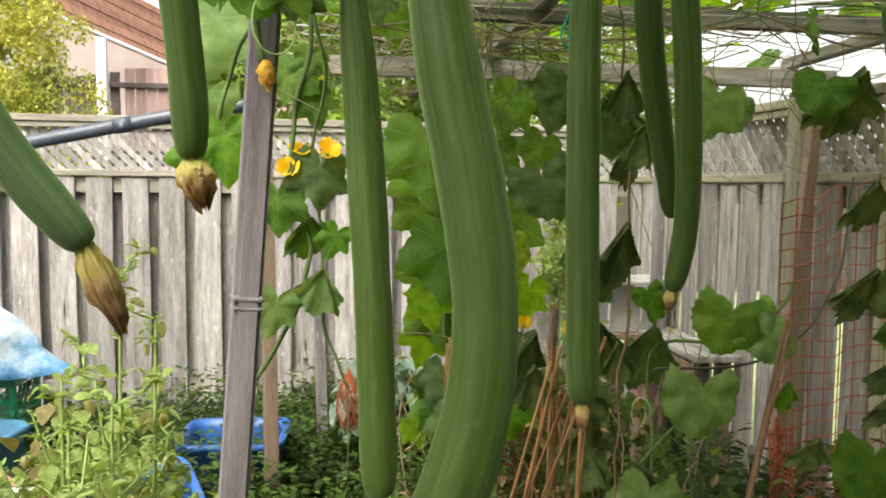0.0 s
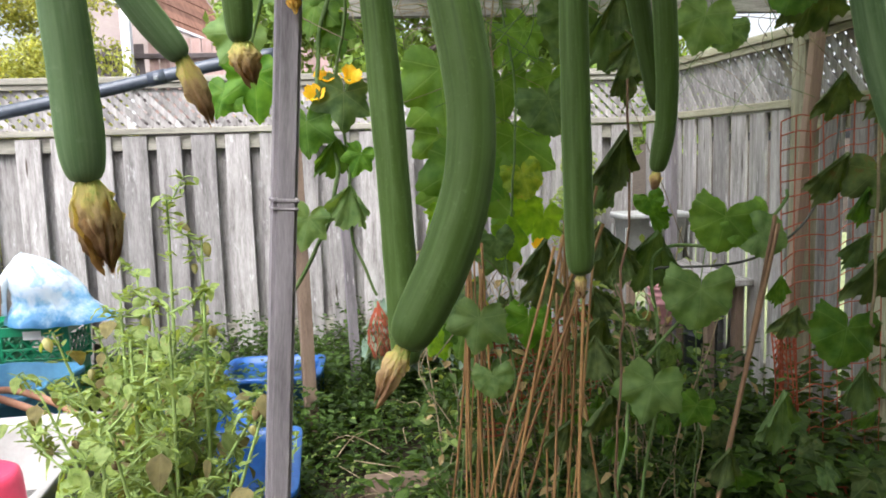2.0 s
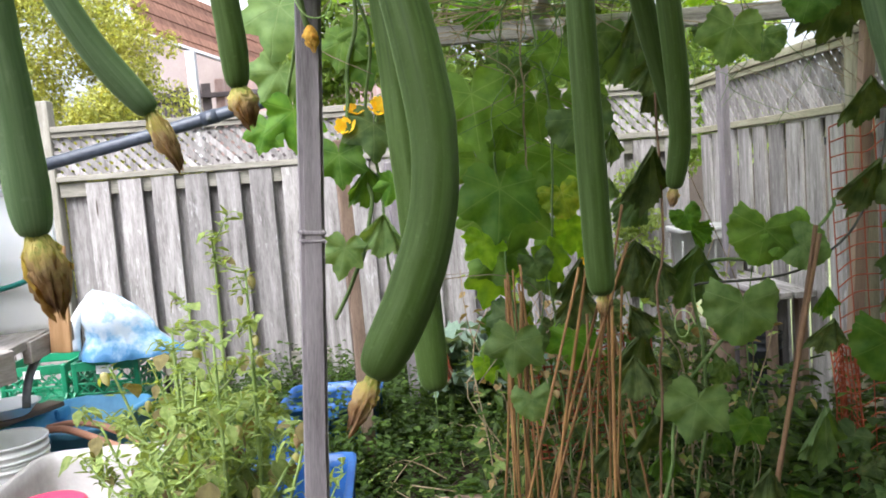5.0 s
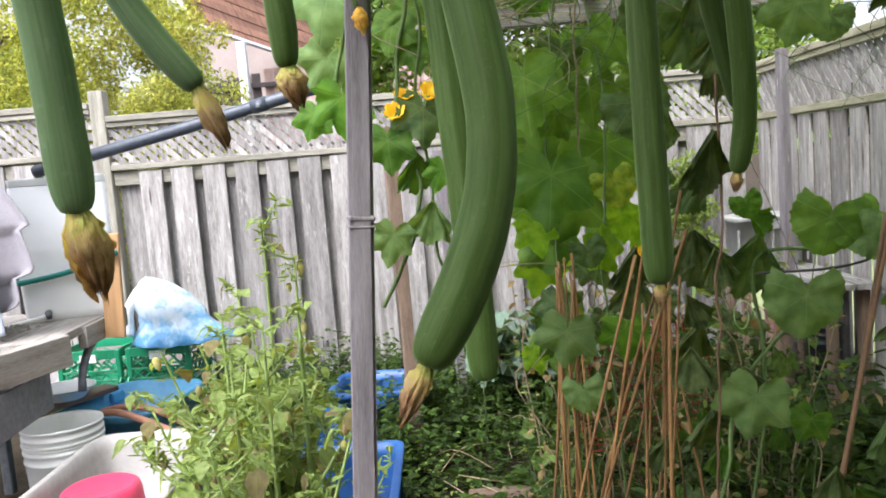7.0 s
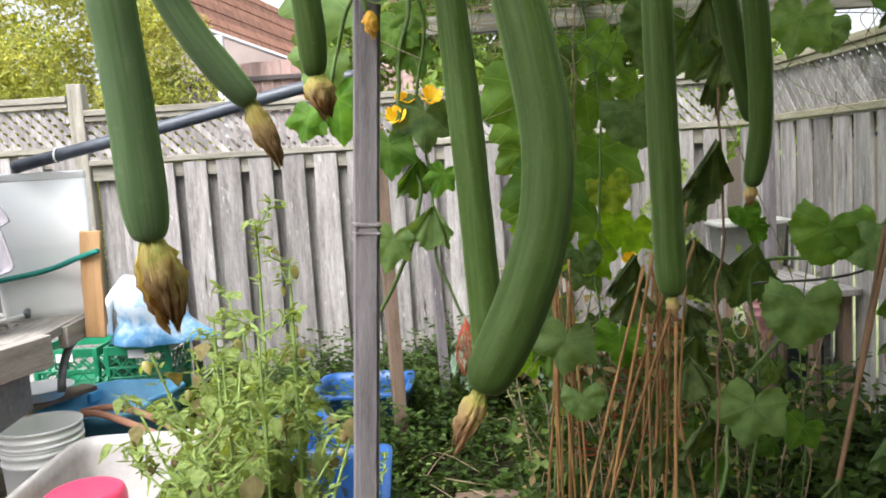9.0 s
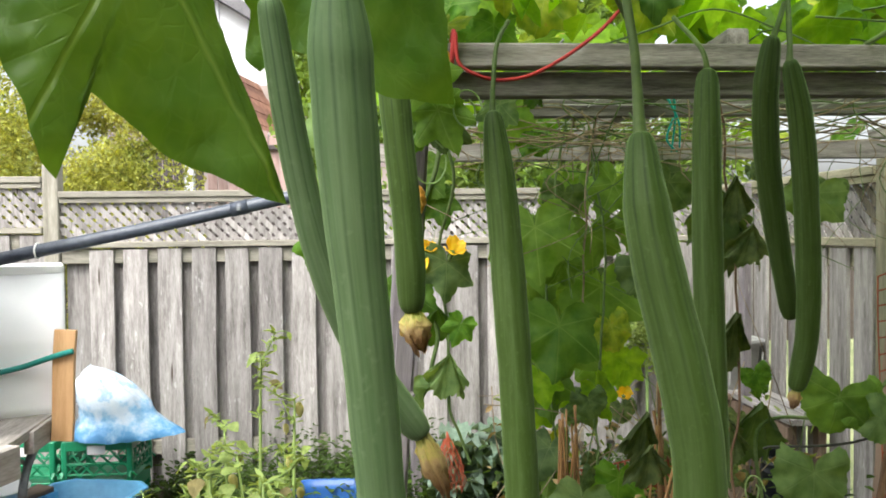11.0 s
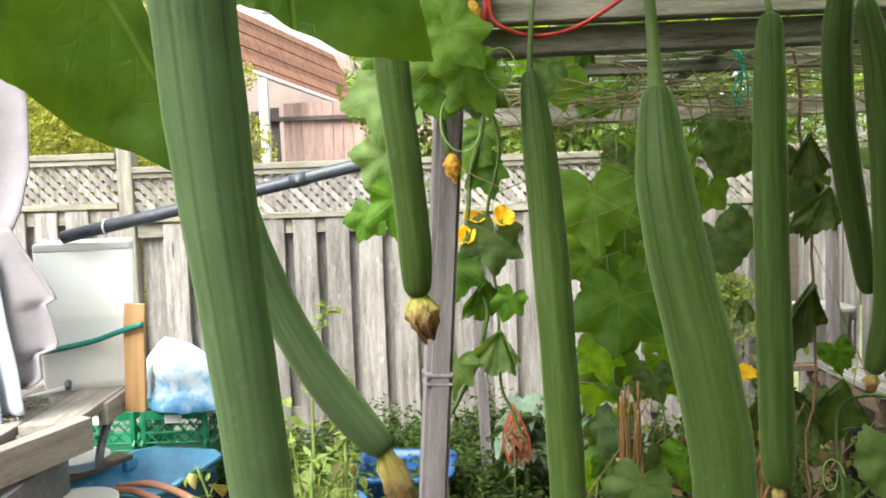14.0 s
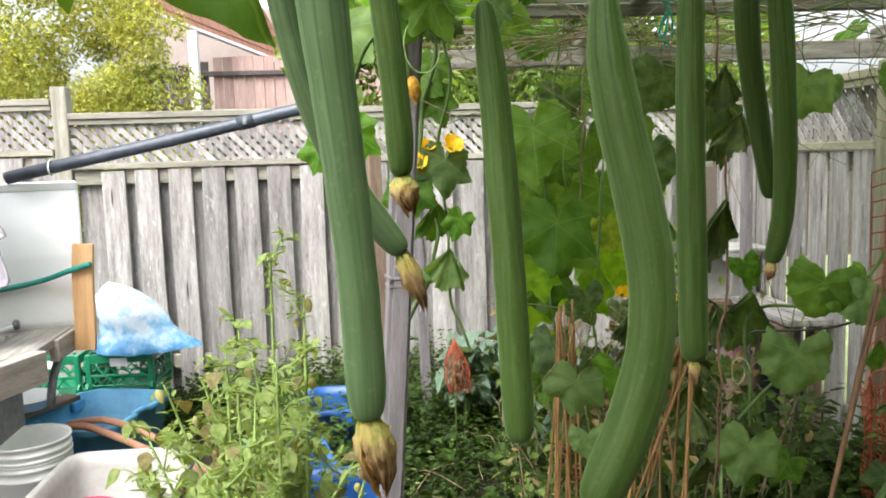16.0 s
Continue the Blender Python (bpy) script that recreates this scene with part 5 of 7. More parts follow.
def leaf_mesh(kind, material):
    """Blade in the local xy plane: stalk at the origin, tip towards +y, face towards +z; one unit long."""
    key = (kind, material.name)
    if key in LEAVES:
        return LEAVES[key]
    r = random.Random(100 + kind)
    lobed = (0.44, 0.36, 0.48, 0.13, 0.24, 0.20, 0.52, 0.12)[kind]
    droop = (0.25, 0.45, 0.15, 0.3, 0.9, 1.3, 0.30, 0.12)[kind]
    rings, seg = (8, 72) if kind < 6 else (16, 180)
    lobes = [(0.0, 1.0), (0.95, 0.86), (-0.95, 0.86), (1.85, 0.66), (-1.85, 0.66)]
    lobes = [(a + r.uniform(-0.1, 0.1), l * r.uniform(0.9, 1.08)) for a, l in lobes]
    verts, uvs, faces = [(0, 0, 0)], [(0, 0)], []
    for j in range(1, rings + 1):
        q = j / rings
        for k in range(seg):
            a = -math.pi + 2 * math.pi * (k + 0.5) / seg
            edge = 0.0
            for la, ll in lobes:
                edge = max(edge, ll * (1 - lobed * min(1.0, abs(a - la) / 0.62) ** (0.72 if kind < 3 else 0.85)))
            if abs(a) > 2.35:
                edge = min(edge, 0.62 - 0.5 * (abs(a) - 2.35) / 0.8)
            if kind >= 6:
                edge = float(np.interp(math.degrees(a), *zip(*NEAR_LOBES[kind])))
            edge = max(0.08, edge)
            edge *= 1 + (0.03 * math.sin(a * 24 + kind) + 0.018 * r.uniform(-1, 1)) * (q ** 6) * (1.0 if kind < 6 else 0.25)
            rad = q * edge
            x, y = rad * math.sin(a), rad * math.cos(a)
            rough = noise.noise((x * 3, y * 3, kind * 7.0))
            z = 0.10 * rad - droop * 0.42 * rad * rad + 0.085 * q * math.cos(6.6 * a) * rad + (0.10 if kind < 6 else 0.12) * rough * q + (0.0 if kind < 6 else 0.05 * noise.noise((x * 13, y * 13, kind)) * q)
            if kind < 4:
                z += 0.07 * q * q * math.sin(5 * a + kind * 2) * rad - 0.20 * rad ** 3
            if kind in (4, 5):
                crease = 0.10 * math.sin(5 * a + kind) + 0.10 * noise.noise((x * 6, y * 6, kind * 3.0))
                fine = noise.noise((x * 9, y * 9, kind * 5.0)) * 0.06 * q
                tent = (0.55 if kind == 4 else 0.25) * rad * abs(math.sin(a))
                x, y, z = (0.50 if kind == 4 else 0.60) * rad * math.sin(a) * (1 + crease) + fine, rad * (0.72 + 0.32 * math.cos(a)) + 0.35 * tent + fine, -0.30 * rad * math.cos(a) + rad * crease - tent
            verts.append((x, y, z))
            uvs.append((rad * math.sin(a), rad * math.cos(a)))
    for k in range(seg):
        if k < seg - 1:
            faces.append((0, 1 + k, 2 + k))
    for j in range(rings - 1):
        o = 1 + j * seg
        for k in range(seg - 1):
            faces.append((o + k, o + seg + k, o + seg + k + 1, o + k + 1))
    me = mesh_of("leaf", verts, faces, uvs)
    me.materials.append(material)
    LEAVES[key] = me
    return me


def leaf(parent, at, tip, face, size, kind=0, material=None):
    """A leaf whose stalk joins at a place; tip: the way it points; face: the way its upper side looks."""
    t = Vector(tip).normalized()
    n = Vector(face)
    n = n - t * n.dot(t)
    n = n.normalized() if n.length > 1e-4 else t.orthogonal().normalized()
    m = Matrix((t.cross(n), t, n)).transposed().to_4x4()
    m = Matrix.Translation(at) @ m @ Matrix.Diagonal((size, size, size, 1))
    return put("leaf", leaf_mesh(kind, material or LEAF_A), None, parent, m)


def jitter(v, amount, r=rng):
    return Vector(v) + Vector((r.uniform(-1, 1), r.uniform(-1, 1), r.uniform(-1, 1))) * amount


DOWN, TO_US = Vector((0, 0, -1)), Vector((0, -1, 0))

# the two big leaves close overhead
near_vine = thing("luffa_vine", "large green leaves of the vine hanging close overhead", "vine")
leaf(near_vine, (-0.135, 0.82, 1.805), (0.079, 0.064, -0.192), (0.5, -0.85, -0.05), 0.205, 6, LEAF_NEAR)
leaf(near_vine, (-0.012, 0.93, 1.862), (0.02, 0.14, -1), (0.05, -1, -0.1), 0.18, 7, LEAF_NEAR)
tube("vine_stem", spline([(-0.3, 0.7, 1.84), (-0.12, 0.80, 1.87), (-0.02, 0.92, 1.90), (0.12, 1.15, 1.98), (0.3, 1.4, 2.03), (0.5, 1.8, 2.0)], 6), 0.005, STEM, near_vine, 8)
leaf(near_vine, (0.09, 1.62, 1.86), (0.6, -0.1, -0.75), (-0.2, -1, 0.5), 0.09, 0, LEAF_M)
leaf(near_vine, (0.09, 1.7, 1.84), (0.1, -0.05, -1), (0.4, -1, 0.2), 0.09, 1, LEAF_M)
leaf(near_vine, (0.12, 1.66, 1.80), (0.35, 0.1, -0.9), (-0.4, -1, 0.2), 0.09, 2, LEAF_M)
leaf(near_vine, (0.05, 1.72, 1.95), (-0.2, -0.1, -1), (0.1, -1, 0.3), 0.11, 0, LEAF_M)
tube("stalk", spline([(-0.135, 0.82, 1.805), (-0.125, 0.82, 1.84), (-0.10, 0.825, 1.875)], 5), 0.004, STEM, near_vine, 8)

# ---- vines: hanging leaves ----
center_vine = thing("luffa_vine", "lobed green luffa leaves hanging in a curtain below the pergola", "vine")
hearts_vine = thing("squash_vine", "rounded green and wilting leaves on a sprawling vine", "vine")
pole_vine = thing("luffa_vine", "bright green luffa leaves climbing round the grey pole", "vine")
right_vine = thing("wilted_vine", "dark wilted leaves hanging beside the orange net", "vine")
low_vine = thing("luffa_vine", "large smooth dark green leaves low beside the path", "vine")
leaf(center_vine, (0.508, 2.750, 1.544), (0.10, -0.20, -0.98), (0.07, -0.98, 0.20), 0.210, 0, LEAF_M)
leaf(center_vine, (0.575, 2.750, 1.270), (-0.16, -0.07, -0.99), (0.12, -0.99, 0.07), 0.239, 0, LEAF_M)
leaf(center_vine, (0.521, 2.750, 1.111), (0.19, -0.29, -0.96), (0.27, -0.98, 0.14), 0.155, 1, LEAF_M)
leaf(center_vine, (0.750, 2.750, 1.728), (-0.41, -0.21, -0.89), (0.39, -0.97, 0.21), 0.140, 2, LEAF_M)
leaf(center_vine, (0.675, 2.750, 1.568), (0.09, 0.03, -1.00), (0.03, -0.97, 0.31), 0.143, 1, LEAF_M)
leaf(center_vine, (0.738, 2.750, 1.277), (0.27, -0.23, -0.94), (0.15, -0.96, 0.39), 0.092, 3, LEAF_D)
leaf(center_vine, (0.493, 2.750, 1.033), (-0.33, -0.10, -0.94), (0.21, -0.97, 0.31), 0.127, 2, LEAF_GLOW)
leaf(center_vine, (0.629, 2.750, 1.024), (0.83, -0.21, -0.55), (0.22, -0.97, 0.27), 0.068, 3, LEAF_C)
leaf(center_vine, (0.538, 2.750, 0.795), (-0.25, -0.19, -0.95), (-0.27, -0.97, 0.42), 0.130, 1, LEAF_M)
leaf(center_vine, (0.449, 2.750, 0.739), (0.27, -0.10, -0.96), (0.21, -0.96, 0.39), 0.079, 2, LEAF_GLOW)
leaf(center_vine, (0.619, 2.750, 0.620), (0.01, -0.02, -1.00), (0.33, -0.98, 0.19), 0.096, 3, LEAF_C)
leaf(center_vine, (0.470, 2.750, 1.406), (0.16, 0.06, -0.99), (0.01, -0.98, 0.39), 0.127, 1, LEAF_M)
leaf(center_vine, (0.913, 2.850, 1.759), (-0.20, 0.05, -0.99), (-0.34, -0.97, 0.13), 0.147, 1, LEAF_C)
leaf(center_vine, (0.940, 2.850, 1.475), (0.13, -0.24, -0.97), (0.27, -1.00, 0.23), 0.103, 4, LEAF_C)
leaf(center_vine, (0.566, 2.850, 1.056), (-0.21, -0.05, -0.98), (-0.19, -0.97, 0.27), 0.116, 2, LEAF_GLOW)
leaf(center_vine, (0.552, 2.850, 0.867), (0.14, -0.17, -0.98), (-0.15, -0.96, 0.30), 0.107, 1, LEAF_D)
leaf(center_vine, (0.578, 2.850, 0.727), (-0.12, -0.08, -0.99), (0.24, -0.98, 0.33), 0.110, 3, LEAF_H)
leaf(center_vine, (0.628, 2.850, 0.572), (0.15, 0.05, -1.00), (0.21, -0.97, 0.45), 0.113, 1, LEAF_M)
leaf(center_vine, (0.667, 2.850, 1.010), (0.39, -0.06, -0.92), (-0.28, -0.94, 0.42), 0.111, 2, LEAF_H)
leaf(center_vine, (0.772, 2.850, 1.156), (0.06, 0.06, -1.01), (0.23, -0.99, 0.29), 0.106, 2, LEAF_GLOW)
leaf(center_vine, (0.735, 2.850, 1.392), (-0.03, -0.03, -1.00), (-0.25, -0.95, 0.40), 0.219, 0, LEAF_M)
leaf(center_vine, (0.814, 2.950, 1.404), (-0.08, -0.08, -0.99), (-0.12, -1.00, 0.09), 0.088, 3, LEAF_C)
leaf(center_vine, (0.675, 2.950, 1.389), (-0.42, 0.03, -0.92), (0.37, -0.99, 0.06), 0.137, 1, LEAF_M)
leaf(center_vine, (0.620, 2.950, 1.742), (0.09, 0.02, -1.00), (-0.03, -0.99, 0.12), 0.126, 2, LEAF_M)
leaf(center_vine, (0.891, 2.950, 1.604), (-0.33, -0.19, -0.93), (0.24, -0.96, 0.39), 0.118, 1, LEAF_M)
leaf(center_vine, (0.733, 2.950, 1.137), (0.19, -0.28, -0.96), (0.11, -1.00, 0.07), 0.129, 2, LEAF_M)
leaf(center_vine, (0.338, 2.300, 1.888), (0.21, 0.03, -0.98), (-0.07, -0.98, 0.37), 0.106, 1, LEAF_M)
leaf(center_vine, (0.768, 2.300, 1.706), (-0.31, 0.12, -0.96), (0.05, -0.97, 0.41), 0.095, 3, LEAF_C)
leaf(center_vine, (0.715, 2.300, 1.486), (0.30, -0.13, -0.95), (-0.26, -0.99, 0.27), 0.105, 3, LEAF_C)
leaf(center_vine, (0.785, 2.300, 1.326), (-0.04, -0.25, -0.98), (-0.18, -1.00, 0.19), 0.060, 4, LEAF_C)
leaf(hearts_vine, (0.808, 2.100, 1.688), (0.02, -0.05, -1.00), (-0.38, -0.95, 0.07), 0.156, 5, LEAF_C)
leaf(hearts_vine, (1.055, 2.100, 1.667), (-0.26, 0.10, -0.97), (-0.24, -0.94, 0.43), 0.109, 1, LEAF_H)
leaf(hearts_vine, (1.114, 2.100, 1.174), (-0.19, 0.10, -0.99), (-0.21, -0.96, 0.23), 0.102, 3, LEAF_M)
leaf(hearts_vine, (1.172, 2.100, 1.164), (0.35, -0.13, -0.93), (-0.03, -0.99, 0.27), 0.083, 3, LEAF_M)
leaf(hearts_vine, (1.051, 2.100, 0.993), (-0.07, -0.06, -1.00), (-0.03, -0.97, 0.41), 0.113, 3, LEAF_H)
leaf(hearts_vine, (0.792, 2.100, 1.173), (-0.16, -0.07, -0.98), (-0.17, -0.96, 0.33), 0.097, 4, LEAF_W)
leaf(hearts_vine, (0.839, 2.100, 1.124), (0.12, -0.21, -0.98), (-0.25, -0.94, 0.44), 0.103, 4, LEAF_W)
leaf(hearts_vine, (0.843, 2.100, 0.645), (-0.07, -0.07, -0.99), (-0.11, -0.99, 0.04), 0.101, 4, LEAF_A)
leaf(hearts_vine, (0.832, 2.100, 1.307), (-0.56, -0.03, -0.83), (-0.09, -1.00, 0.05), 0.117, 4, LEAF_C)
leaf(hearts_vine, (1.266, 2.100, 1.020), (0.10, -0.06, -0.99), (-0.05, -1.00, 0.06), 0.081, 4, LEAF_A)
leaf(hearts_vine, (0.926, 2.100, 0.755), (-0.24, -0.00, -0.97), (-0.15, -0.96, 0.31), 0.127, 1, LEAF_H)
leaf(hearts_vine, (0.647, 2.100, 1.074), (-0.08, -0.14, -0.99), (0.02, -0.99, 0.33), 0.116, 5, LEAF_W)
leaf(hearts_vine, (0.773, 2.100, 0.888), (-0.10, -0.27, -0.98), (-0.43, -0.92, 0.33), 0.118, 5, LEAF_W)
leaf(hearts_vine, (0.481, 2.100, 0.947), (-0.13, 0.11, -1.00), (-0.30, -0.95, 0.23), 0.109, 1, LEAF_H)
leaf(hearts_vine, (0.512, 2.100, 0.799), (0.10, -0.07, -0.99), (-0.26, -0.96, 0.19), 0.062, 3, LEAF_H)
leaf(hearts_vine, (0.769, 2.100, 1.015), (0.42, -0.22, -0.89), (-0.22, -0.96, 0.28), 0.091, 4, LEAF_W)
leaf(hearts_vine, (1.185, 2.050, 1.134), (0.92, -0.24, -0.31), (-0.21, -0.95, 0.35), 0.070, 3, LEAF_H)
leaf(center_vine, (0.506, 2.450, 1.315), (-0.11, -0.26, -0.98), (0.09, -0.98, 0.31), 0.176, 1, LEAF_A)
leaf(center_vine, (0.449, 2.450, 1.176), (0.13, -0.14, -0.98), (-0.15, -0.98, 0.34), 0.100, 2, LEAF_GLOW)
leaf(center_vine, (0.449, 2.500, 1.591), (0.06, -0.17, -0.99), (-0.18, -1.00, 0.20), 0.184, 1, LEAF_M)
leaf(center_vine, (0.602, 2.500, 1.093), (0.30, 0.03, -0.96), (-0.24, -1.00, 0.16), 0.063, 3, LEAF_C)
leaf(center_vine, (0.894, 3.100, 1.105), (-0.20, -0.17, -0.97), (0.21, -0.99, 0.23), 0.138, 2, LEAF_GLOW)
leaf(center_vine, (0.794, 3.100, 1.278), (0.15, 0.03, -1.00), (-0.25, -0.98, 0.20), 0.110, 2, LEAF_D)
leaf(hearts_vine, (0.887, 2.200, 1.598), (0.31, -0.07, -0.95), (0.22, -0.99, 0.24), 0.118, 4, LEAF_W)
leaf(hearts_vine, (0.952, 2.200, 1.218), (0.30, -0.24, -0.93), (-0.31, -0.96, 0.29), 0.047, 3, LEAF_B)
leaf(hearts_vine, (1.008, 2.280, 1.129), (-0.20, -0.24, -0.96), (0.26, -0.96, 0.38), 0.178, 5, LEAF_C)
leaf(hearts_vine, (1.048, 2.460, 1.167), (0.80, -0.29, -0.54), (-0.27, -0.94, 0.37), 0.086, 5, LEAF_B)
leaf(hearts_vine, (0.818, 2.010, 1.399), (0.09, -0.00, -1.00), (0.25, -0.99, 0.14), 0.148, 4, LEAF_W)
leaf(hearts_vine, (0.766, 1.900, 1.699), (0.05, -0.21, -0.99), (-0.10, -0.98, 0.34), 0.094, 4, LEAF_W)
leaf(hearts_vine, (0.804, 1.900, 1.596), (-0.25, -0.16, -0.96), (-0.07, -0.99, 0.19), 0.096, 5, LEAF_W)
leaf(hearts_vine, (1.311, 2.500, 1.696), (-0.21, -0.14, -0.97), (-0.11, -0.95, 0.44), 0.079, 3, LEAF_C)
leaf(right_vine, (1.018, 1.650, 1.647), (-0.43, -0.16, -0.90), (-0.46, -0.91, 0.44), 0.060, 3, LEAF_A)
leaf(right_vine, (1.089, 1.650, 1.683), (-0.14, 0.08, -1.00), (0.21, -1.03, 0.19), 0.135, 5, LEAF_W)
leaf(right_vine, (1.124, 1.650, 1.491), (0.04, 0.08, -1.01), (0.16, -1.03, 0.11), 0.101, 5, LEAF_W)
leaf(right_vine, (1.137, 1.650, 1.338), (-0.20, 0.04, -0.98), (0.11, -1.00, 0.29), 0.106, 4, LEAF_W)
leaf(right_vine, (1.201, 1.650, 1.298), (0.10, -0.10, -0.99), (-0.28, -0.96, 0.19), 0.091, 1, LEAF_W)
leaf(right_vine, (1.228, 1.650, 1.466), (-0.29, -0.16, -0.95), (-0.43, -0.93, 0.29), 0.084, 5, LEAF_W)
leaf(right_vine, (1.271, 1.650, 1.443), (0.09, -0.19, -0.98), (0.07, -1.02, 0.05), 0.110, 5, LEAF_W)
leaf(right_vine, (1.182, 1.650, 1.268), (0.21, 0.04, -0.99), (0.02, -0.98, 0.40), 0.077, 4, LEAF_A)
leaf(right_vine, (1.250, 1.650, 1.168), (-0.05, 0.07, -1.01), (0.15, -1.01, 0.25), 0.161, 5, LEAF_W)
leaf(right_vine, (1.189, 1.650, 1.178), (-0.44, -0.22, -0.89), (0.03, -1.01, 0.10), 0.073, 4, LEAF_C)
leaf(right_vine, (1.148, 1.650, 0.987), (-0.26, -0.13, -0.96), (-0.02, -0.99, 0.24), 0.085, 3, LEAF_A)
leaf(right_vine, (1.018, 1.650, 0.871), (0.18, -0.15, -0.97), (0.18, -1.01, 0.27), 0.124, 4, LEAF_C)
leaf(right_vine, (1.186, 1.650, 0.909), (0.09, -0.17, -0.98), (-0.29, -0.94, 0.40), 0.101, 4, LEAF_C)
leaf(right_vine, (1.041, 1.650, 1.040), (-0.25, -0.06, -0.97), (0.06, -1.01, 0.17), 0.078, 5, LEAF_W)
leaf(right_vine, (0.906, 1.650, 0.759), (-0.09, -0.20, -0.98), (-0.10, -0.97, 0.37), 0.085, 4, LEAF_W)
leaf(pole_vine, (0.174, 2.220, 1.508), (-0.07, -0.24, -0.98), (0.26, -0.96, 0.40), 0.111, 0, LEAF_C)
leaf(pole_vine, (0.149, 2.220, 1.403), (0.01, 0.02, -1.01), (0.25, -0.99, 0.04), 0.113, 5, LEAF_A)
leaf(pole_vine, (0.074, 2.220, 1.200), (-0.28, -0.06, -0.96), (0.28, -0.99, 0.05), 0.092, 2, LEAF_H)
leaf(pole_vine, (0.181, 2.220, 1.282), (-0.21, -0.20, -0.96), (-0.12, -0.98, 0.28), 0.118, 5, LEAF_H)
leaf(pole_vine, (0.113, 2.220, 1.497), (-0.07, -0.14, -0.99), (0.03, -0.97, 0.36), 0.073, 4, LEAF_B)
leaf(pole_vine, (0.117, 2.220, 1.721), (-0.24, -0.31, -0.94), (-0.28, -1.00, 0.13), 0.095, 1, LEAF_M)
leaf(pole_vine, (0.154, 2.220, 1.665), (0.19, -0.25, -0.96), (-0.25, -0.96, 0.46), 0.085, 2, LEAF_A)
leaf(pole_vine, (0.080, 2.220, 1.438), (0.01, 0.04, -1.01), (-0.25, -0.98, 0.28), 0.102, 1, LEAF_A)
leaf(pole_vine, (0.155, 2.220, 1.751), (-0.16, -0.18, -0.97), (-0.09, -0.99, 0.20), 0.077, 2, LEAF_M)
leaf(pole_vine, (0.210, 2.220, 1.356), (-0.41, -0.05, -0.91), (0.10, -0.98, 0.19), 0.067, 2, LEAF_B)
leaf(pole_vine, (-0.105, 2.700, 1.919), (-0.23, -0.19, -0.96), (-0.11, -1.00, 0.08), 0.191, 0, LEAF_H)
leaf(pole_vine, (-0.125, 2.700, 1.724), (-0.55, -0.04, -0.83), (0.16, -0.99, 0.16), 0.127, 1, LEAF_H)
leaf(pole_vine, (-0.181, 2.700, 1.552), (-0.32, -0.24, -0.93), (-0.21, -0.99, 0.18), 0.098, 1, LEAF_B)
leaf(pole_vine, (-0.092, 2.700, 1.599), (0.03, -0.03, -1.00), (0.21, -0.99, 0.16), 0.154, 2, LEAF_B)
leaf(pole_vine, (-0.116, 2.700, 2.025), (-0.06, 0.05, -1.00), (0.10, -0.99, 0.19), 0.101, 2, LEAF_B)
leaf(pole_vine, (0.124, 1.720, 1.783), (0.86, -0.06, -0.50), (0.04, -0.98, 0.30), 0.074, 2, LEAF_C)
leaf(pole_vine, (0.075, 1.720, 1.795), (0.05, -0.09, -0.99), (0.17, -0.98, 0.19), 0.067, 3, LEAF_A)
leaf(low_vine, (0.880, 0.920, 1.170), (-0.092, 0.058, -0.024), (0.05, -0.22, 1), 0.115, 3, LEAF_C)
leaf(low_vine, (0.880, 0.925, 1.125), (-0.097, 0.019, -0.128), (0.55, -0.75, 0.15), 0.150, 3, LEAF_W)
leaf(low_vine, (0.920, 0.98, 1.00), (0.0, -0.1, -1), (0.2, -1, 0.2), 0.12, 1, LEAF_W)


def small_leaves(name, p, along, size, material, seed, parent=None, width=0.5, label=""):
    """Many folded pointed leaves: places p, ways along, sizes."""
    g = np.random.RandomState(seed)
    n = len(p)
    along = along / (np.linalg.norm(along, axis=1)[:, None] + 1e-9)
    side = np.cross(along, g.normal(size=(n, 3)) * 0.35 + (0, 0, 1))
    side /= np.linalg.norm(side, axis=1)[:, None] + 1e-9
    up = np.cross(side, along)
    s = np.asarray(size)[:, None]
    w = s * width * 0.5
    bend = g.uniform(-0.25, 0.1, n)[:, None] * s
    v = np.stack([p, p + along * s * 0.3 + side * w * 0.95 + up * w * 0.35, p + along * s * 0.68 + side * w * 0.72 + up * (w * 0.25) + up * bend * 0.4,
                  p + along * s + up * bend, p + along * s * 0.68 - side * w * 0.72 + up * (w * 0.25) + up * bend * 0.4, p + along * s * 0.3 - side * w * 0.95 + up * w * 0.35], 1).reshape(-1, 3)
    i = np.arange(n * 6).reshape(-1, 6)
    f = np.concatenate([i[:, [0, 1, 2, 3]], i[:, [0, 3, 4, 5]]])
    me = bpy.data.meshes.new(name)
    me.from_pydata(v.tolist(), [], f.tolist())
    return put(name, me, material, parent, label=label)


def strands(name, lines, radius, material, parent, sides=5, label=""):
    """Several thin stems joined into one part."""
    chunks = []
    for ln in lines:
        pts = spline(ln, 5)
        chunks.append(tube_data(pts, np.linspace(radius, radius * 0.6, len(pts)), sides))
    ob = put(name, mesh_of(name, *joined(chunks)), material, parent, label=label)
    return tagged(ob, kind="stuff") if len(lines) > 8 else ob


def stem_through(vine, ends, radius=0.004, material=None):
    line = spline(ends, 9)
    for i in range(1, len(line) - 1):
        line[i] += 0.016 * np.array(noise.noise_vector((line[i][0] * 3, line[i][2] * 9, radius * 900)))
    return tube("vine_stem", line, radius, material or STEM, vine, 7)


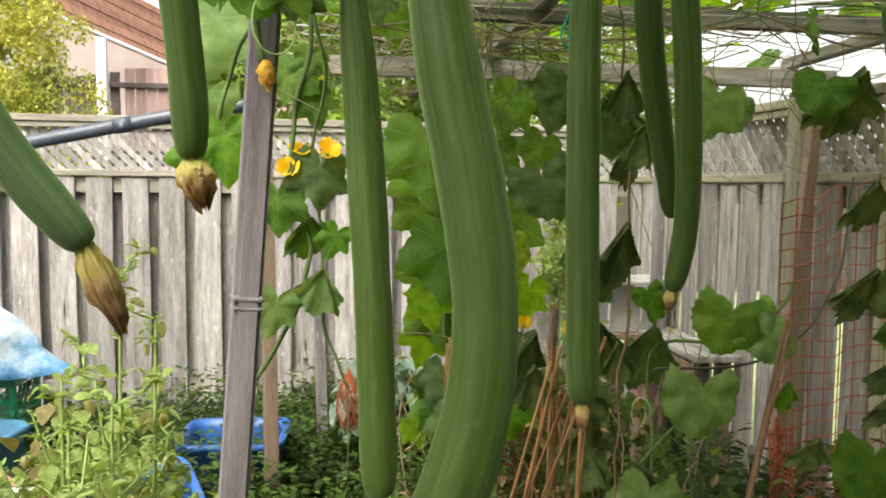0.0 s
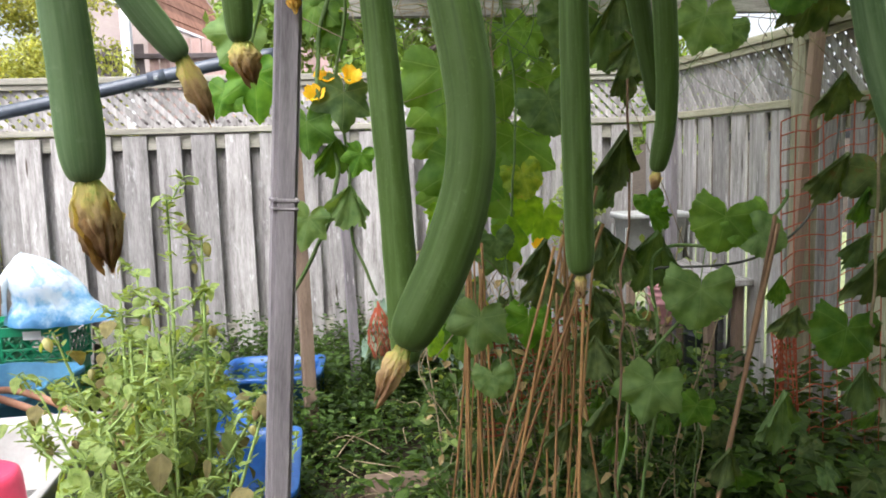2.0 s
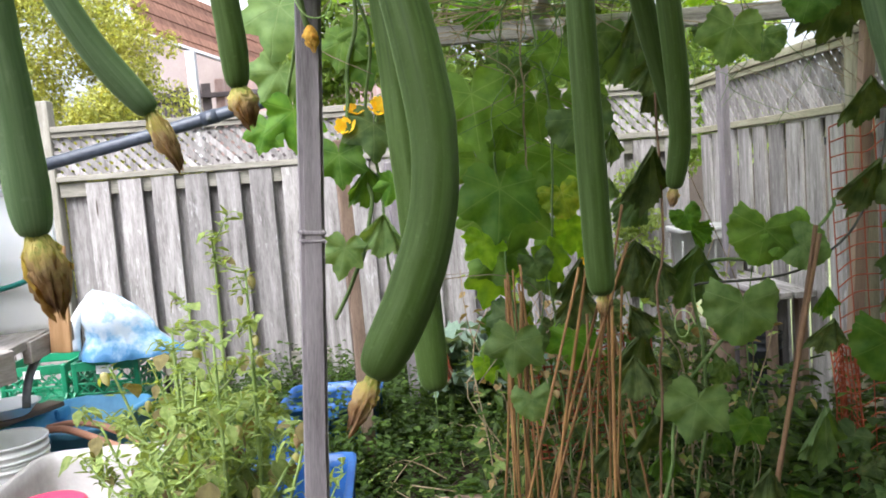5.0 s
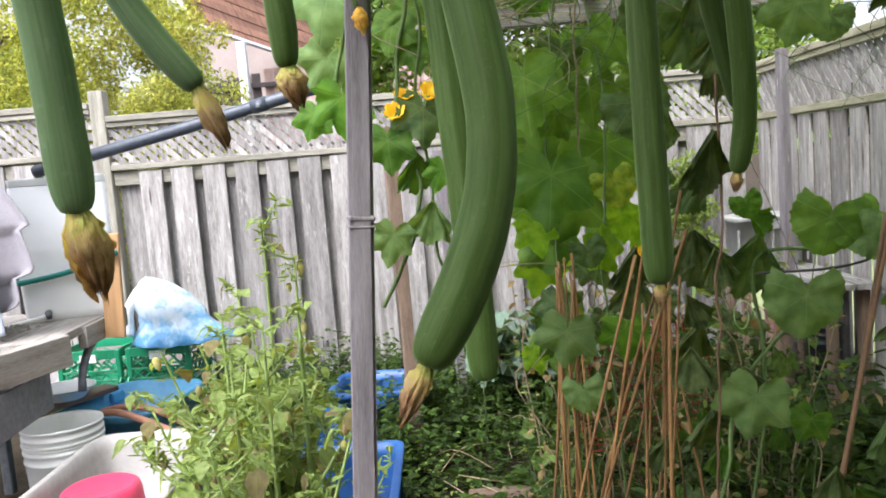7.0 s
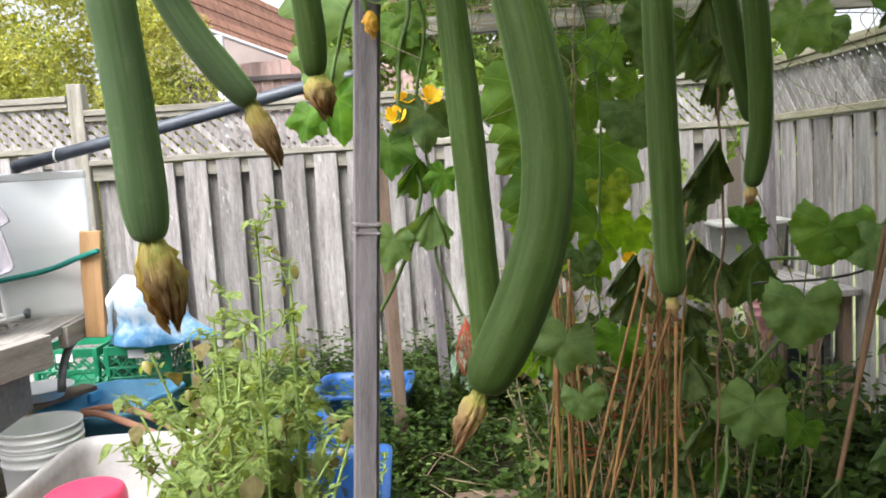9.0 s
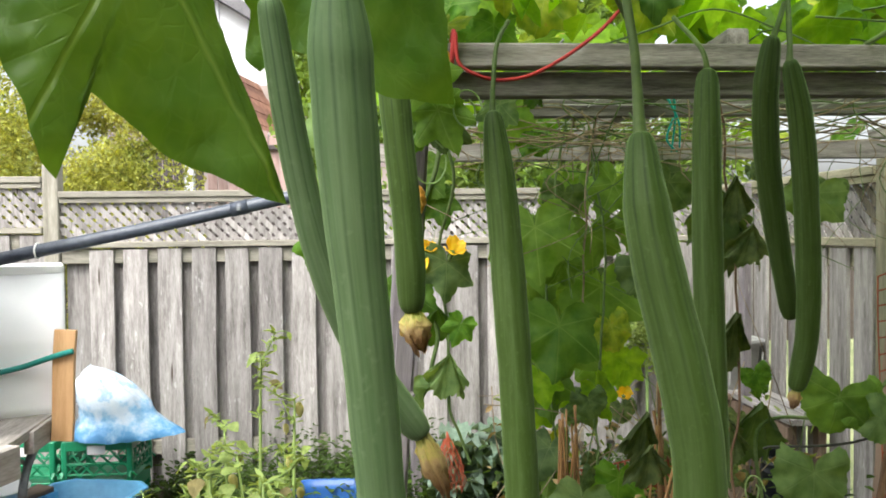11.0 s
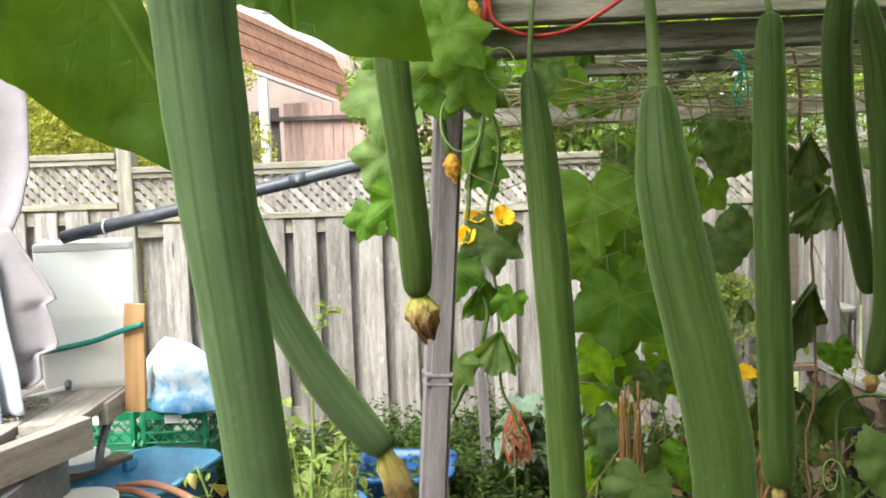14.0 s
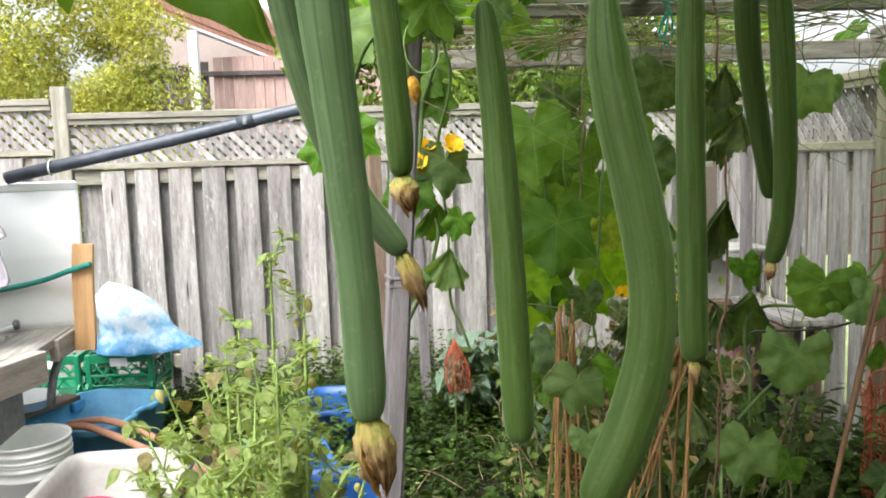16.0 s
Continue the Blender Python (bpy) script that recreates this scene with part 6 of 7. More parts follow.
stem_through(center_vine, [(0.52, 2.72, 0.3), (0.55, 2.74, 0.9), (0.53, 2.72, 1.4), (0.60, 2.76, 1.95)])
stem_through(center_vine, [(0.70, 2.6, 0.2), (0.68, 2.72, 0.9), (0.71, 2.72, 1.5), (0.66, 2.76, 1.95)])
stem_through(center_vine, [(0.80, 2.0, 0.5), (0.83, 2.05, 1.0), (0.87, 2.12, 1.5), (0.85, 2.2, 1.95)], 0.0032, CANE_RED)
stem_through(center_vine, [(0.62, 2.5, 1.95), (0.60, 2.55, 1.5), (0.63, 2.6, 1.2)], 0.003, DRYVINE)
stem_through(hearts_vine, [(0.95, 2.35, 0.1), (1.02, 2.3, 0.7), (1.0, 2.28, 1.05), (1.25, 2.3, 1.08), (1.42, 2.35, 1.22)], 0.005)
stem_through(hearts_vine, [(0.75, 2.0, 0.2), (0.85, 2.1, 0.6), (0.95, 2.25, 0.75), (1.1, 2.2, 0.95)], 0.005)
stem_through(hearts_vine, [(0.95, 2.15, 1.04), (1.25, 2.15, 1.07), (1.45, 2.2, 1.25), (1.62, 2.4, 1.5)], 0.0035, WIRE)
stem_through(pole_vine, [(0.02, 2.35, 1.0), (0.08, 2.29, 1.1), (0.15, 2.25, 1.3), (0.11, 2.22, 1.5), (0.14, 2.2, 1.7), (0.2, 2.1, 1.97)], 0.0055)
stem_through(pole_vine, [(0.24, 2.3, 0.98), (0.19, 2.27, 1.1), (0.18, 2.25, 1.25), (0.16, 2.24, 1.5), (0.18, 2.1, 1.75), (0.1, 2.0, 1.95)], 0.004)
stem_through(pole_vine, [(-0.16, 2.74, 1.5), (-0.12, 2.72, 1.6), (-0.05, 2.6, 1.8), (0.1, 2.3, 2.0)], 0.006)
stem_through(pole_vine, [(0.082, 1.77, 1.675), (0.07, 1.76, 1.75), (0.10, 1.74, 1.85), (0.14, 1.75, 1.97)], 0.006)
stem_through(right_vine, [(1.17, 1.6, 1.0), (1.16, 1.58, 1.15), (1.12, 1.56, 1.5), (1.05, 1.6, 1.92), (1.05, 1.77, 1.945)], 0.0028, DRYVINE)
stem_through(low_vine, [(1.45, 1.0, 0.0), (1.25, 0.95, 0.7), (1.05, 0.92, 1.12), (0.88, 0.92, 1.17)], 0.005)


def flower(vine, at, way, size, seed):
    """A cup of five broad crumpled petals."""
    q = random.Random(seed)
    turn = frame_of(way, (0, -1, 0))
    chunks = []
    for k in range(5):
        a0 = k * 1.2566 + q.uniform(-0.12, 0.12)
        nu, nv = 7, 8
        fold = q.uniform(0.5, 1.05)
        verts, uvs, faces = [], [], []
        for j in range(nv):
            s = j / (nv - 1)
            for i in range(nu):
                u = i / (nu - 1) - 0.5
                wide = 0.35 + 1.25 * math.sin(math.pi * (0.12 + 0.72 * s))
                a = a0 + u * wide
                rr = size * (0.10 + 0.62 * fold * s ** 0.8) * (1 + 0.2 * noise.noise((a * 2, s * 3, seed)))
                zz = size * (0.95 * s - 0.35 * fold * s * s * s) * (1 - 0.5 * u * u) + 0.06 * size * math.sin(u * 14 + k) * s
                verts.append(Vector(at) + turn @ Vector((rr * math.cos(a), rr * math.sin(a), zz)))
                uvs.append((u, s))
        for j in range(nv - 1):
            for i in range(nu - 1):
                b = j * nu + i
                faces.append((b, b + 1, b + nu + 1, b + nu))
        chunks.append((verts, faces, uvs))
    ob = put("flower", mesh_of("flower", *joined(chunks)), YELLOW, vine, label="open yellow blossom")
    base = Vector(at)
    tube("flower_stalk", [tuple(base + turn @ Vector((0, 0, -1.2 * size))), tuple(base), tuple(base + turn @ Vector((0, 0, 0.12 * size)))], [0.002, 0.004, 0.007], STEM_PALE, vine, 7)
    return ob


flower(pole_vine, (0.187, 2.21, 1.530), (0.25, -0.6, 0.7), 0.050, 41)
flower(pole_vine, (0.105, 2.23, 1.49), (-0.2, -0.7, 0.5), 0.052, 42)
flower(pole_vine, (0.125, 2.24, 1.53), (0.1, -0.5, 0.8), 0.040, 43)
blossom("withered_flower", (0.086, 1.765, 1.674), (0.1, -0.1, -1), 0.05, 44, pole_vine, 0.36, "ochre withered blossom", material=OCHRE_BLOOM)
blossom("withered_flower", (0.13, 1.70, 1.92), (0.1, -0.1, -1), 0.05, 45, pole_vine, 0.36, "ochre withered blossom", material=OCHRE_BLOOM)
flower(center_vine, (0.96, 2.87, 0.99), (0.3, -0.5, 0.7), 0.06, 46)
flower(center_vine, (0.84, 2.95, 1.0), (-0.1, -0.6, 0.5), 0.05, 47)

# dark wilted leaves round the canes
for at, tip, face, size, kind in (((0.673, 2.2, 1.13), (0.0, -0.1, -1), (0.3, -1, 0.2), 0.13, 4), ((0.82, 2.2, 1.16), (0.1, 0, -1), (-0.3, -1, 0.1), 0.17, 5), ((0.83, 2.2, 0.93), (-0.1, 0, -1), (0.2, -1, 0.1), 0.15, 4),
                                  ((0.93, 2.22, 0.80), (0.2, -0.1, -1), (-0.4, -1, 0.2), 0.15, 5), ((0.85, 2.2, 0.70), (0.0, 0.1, -1), (0.5, -1, 0.1), 0.14, 5), ((0.75, 2.25, 0.62), (-0.2, 0, -1), (0.1, -1, 0.1), 0.12, 4)):
    leaf(hearts_vine, at, tip, face, size, kind, LEAF_W)

# more leaves in the hanging curtain
r = random.Random(61)
for i in range(7):
    x, y, z = r.uniform(0.45, 0.75), r.uniform(2.5, 3.0), r.uniform(0.75, 1.92)
    leaf(center_vine, (x, y, z), (r.uniform(-0.5, 0.5), r.uniform(-0.3, 0.2), -1), (r.uniform(-0.7, 0.7), -1, r.uniform(0, 0.6)), r.uniform(0.07, 0.13), r.randrange(4), r.choice((LEAF_M, LEAF_M, LEAF_B, LEAF_C, LEAF_GLOW)))
for i in range(26):
    x, y, z = r.uniform(0.85, 1.9), r.uniform(1.9, 2.6), r.uniform(0.15, 0.62)
    leaf(hearts_vine, (x, y, z), (r.uniform(-0.6, 0.6), r.uniform(-0.6, 0.2), -0.8), (r.uniform(-0.7, 0.7), -0.8, r.uniform(0.2, 0.9)), r.uniform(0.06, 0.12), r.randrange(6), r.choice((LEAF_C, LEAF_C, LEAF_W, LEAF_A)))

for i in range(3):
    z = r.uniform(0.5, 1.0)
    x, y = 1.20 + r.uniform(-0.06, 0.16), r.uniform(1.6, 1.9)
    leaf(right_vine, (x, y, z), (r.uniform(-0.4, 0.4), r.uniform(-0.2, 0.2), -1), (r.uniform(-0.8, 0.8), -1, r.uniform(-0.1, 0.4)), r.uniform(0.06, 0.11), r.choice((4, 5, 5)), r.choice((LEAF_W, LEAF_W, LEAF_C)))

# a thicket of dry and wilted growth behind the canes
thicket = thing("vine_thicket", "tangled thicket of wilted vines and dry stems", "vine")
tl = []
for i in range(120):
    x, y, z = r.uniform(0.50, 1.30), r.uniform(2.55, 3.3), r.uniform(0.12, 0.95) ** 1.4
    small = r.choice((LEAF_W, LEAF_W, LEAF_W, LEAF_C, LEAF_A))
    leaf(thicket, (x, y, z), (r.uniform(-0.6, 0.6), r.uniform(-0.4, 0.2), -0.9), (r.uniform(-0.8, 0.8), -1, r.uniform(0, 0.7)), r.uniform(0.035, 0.08), r.choice((0, 1, 2, 3, 4, 5, 5)), small)
for i in range(80):
    x, y = r.uniform(0.48, 1.30), r.uniform(2.5, 3.4)
    h = r.uniform(0.3, 1.1)
    tl.append([(x, y, 0.0), (x + r.uniform(-0.08, 0.08), y, h * 0.4), (x + r.uniform(-0.14, 0.14), y + r.uniform(-0.05, 0.05), h * 0.75), (x + r.uniform(-0.25, 0.25), y, h)])
strands("dry_stem_tangle", tl[:50], 0.0032, DRYVINE, thicket, 5, "dry brown stems")
strands("green_stem_tangle", tl[50:], 0.003, STEM, thicket, 5, "green stems")
strands("runner_tangle", [[(r.uniform(0.3, 1.2), r.uniform(2.2, 3.0), r.uniform(0.5, 1.7)) for _ in range(3)] for _ in range(3)], 0.0018, DRYVINE, thicket, 5, "dry runners")

g = np.random.RandomState(64)
for n, low, high, stuff, name, note in ((1700, 0.03, 0.75, WEED, "green_foliage", "small green leaves"), (420, 0.05, 0.9, HUSK_BROWN, "dead_foliage", "shrivelled brown leaves"), (420, 0.05, 1.0, WEED_PALE, "pale_foliage", "small pale leaves")):
    pos = np.stack([g.uniform(0.42, 1.45, n), g.uniform(2.5, 3.5, n), low + (high - low) * g.uniform(size=n) ** 1.6], 1)
    way = np.stack([g.normal(size=n), g.normal(size=n), g.uniform(-1.2, 0.4, n)], 1)
    tagged(small_leaves(name, pos, way, g.uniform(0.025, 0.06, n), stuff, 64, thicket, 0.6, note), kind="stuff")

# canopy over the pergola
canopy = thing("luffa_canopy", "sunlit canopy of luffa leaves over the pergola", "vine")
r = random.Random(21)
for i in range(190):
    x, y = r.uniform(0.0, 2.3), r.uniform(1.55, 3.4)
    if x > 1.35 and y < 2.4:
        continue
    z = 2.04 + r.uniform(-0.04, 0.22) + 0.06 * math.sin(x * 3)
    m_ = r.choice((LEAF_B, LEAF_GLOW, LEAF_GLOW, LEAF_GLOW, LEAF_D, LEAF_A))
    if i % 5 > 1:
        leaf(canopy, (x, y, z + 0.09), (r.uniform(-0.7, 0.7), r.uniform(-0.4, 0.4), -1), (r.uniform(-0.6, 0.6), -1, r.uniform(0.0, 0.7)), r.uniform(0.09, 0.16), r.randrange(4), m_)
        continue
    leaf(canopy, (x, y, z), (r.uniform(-1, 1), r.uniform(-1, 0.6), r.uniform(-0.9, -0.1)), (r.uniform(-0.5, 0.5), r.uniform(-0.7, 0.2), 1), r.uniform(0.07, 0.14), r.randrange(6), m_)
for i in range(9):
    x, y, z = r.uniform(0.1, 2.0), r.uniform(1.9, 3.3), r.uniform(1.75, 1.98)
    leaf(canopy, (x, y, z), (r.uniform(-0.6, 0.6), r.uniform(-0.4, 0.3), -1), (r.uniform(-0.8, 0.8), -1, r.uniform(0, 0.8)), r.uniform(0.05, 0.10), r.randrange(6), r.choice((LEAF_A, LEAF_B, LEAF_GLOW, LEAF_D, LEAF_C)))
g = np.random.RandomState(23)
n = 3200
px, py = g.uniform(-0.05, 2.4, n), g.uniform(-1.6, 2.5, n)
pz = np.where(py < 1.6, 2.30, 2.30) + g.normal(size=n) * 0.05 + 0.04 * np.sin(px * 5 + py * 3)
keep = (py < 1.4) | (g.uniform(size=n) < 0.55)
px, py, pz = px[keep], py[keep], pz[keep]
n = len(px)
# leaves added past the pergola for shade: towards the fence, and unseen overhead
n2 = 140
n_shade = 1100
px, py, pz = np.append(px, g.uniform(0.3, 2.3, n2)), np.append(py, g.uniform(2.5, 4.6, n2)), np.append(pz, 2.32 + g.normal(size=n2) * 0.06)
px, py, pz = np.append(px, g.uniform(-1.5, 2.4, n_shade)), np.append(py, g.uniform(-1.9, 0.25, n_shade)), np.append(pz, 2.36 + g.normal(size=n_shade) * 0.06)
n = n + n2 + n_shade
top_leaves = small_leaves("roof_leaf_layer", np.stack([px, py, pz], 1), np.stack([g.normal(size=n), g.normal(size=n), g.uniform(-0.7, 0.1, n)], 1), g.uniform(0.08, 0.16, n), LEAF_ROOF, 23, canopy, 0.85, "dense upper leaves, run on out of view to add shade")
tagged(top_leaves, kind="stuff")
lines = []
for i in range(90):
    x, y, z = r.uniform(0.0, 1.7), r.uniform(1.85, 3.2), r.uniform(1.80, 2.0)
    a = r.uniform(-0.5, 0.5) + (math.pi if r.random() < 0.5 else 0)
    L = r.uniform(0.3, 0.8)
    if math.cos(a) < 0 and x - L < 0.05:
        a = math.pi - a
    pts = [(x, y, z)]
    for k in range(1, 4):
        pts.append((x + math.cos(a) * L * k / 3 + r.uniform(-0.05, 0.05), y + math.sin(a) * L * k / 3, z + r.uniform(-0.06, 0.05)))
    lines.append(pts)
strands("stem_tangle", lines[:36], 0.0026, STEM, canopy, 5, "green runner stems")
strands("dry_stem_tangle", lines[36:], 0.0024, DRYVINE, canopy, 5, "dry brown runner stems")
lines = []
for i in range(9):
    x, L = r.uniform(0.1, 1.5), r.uniform(0.4, 0.9)
    y, z = r.uniform(1.70, 1.80), r.uniform(1.955, 2.03)
    lines.append([(x + L * k / 4, y + r.uniform(-0.03, 0.03), z + r.uniform(-0.03, 0.07)) for k in range(5)])
strands("beam_runner_tangle", lines, 0.0024, STEM, canopy, 5, "runners draped along the beam")
lines = []
for i in range(70):
    x, y, z = r.uniform(0.1, 1.8), r.uniform(1.95, 3.2), r.uniform(1.85, 1.97)
    L = r.uniform(0.12, 0.5)
    pts = [(x, y, z)]
    for k in range(1, 5):
        pts.append((x + r.uniform(-0.05, 0.05) * k, y + r.uniform(-0.04, 0.04), z - L * k / 4))
    lines.append(pts)
strands("tendril_tangle", lines[:35], 0.0018, STEM, canopy, 4, "dangling green tendrils")
strands("dry_tendril_tangle", lines[35:], 0.0018, DRYVINE, canopy, 4, "dangling dry tendrils")

# curling tendrils near the pole and the gourds
curls = []
for cx, cy, cz, s in ((0.11, 1.70, 1.72, 0.05), (0.17, 1.66, 1.80, 0.03), (0.9, 2.1, 0.95, 0.03)):
    curls.append([(cx + s * math.cos(a) * (1 - a / 14), cy + 0.01 * math.sin(a * 1.3), cz + s * 1.4 * math.sin(a) * (1 - a / 14)) for a in np.linspace(0, 7.5, 10)])
for c in curls:
    tube("tendril", spline(c, 4), 0.0016, STEM_PALE, pole_vine, 5)

netting = thing("trellis_netting", "pale string netting stretched over the pergola", "netting")
lines = [[(0.1, y, 1.955 - 0.02 * math.sin(y * 3)), (1.0, y, 1.935), (2.0, y, 1.955)] for y in np.linspace(1.9, 3.05, 7)]
lines += [[(x, 1.8, 1.957), (x, 2.45, 1.93), (x, 3.1, 1.91)] for x in np.linspace(0.15, 1.95, 9)]
strands("string_net", lines, 0.0022, WHITE_WIRE, netting, 5)
rope = thing("red_rope", "red rope slung round the front pergola beam", "rope")
tube("rope", spline([(0.16, 1.742, 1.955), (0.165, 1.738, 1.90), (0.20, 1.732, 1.875), (0.25, 1.735, 1.867), (0.32, 1.735, 1.885), (0.42, 1.74, 1.95), (0.50, 1.78, 2.03)], 7), 0.0036, ROPE_RED, rope, 8)
tube("loop", [(0.155 + 0.004 * math.sin(a), 1.775 + 0.03 * math.cos(a), 1.925 + 0.04 * math.sin(a)) for a in np.linspace(0, 6.28, 22)], 0.005, ROPE_RED, rope, 8)
tie = thing("teal_tie", "teal string tied to the netting", "string")
strands("string", [[(0.72, 2.15, 1.93), (0.725, 2.14, 1.86), (0.715, 2.14, 1.77)], [(0.71, 2.15, 1.9), (0.73, 2.13, 1.84), (0.735, 2.14, 1.78)], [(0.72, 2.14, 1.85), (0.70, 2.13, 1.80), (0.725, 2.13, 1.77)]], 0.0035, TEAL_TIE, tie, 6)


# ---- bean canes ----
def cane_cluster(label, top, feet, seed, radius=0.0036, loose=0.065, skin=None):
    th = thing("cane_bundle", label, "canes")
    q = random.Random(seed)
    for x, y in feet:
        t = jitter(top, loose, q)
        e = t + (t - Vector((x, y, 0))).normalized() * q.uniform(0.0, 0.12)
        mid = (Vector((x, y, -0.02)) + e) / 2 + Vector((q.uniform(-0.8, 0.8) * loose, q.uniform(-0.8, 0.8) * loose, 0))
        line = spline([(x, y, -0.02), tuple(mid), tuple(e)], 8)
        rad = radius * q.uniform(0.7, 1.2) * (1 + 0.16 * (np.arange(len(line)) % 4 == 0))
        tube("cane", line, rad, skin or CANE, th, 8)
    return th


q = random.Random(8)
cane_cluster("dry brown bean canes tied at the top", (0.62, 1.78, 1.10), [(0.30, 1.7), (0.36, 1.85), (0.42, 1.65), (0.47, 1.9), (0.52, 1.75), (0.58, 1.95), (0.63, 1.72), (0.38, 2.0), (0.45, 2.05)], 31)
cane_cluster("dry brown bean canes standing close together", (0.525, 2.45, 0.96), [(0.475, 2.40), (0.49, 2.45), (0.50, 2.5), (0.515, 2.4), (0.53, 2.5), (0.545, 2.42), (0.56, 2.47), (0.505, 2.43), (0.54, 2.46), (0.58, 2.44), (0.40, 2.5)], 32, 0.0038, 0.03)
cane_cluster("thick reddish canes leaning by the orange net", (1.19, 2.0, 1.12), [(0.94, 1.97), (0.955, 2.02)], 33, 0.0055, 0.016, CANE_RED)
cane_cluster("dry brown canes behind the wilted leaves", (0.80, 2.5, 1.0), [(0.70, 2.45), (0.76, 2.55), (0.84, 2.5), (0.9, 2.6), (0.95, 2.45)], 34, 0.0038, 0.05)


# ---- orange net ----
def net(label, corner, across, down, nx, nz, seed, radius=0.0025, rough=1.0):
    th = thing("orange_net", label, "net")
    q = random.Random(seed)
    c, a, d = Vector(corner), Vector(across), Vector(down)

    def at(u, v):
        w = noise.noise((u * 3, v * 3, seed)) * 0.05 * rough
        return c + a * u + d * v + Vector((w * 0.4, w, noise.noise((u * 5, v * 4, seed + 9)) * 0.025 * rough))

    lines = [[tuple(at(i / nx, j / 8)) for j in range(9)] for i in range(nx + 1)]
    lines += [[tuple(at(i / 6, j / nz)) for i in range(7)] for j in range(nz + 1)]
    strands("mesh", lines, radius, ORANGE_NET, th, 5)
    return th


net("orange plastic garden net hanging by the side fence", (1.61, 2.72, 1.42), (0.30, -0.09, 0.09), (0.04, 0.0, -1.35), 7, 26, 4)


def net_pouch(label, at, height, wide, seed):
    """A hanging pouch of slanting mesh, tied at the top."""
    th = thing("orange_net", label, "net", pose(*at))
    lines = []
    for way in (-1, 1):
        for k in range(15):
            line = []
            for j in range(13):
                v = j / 12
                a = k * 2 * math.pi / 15 + way * v * 1.5
                rr = wide * (0.16 + 0.86 * math.sin(math.pi * (0.02 + 0.72 * v)) ** 1.3) * (1 + 0.35 * noise.noise((2 * math.cos(a), 2 * math.sin(a), v * 3 + seed)))
                line.append((rr * math.cos(a) + 0.02 * v, rr * 0.8 * math.sin(a), -height * v + 0.02 * noise.noise((3 * math.cos(a), v * 4, seed))))
            lines.append(line)
    strands("mesh", lines, 0.0021, ORANGE_NET, th, 5)
    tube("knot", [(0, 0, 0.035), (0.004, 0, 0.01), (0, 0, -0.01)], [0.003, 0.008, 0.012], ORANGE_NET, th, 8)
    tube("stalk", [(0.0, 0.004, -at[2] - 0.02), (0.0, 0.0, 0.03)], 0.003, STEM, th, 7)
    return th


net_pouch("orange plastic net pouch hung round a kale stalk", (0.285, 3.76, 0.65), 0.23, 0.062, 6)
net("orange plastic net crumpled among the canes", (0.60, 3.0, 0.72), (0.5, 0.1, 0.04), (0.03, 0.0, -0.42), 18, 14, 8, 0.004)
net("orange plastic net bunched at the foot of a stake", (1.56, 2.66, 0.72), (0.10, 0.03, 0.0), (0.05, 0.0, -0.70), 8, 30, 15, 0.003, 2.4)
net("orange plastic net lying at the fence foot", (1.5, 2.5, 0.28), (0.45, -0.2, -0.02), (0.05, -0.2, -0.2), 10, 7, 12, 0.003)


# ---- bench, planter and pots by the side fence ----
def bench():
    th = thing("low_bench", "weathered wooden bench along the side fence", "bench", pose(1.93, 4.08, 0, 0, 0, 90))
    for i in range(2):
        put("plank", board_mesh(0.10, 0.03, 0.82, 70 + i), WOOD, th, pose(-0.41, -0.055 + i * 0.11, 0.70, 0, 90, 0) @ pose(0, 0, 0, 0, 0, 90))
    for x in (-0.33, 0.33):
        for y in (-0.07, 0.07):
            part("leg", box_bm(0.05, 0.04, 0.68, (x, y, 0.34), 0.004), STICK, th)
    part("stretcher", box_bm(0.72, 0.025, 0.06, (0, 0.085, 0.64), 0.004), STICK, th)
    return th


bench()
open_bin("planter_box", "grey planter box with a pale rim on a stand", "planter", pose(1.83, 4.43, 0.70), 0.185, 0.12, 0.28, PLANTER, 0.85)
stand = thing("plant_stand", "dark wooden stand under a planter", "stand", pose(1.83, 4.43, 0))
part("top", box_bm(0.36, 0.28, 0.03, (0, 0, 0.685), 0.003), STICK, stand)
for x in (-0.15, 0.15):
    for y in (-0.11, 0.11):
        part("leg", box_bm(0.04, 0.04, 0.67, (x, y, 0.335), 0.003), STICK, stand)
pail("black plastic plant pot on the ground", pose(1.91, 3.95, 0.0), 0.085, 0.48, BLACK_POT)
pail("faded pink plastic pot on a stump", pose(1.72, 4.0, 0.45), 0.065, 0.19, PINK_POT)
crat = thing("tree_stump", "short dark stump under the pink pot", "stump", pose(1.72, 4.0, 0))
rounded_prism("body", squircle(0.06, 0.055, 2.4), [(-0.01, 1.2, 1.2), (0.1, 1.0, 1.0), (0.43, 0.95, 0.95), (0.448, 0.88, 0.88)], STICK, crat)

edging = thing("bed_edging", "weathered timber edging of the garden bed", "edging")
bar("timber", (0.19, 3.24, 0.03), (0.60, 3.225, 0.03), 0.09, 0.075, STICK, edging, 15)


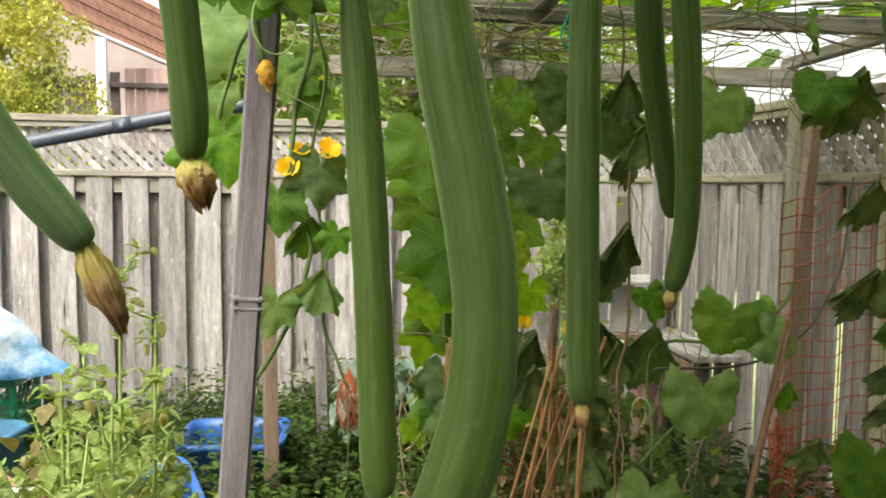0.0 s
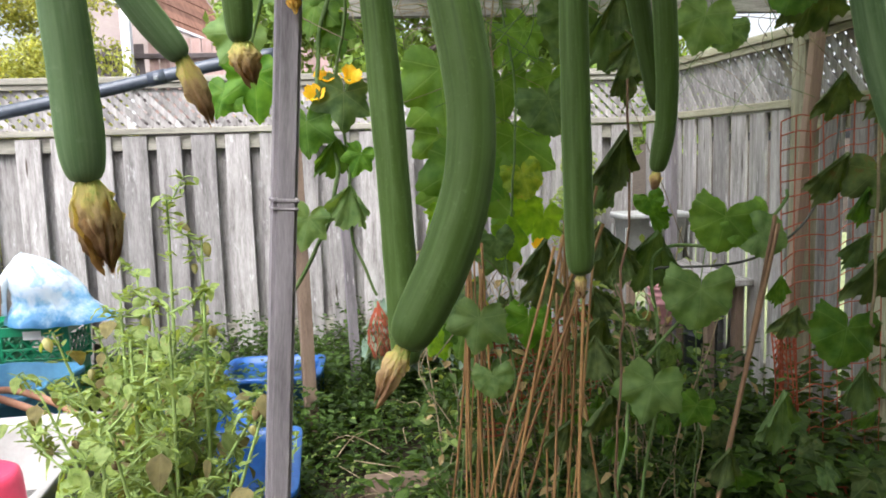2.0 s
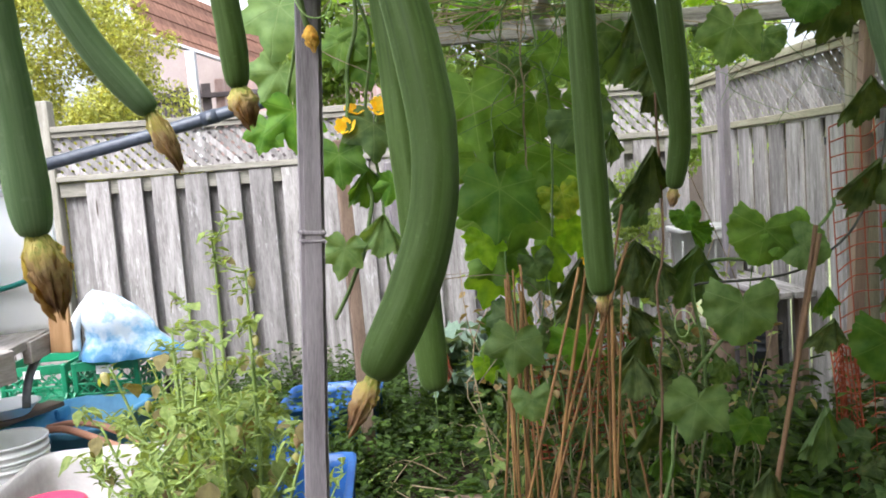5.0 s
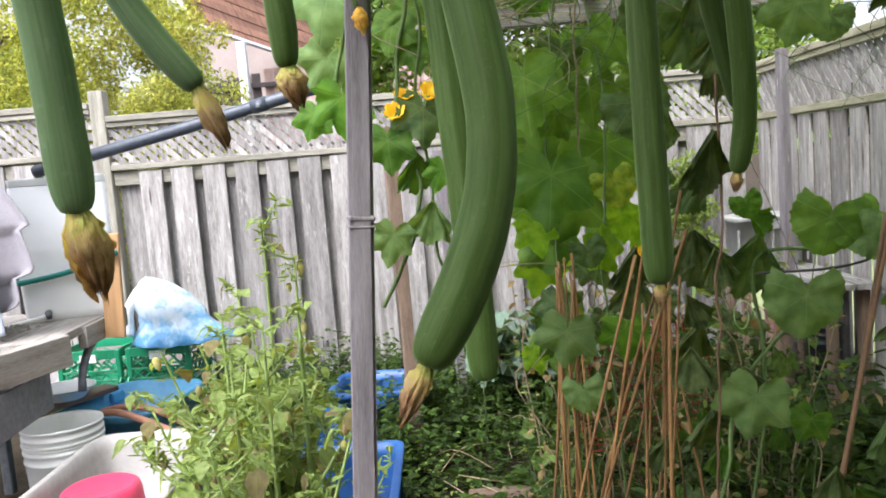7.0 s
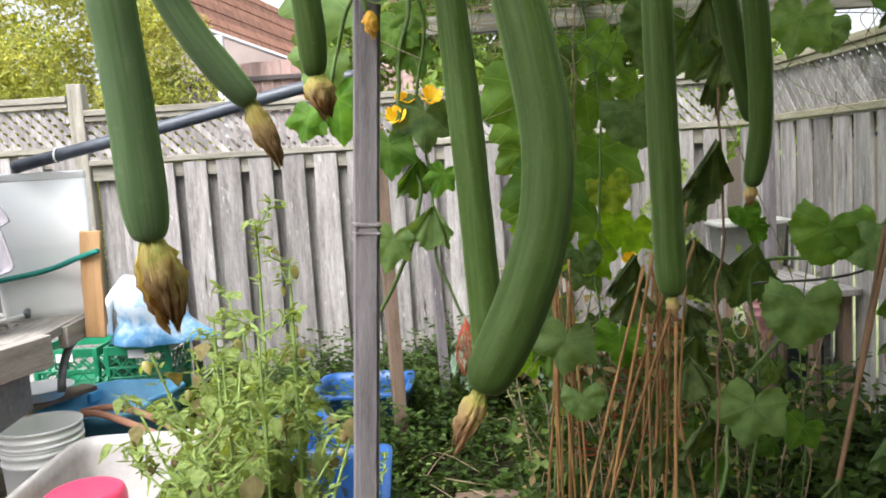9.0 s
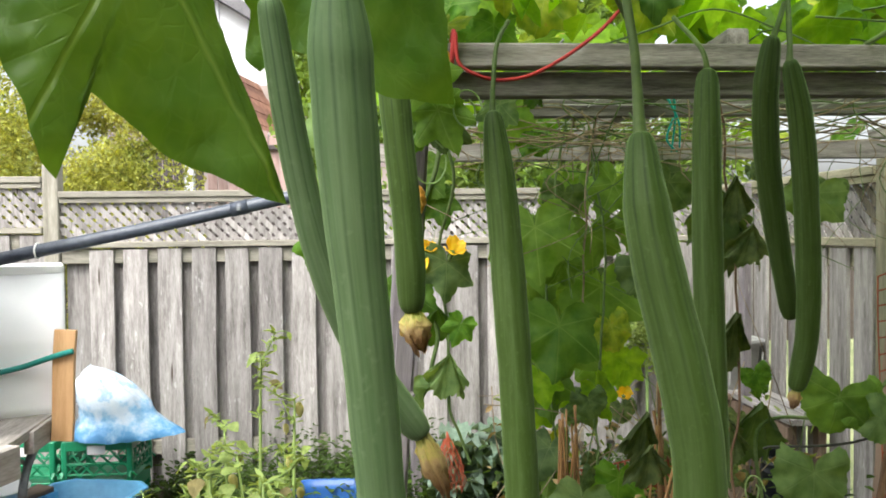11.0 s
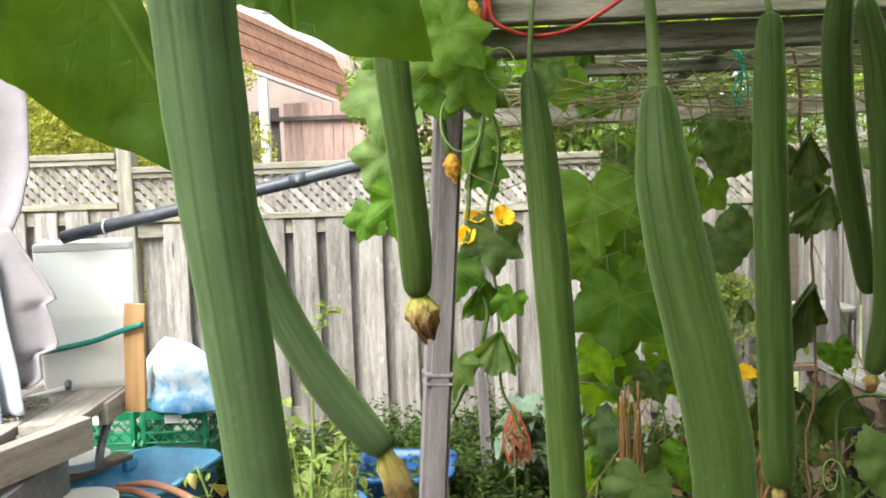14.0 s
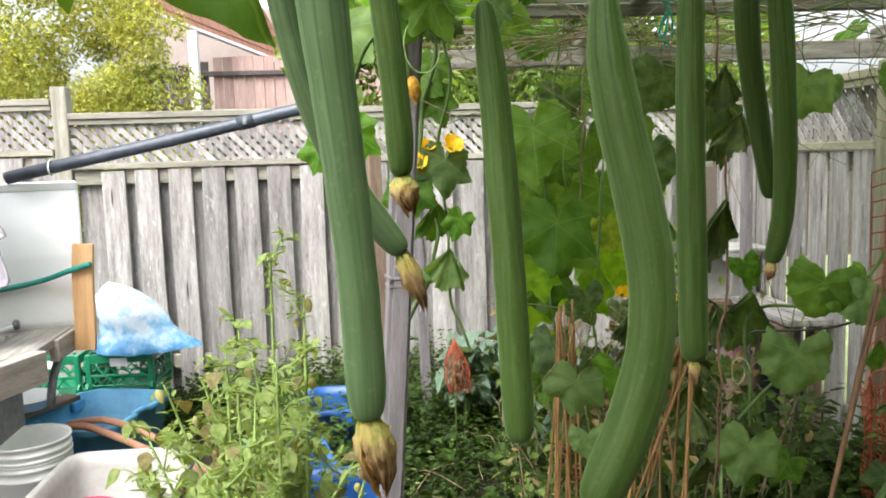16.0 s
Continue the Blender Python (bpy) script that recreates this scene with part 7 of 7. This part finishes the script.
# ---- weeds ----
def ground_cover(label, area, plants, leaves, tall, size, material, seed, bare=None):
    g = np.random.RandomState(seed)
    x0, x1, y0, y1 = area
    px, py = g.uniform(x0, x1, plants), g.uniform(y0, y1, plants)
    if bare is not None:
        cx, cy, rx, ry = bare
        keep = (((px - cx) / rx) ** 2 + ((py - cy) / ry) ** 2 > 1) | (g.uniform(size=plants) < 0.22)
        px, py = px[keep], py[keep]
    n = len(px)
    h = tall * g.uniform(0.35, 1.0, n) * (0.75 + 0.5 * np.sin(px * 4.1 + py * 3.3) ** 2)
    k = np.repeat(np.arange(n), leaves)
    a = g.uniform(0, 2 * math.pi, len(k))
    t = g.uniform(0.15, 1.0, len(k))
    out = g.uniform(0.01, 0.05, len(k)) + 0.03 * t
    p = np.stack([px[k] + np.cos(a) * out, py[k] + np.sin(a) * out, h[k] * t], 1)
    along = np.stack([np.cos(a), np.sin(a), g.uniform(-0.35, 0.5, len(k))], 1)
    ob = small_leaves("weeds", p, along, size * g.uniform(0.6, 1.3, len(k)), material, seed, width=0.62)
    return tagged(ob, label, "weeds", kind="stuff")


ground_cover("low green weeds covering the garden bed", (-0.2, 2.05, 2.0, 5.08), 2900, 13, 0.20, 0.028, WEED, 51, bare=(0.42, 3.5, 0.42, 0.85))
ground_cover("low green weeds along the far fence", (-0.8, 0.9, 3.4, 5.08), 1700, 13, 0.40, 0.036, WEED, 52, bare=(0.42, 3.5, 0.42, 0.85))
ground_cover("low green weeds round the bins", (-0.78, 0.0, 1.7, 3.6), 400, 11, 0.24, 0.04, WEED, 53)
ground_cover("low weeds under the side fence", (0.5, 2.0, 1.2, 2.6), 900, 10, 0.22, 0.04, WEED, 54)

ground_cover("low weeds between the crates and the bins", (-1.25, -0.8, 4.5, 5.08), 160, 11, 0.3, 0.042, WEED, 55)
ground_cover("lush low weeds at the foot of the side fence", (0.95, 2.03, 2.4, 5.05), 1100, 13, 0.26, 0.036, WEED, 58)
ground_cover("rank weeds behind the fallen net", (1.35, 2.03, 2.2, 3.3), 260, 14, 0.55, 0.055, WEED, 59)
ground_cover("broad-leaved weeds scattered over the bed", (0.0, 2.0, 2.0, 4.6), 260, 7, 0.16, 0.075, WEED, 56)
ground_cover("pale small-leaved weeds among the green", (-0.1, 2.0, 2.2, 5.0), 480, 12, 0.20, 0.024, WEED_PALE, 57, bare=(0.42, 3.5, 0.30, 0.6))
litter = []
q = random.Random(91)
for i in range(130):
    x, y, a, L = q.uniform(0.0, 1.95), q.uniform(1.7, 4.2), q.uniform(0, 6.28), q.uniform(0.12, 0.45)
    z = q.uniform(0.015, 0.10)
    litter.append([(x, y, z), (x + 0.5 * L * math.cos(a) + q.uniform(-0.03, 0.03), y + 0.5 * L * math.sin(a), z + q.uniform(0.0, 0.07)), (x + L * math.cos(a), y + L * math.sin(a), q.uniform(0.01, 0.12))])
dead = strands("dead_stems", litter, 0.0032, DRYVINE, None, 5)
tagged(dead, "dry dead stems lying over the garden bed", "dead stems", kind="stuff")


def ovate_mesh(material):
    key = ("ovate", material.name)
    if key not in LEAVES:
        verts, uvs, faces = [], [], []
        nu, nv = 5, 8
        for j in range(nv):
            s = j / (nv - 1)
            w = 0.38 * math.sin(math.pi * min(1, s ** 0.7)) ** 0.9 + 0.004
            for i in range(nu):
                u = (i / (nu - 1) - 0.5) * 2
                verts.append((u * w * (1 + 0.06 * math.sin(s * 30)), s, 0.16 * w * abs(u) - 0.22 * s * s + 0.02 * math.sin(u * 4 + s * 8)))
                uvs.append((u * w, s))
        for j in range(nv - 1):
            for i in range(nu - 1):
                a = j * nu + i
                faces.append((a, a + 1, a + nu + 1, a + nu))
        me = mesh_of("leaf", verts, faces, uvs)
        me.materials.append(material)
        LEAVES[key] = me
    return LEAVES[key]


def lantern_mesh(material):
    key = ("husk", material.name)
    if key not in LEAVES:
        line = [(0, 0, -s) for s in (0.0, 0.08, 0.3, 0.6, 0.85, 1.0)]
        v, f, u = tube_data(line, [0.10, 0.32, 0.48, 0.42, 0.2, 0.03], 12, lambda a, s: 1 + 0.10 * math.cos(5 * a))
        me = mesh_of("husk", v, f, u)
        me.materials.append(material)
        LEAVES[key] = me
    return LEAVES[key]


WSTEM = mat("pale_weed_stem", (0.16, 0.24, 0.06), (0.28, 0.36, 0.12), 12.0, 90.0, 0.6, 0.2, differ=0.2)
WLEAF = leaf_mat("ground_cherry_leaf", (0.168, 0.238, 0.069), (0.291, 0.367, 0.132), (0.336, 0.389, 0.196), rough=0.6, amount=0.4, dry=(0.269, 0.184, 0.081))


WLEAF_DRY = leaf_mat("withered_weed_leaf", (0.12, 0.105, 0.045), (0.20, 0.17, 0.075), (0.26, 0.22, 0.12), rough=0.8, amount=0.25)


def ground_cherry(x, y, height, seed, branches=4):
    th = thing("ground_cherry", "tall pale green weed with drooping leaves and papery husks", "weed", pose(x, y, 0), "pale weeds in the bed")
    q = random.Random(seed)
    tips = []

    def hang_leaf(foot, size, up):
        aa = q.uniform(0, 6.28)
        out = Vector((math.cos(aa), math.sin(aa), q.uniform(0.1, 0.6)))
        at = foot + out * q.uniform(0.012, 0.045)
        d = Vector((out.x * 0.6, out.y * 0.6, q.uniform(-0.5, 0.5) if up else q.uniform(-1.5, -0.3))).normalized()
        n = Vector((out.x, out.y - 0.5, 0.9))
        n = (n - d * n.dot(d)).normalized()
        m = Matrix.Translation(at) @ Matrix((d.cross(n), d, n)).transposed().to_4x4() @ Matrix.Diagonal((size * q.uniform(0.75, 1.1), size, size, 1))
        put("leaf", ovate_mesh(WLEAF if q.random() < 0.80 else WLEAF_DRY), None, th, m)
        tube("leaf_stalk", [tuple(foot), tuple((foot + at) / 2 + Vector((0, 0, 0.006))), tuple(at)], 0.0016, WSTEM, th, 5)

    for b in range(branches):
        a = q.uniform(0, 6.28)
        reach = 0.04 if b == 0 else q.uniform(0.14, 0.34)
        hh = height * (1.0 if b == 0 else q.uniform(0.5, 0.86))
        start = (0, 0, -0.02) if b == 0 else (0.005 * math.cos(a), 0.005 * math.sin(a), height * q.uniform(0.08, 0.42))
        line = spline([start, (reach * 0.55 * math.cos(a), reach * 0.55 * math.sin(a), start[2] + (hh - start[2]) * 0.45), (reach * math.cos(a), reach * math.sin(a), hh)], 7)
        tube("stem", line, np.linspace(0.0105 if b == 0 else 0.007, 0.003, len(line)), WSTEM, th, 7)
        tips.append(line[len(line) * (1 if b == 0 else 2) // (2 if b == 0 else 3):])
        for i in range(3, len(line)):
            if line[i][2] < 0.18:
                continue
            s = line[i][2] / height
            foot = Vector(line[i])
            if q.random() < 0.52:
                hang_leaf(foot, q.uniform(0.055, 0.12) * (1.2 - 0.75 * s), s > 0.8)
            if q.random() < 0.36:
                sa = q.uniform(0, 6.28)
                L = q.uniform(0.06, 0.17) * (1.25 - 0.7 * s)
                end = foot + Vector((math.cos(sa) * L, math.sin(sa) * L, L * q.uniform(0.35, 1.1)))
                shoot = spline([tuple(foot), tuple((foot + end) / 2 + Vector((0, 0, -0.008))), tuple(end)], 4)
                tube("side_shoot", shoot, np.linspace(0.0038, 0.0018, len(shoot)), WSTEM, th, 6)
                tips.append(shoot[len(shoot) // 2:])
                for _ in range(q.choice((0, 1, 1, 2))):
                    hang_leaf(end, q.uniform(0.035, 0.075) * (1.2 - 0.5 * s), False)
            if q.random() < 0.16:
                hs = q.uniform(0.022, 0.032)
                off = Vector((q.uniform(-0.03, 0.03), q.uniform(-0.03, 0.03), -0.01))
                put("husk", lantern_mesh(HUSK if q.random() < 0.6 else HUSK_BROWN), None, th, Matrix.Translation(foot + off) @ pose(0, 0, 0, q.uniform(-25, 25), q.uniform(-25, 25), q.uniform(0, 90)) @ Matrix.Diagonal((hs * 0.8, hs * 0.8, hs * 1.35, 1)))
    # small crowded leaves towards the tips
    g = np.random.RandomState(seed)
    p, along = [], []
    for line in tips:
        for at in line:
            for _ in range(8 if len(line) > 6 else 4):
                p.append(at + g.normal(size=3) * 0.008)
                aa = g.uniform(0, 6.28)
                along.append((math.cos(aa), math.sin(aa), g.uniform(-0.3, 0.8)))
    small_leaves("tip_foliage", np.array(p), np.array(along), g.uniform(0.014, 0.045, len(p)), WEED_PALE, seed, th, 0.34)
    return th


for x, y, h, seed in ((-0.35, 2.45, 1.23, 1), (-0.26, 2.4, 1.14, 2), (-0.46, 2.4, 0.98, 3), (-0.28, 2.15, 0.98, 4), (-0.42, 2.62, 1.02, 5), (-0.38, 2.25, 0.9, 7), (-0.29, 2.62, 0.92, 8)):
    ground_cherry(x, y, h, seed, 5)
for x, y, h, seed in ((-0.40, 2.05, 0.75, 16), (-0.3, 2.3, 0.8, 17), (-0.5, 2.55, 0.85, 18)):
    ground_cherry(x, y, h, seed, 3)


def kale(x, y, seed):
    th = thing("kale_plant", "blue-green curly kale plant by the fence", "plant", pose(x, y, 0))
    q = random.Random(seed)
    tube("stem", [(0, 0, 0), (0.01, 0, 0.3), (0, 0.01, 0.5)], 0.014, STEM_PALE, th, 8)
    for i in range(20):
        a = i * 2.4 + q.uniform(-0.3, 0.3)
        out, rise = q.uniform(0.5, 1), q.uniform(-0.1, 0.8)
        n, verts, faces = 9, [], []
        L = q.uniform(0.12, 0.22)
        d = Vector((math.cos(a) * out, math.sin(a) * out, rise)).normalized()
        sd = d.cross(Vector((0, 0, 1))).normalized()
        up = sd.cross(d)
        for j in range(n):
            s = j / (n - 1)
            for k in range(5):
                u = (k - 2) / 2
                w = 0.07 * (0.2 + math.sin(math.pi * min(1, s * 0.95)))
                curl = 0.034 * math.sin(s * 26 + k * 3 + seed + i) * abs(u)
                verts.append(Vector((0, 0, 0.24 + 0.014 * i)) + d * (L * s) + sd * (u * w) + up * (curl + 0.03 * abs(u) - 0.09 * s * s))
        for j in range(n - 1):
            for k in range(4):
                b = j * 5 + k
                faces.append((b, b + 1, b + 6, b + 5))
        put("leaf", mesh_of("leaf", verts, faces), KALE, th)
    return th


kale(0.36, 4.15, 1)
kale(0.62, 4.3, 2)
kale(0.80, 3.55, 3)

# a leafy yellow-flowering shrub against the side fence
shrub = thing("fence_shrub", "pale yellow-green shrub growing against the side fence", "shrub", pose(1.58, 4.95, 0))
tube("stem", spline([(0, 0, 0), (0.02, 0.02, 0.6), (-0.02, 0, 1.3)], 6), 0.01, STEM_PALE, shrub, 8)
leaf_cloud("foliage", [(q.uniform(-0.13, 0.13), q.uniform(-0.1, 0.1), q.uniform(0.8, 1.38), q.uniform(0.06, 0.12)) for _ in range(14)], 1300, 0.022, 1.0, WEED_PALE, 77, shrub)
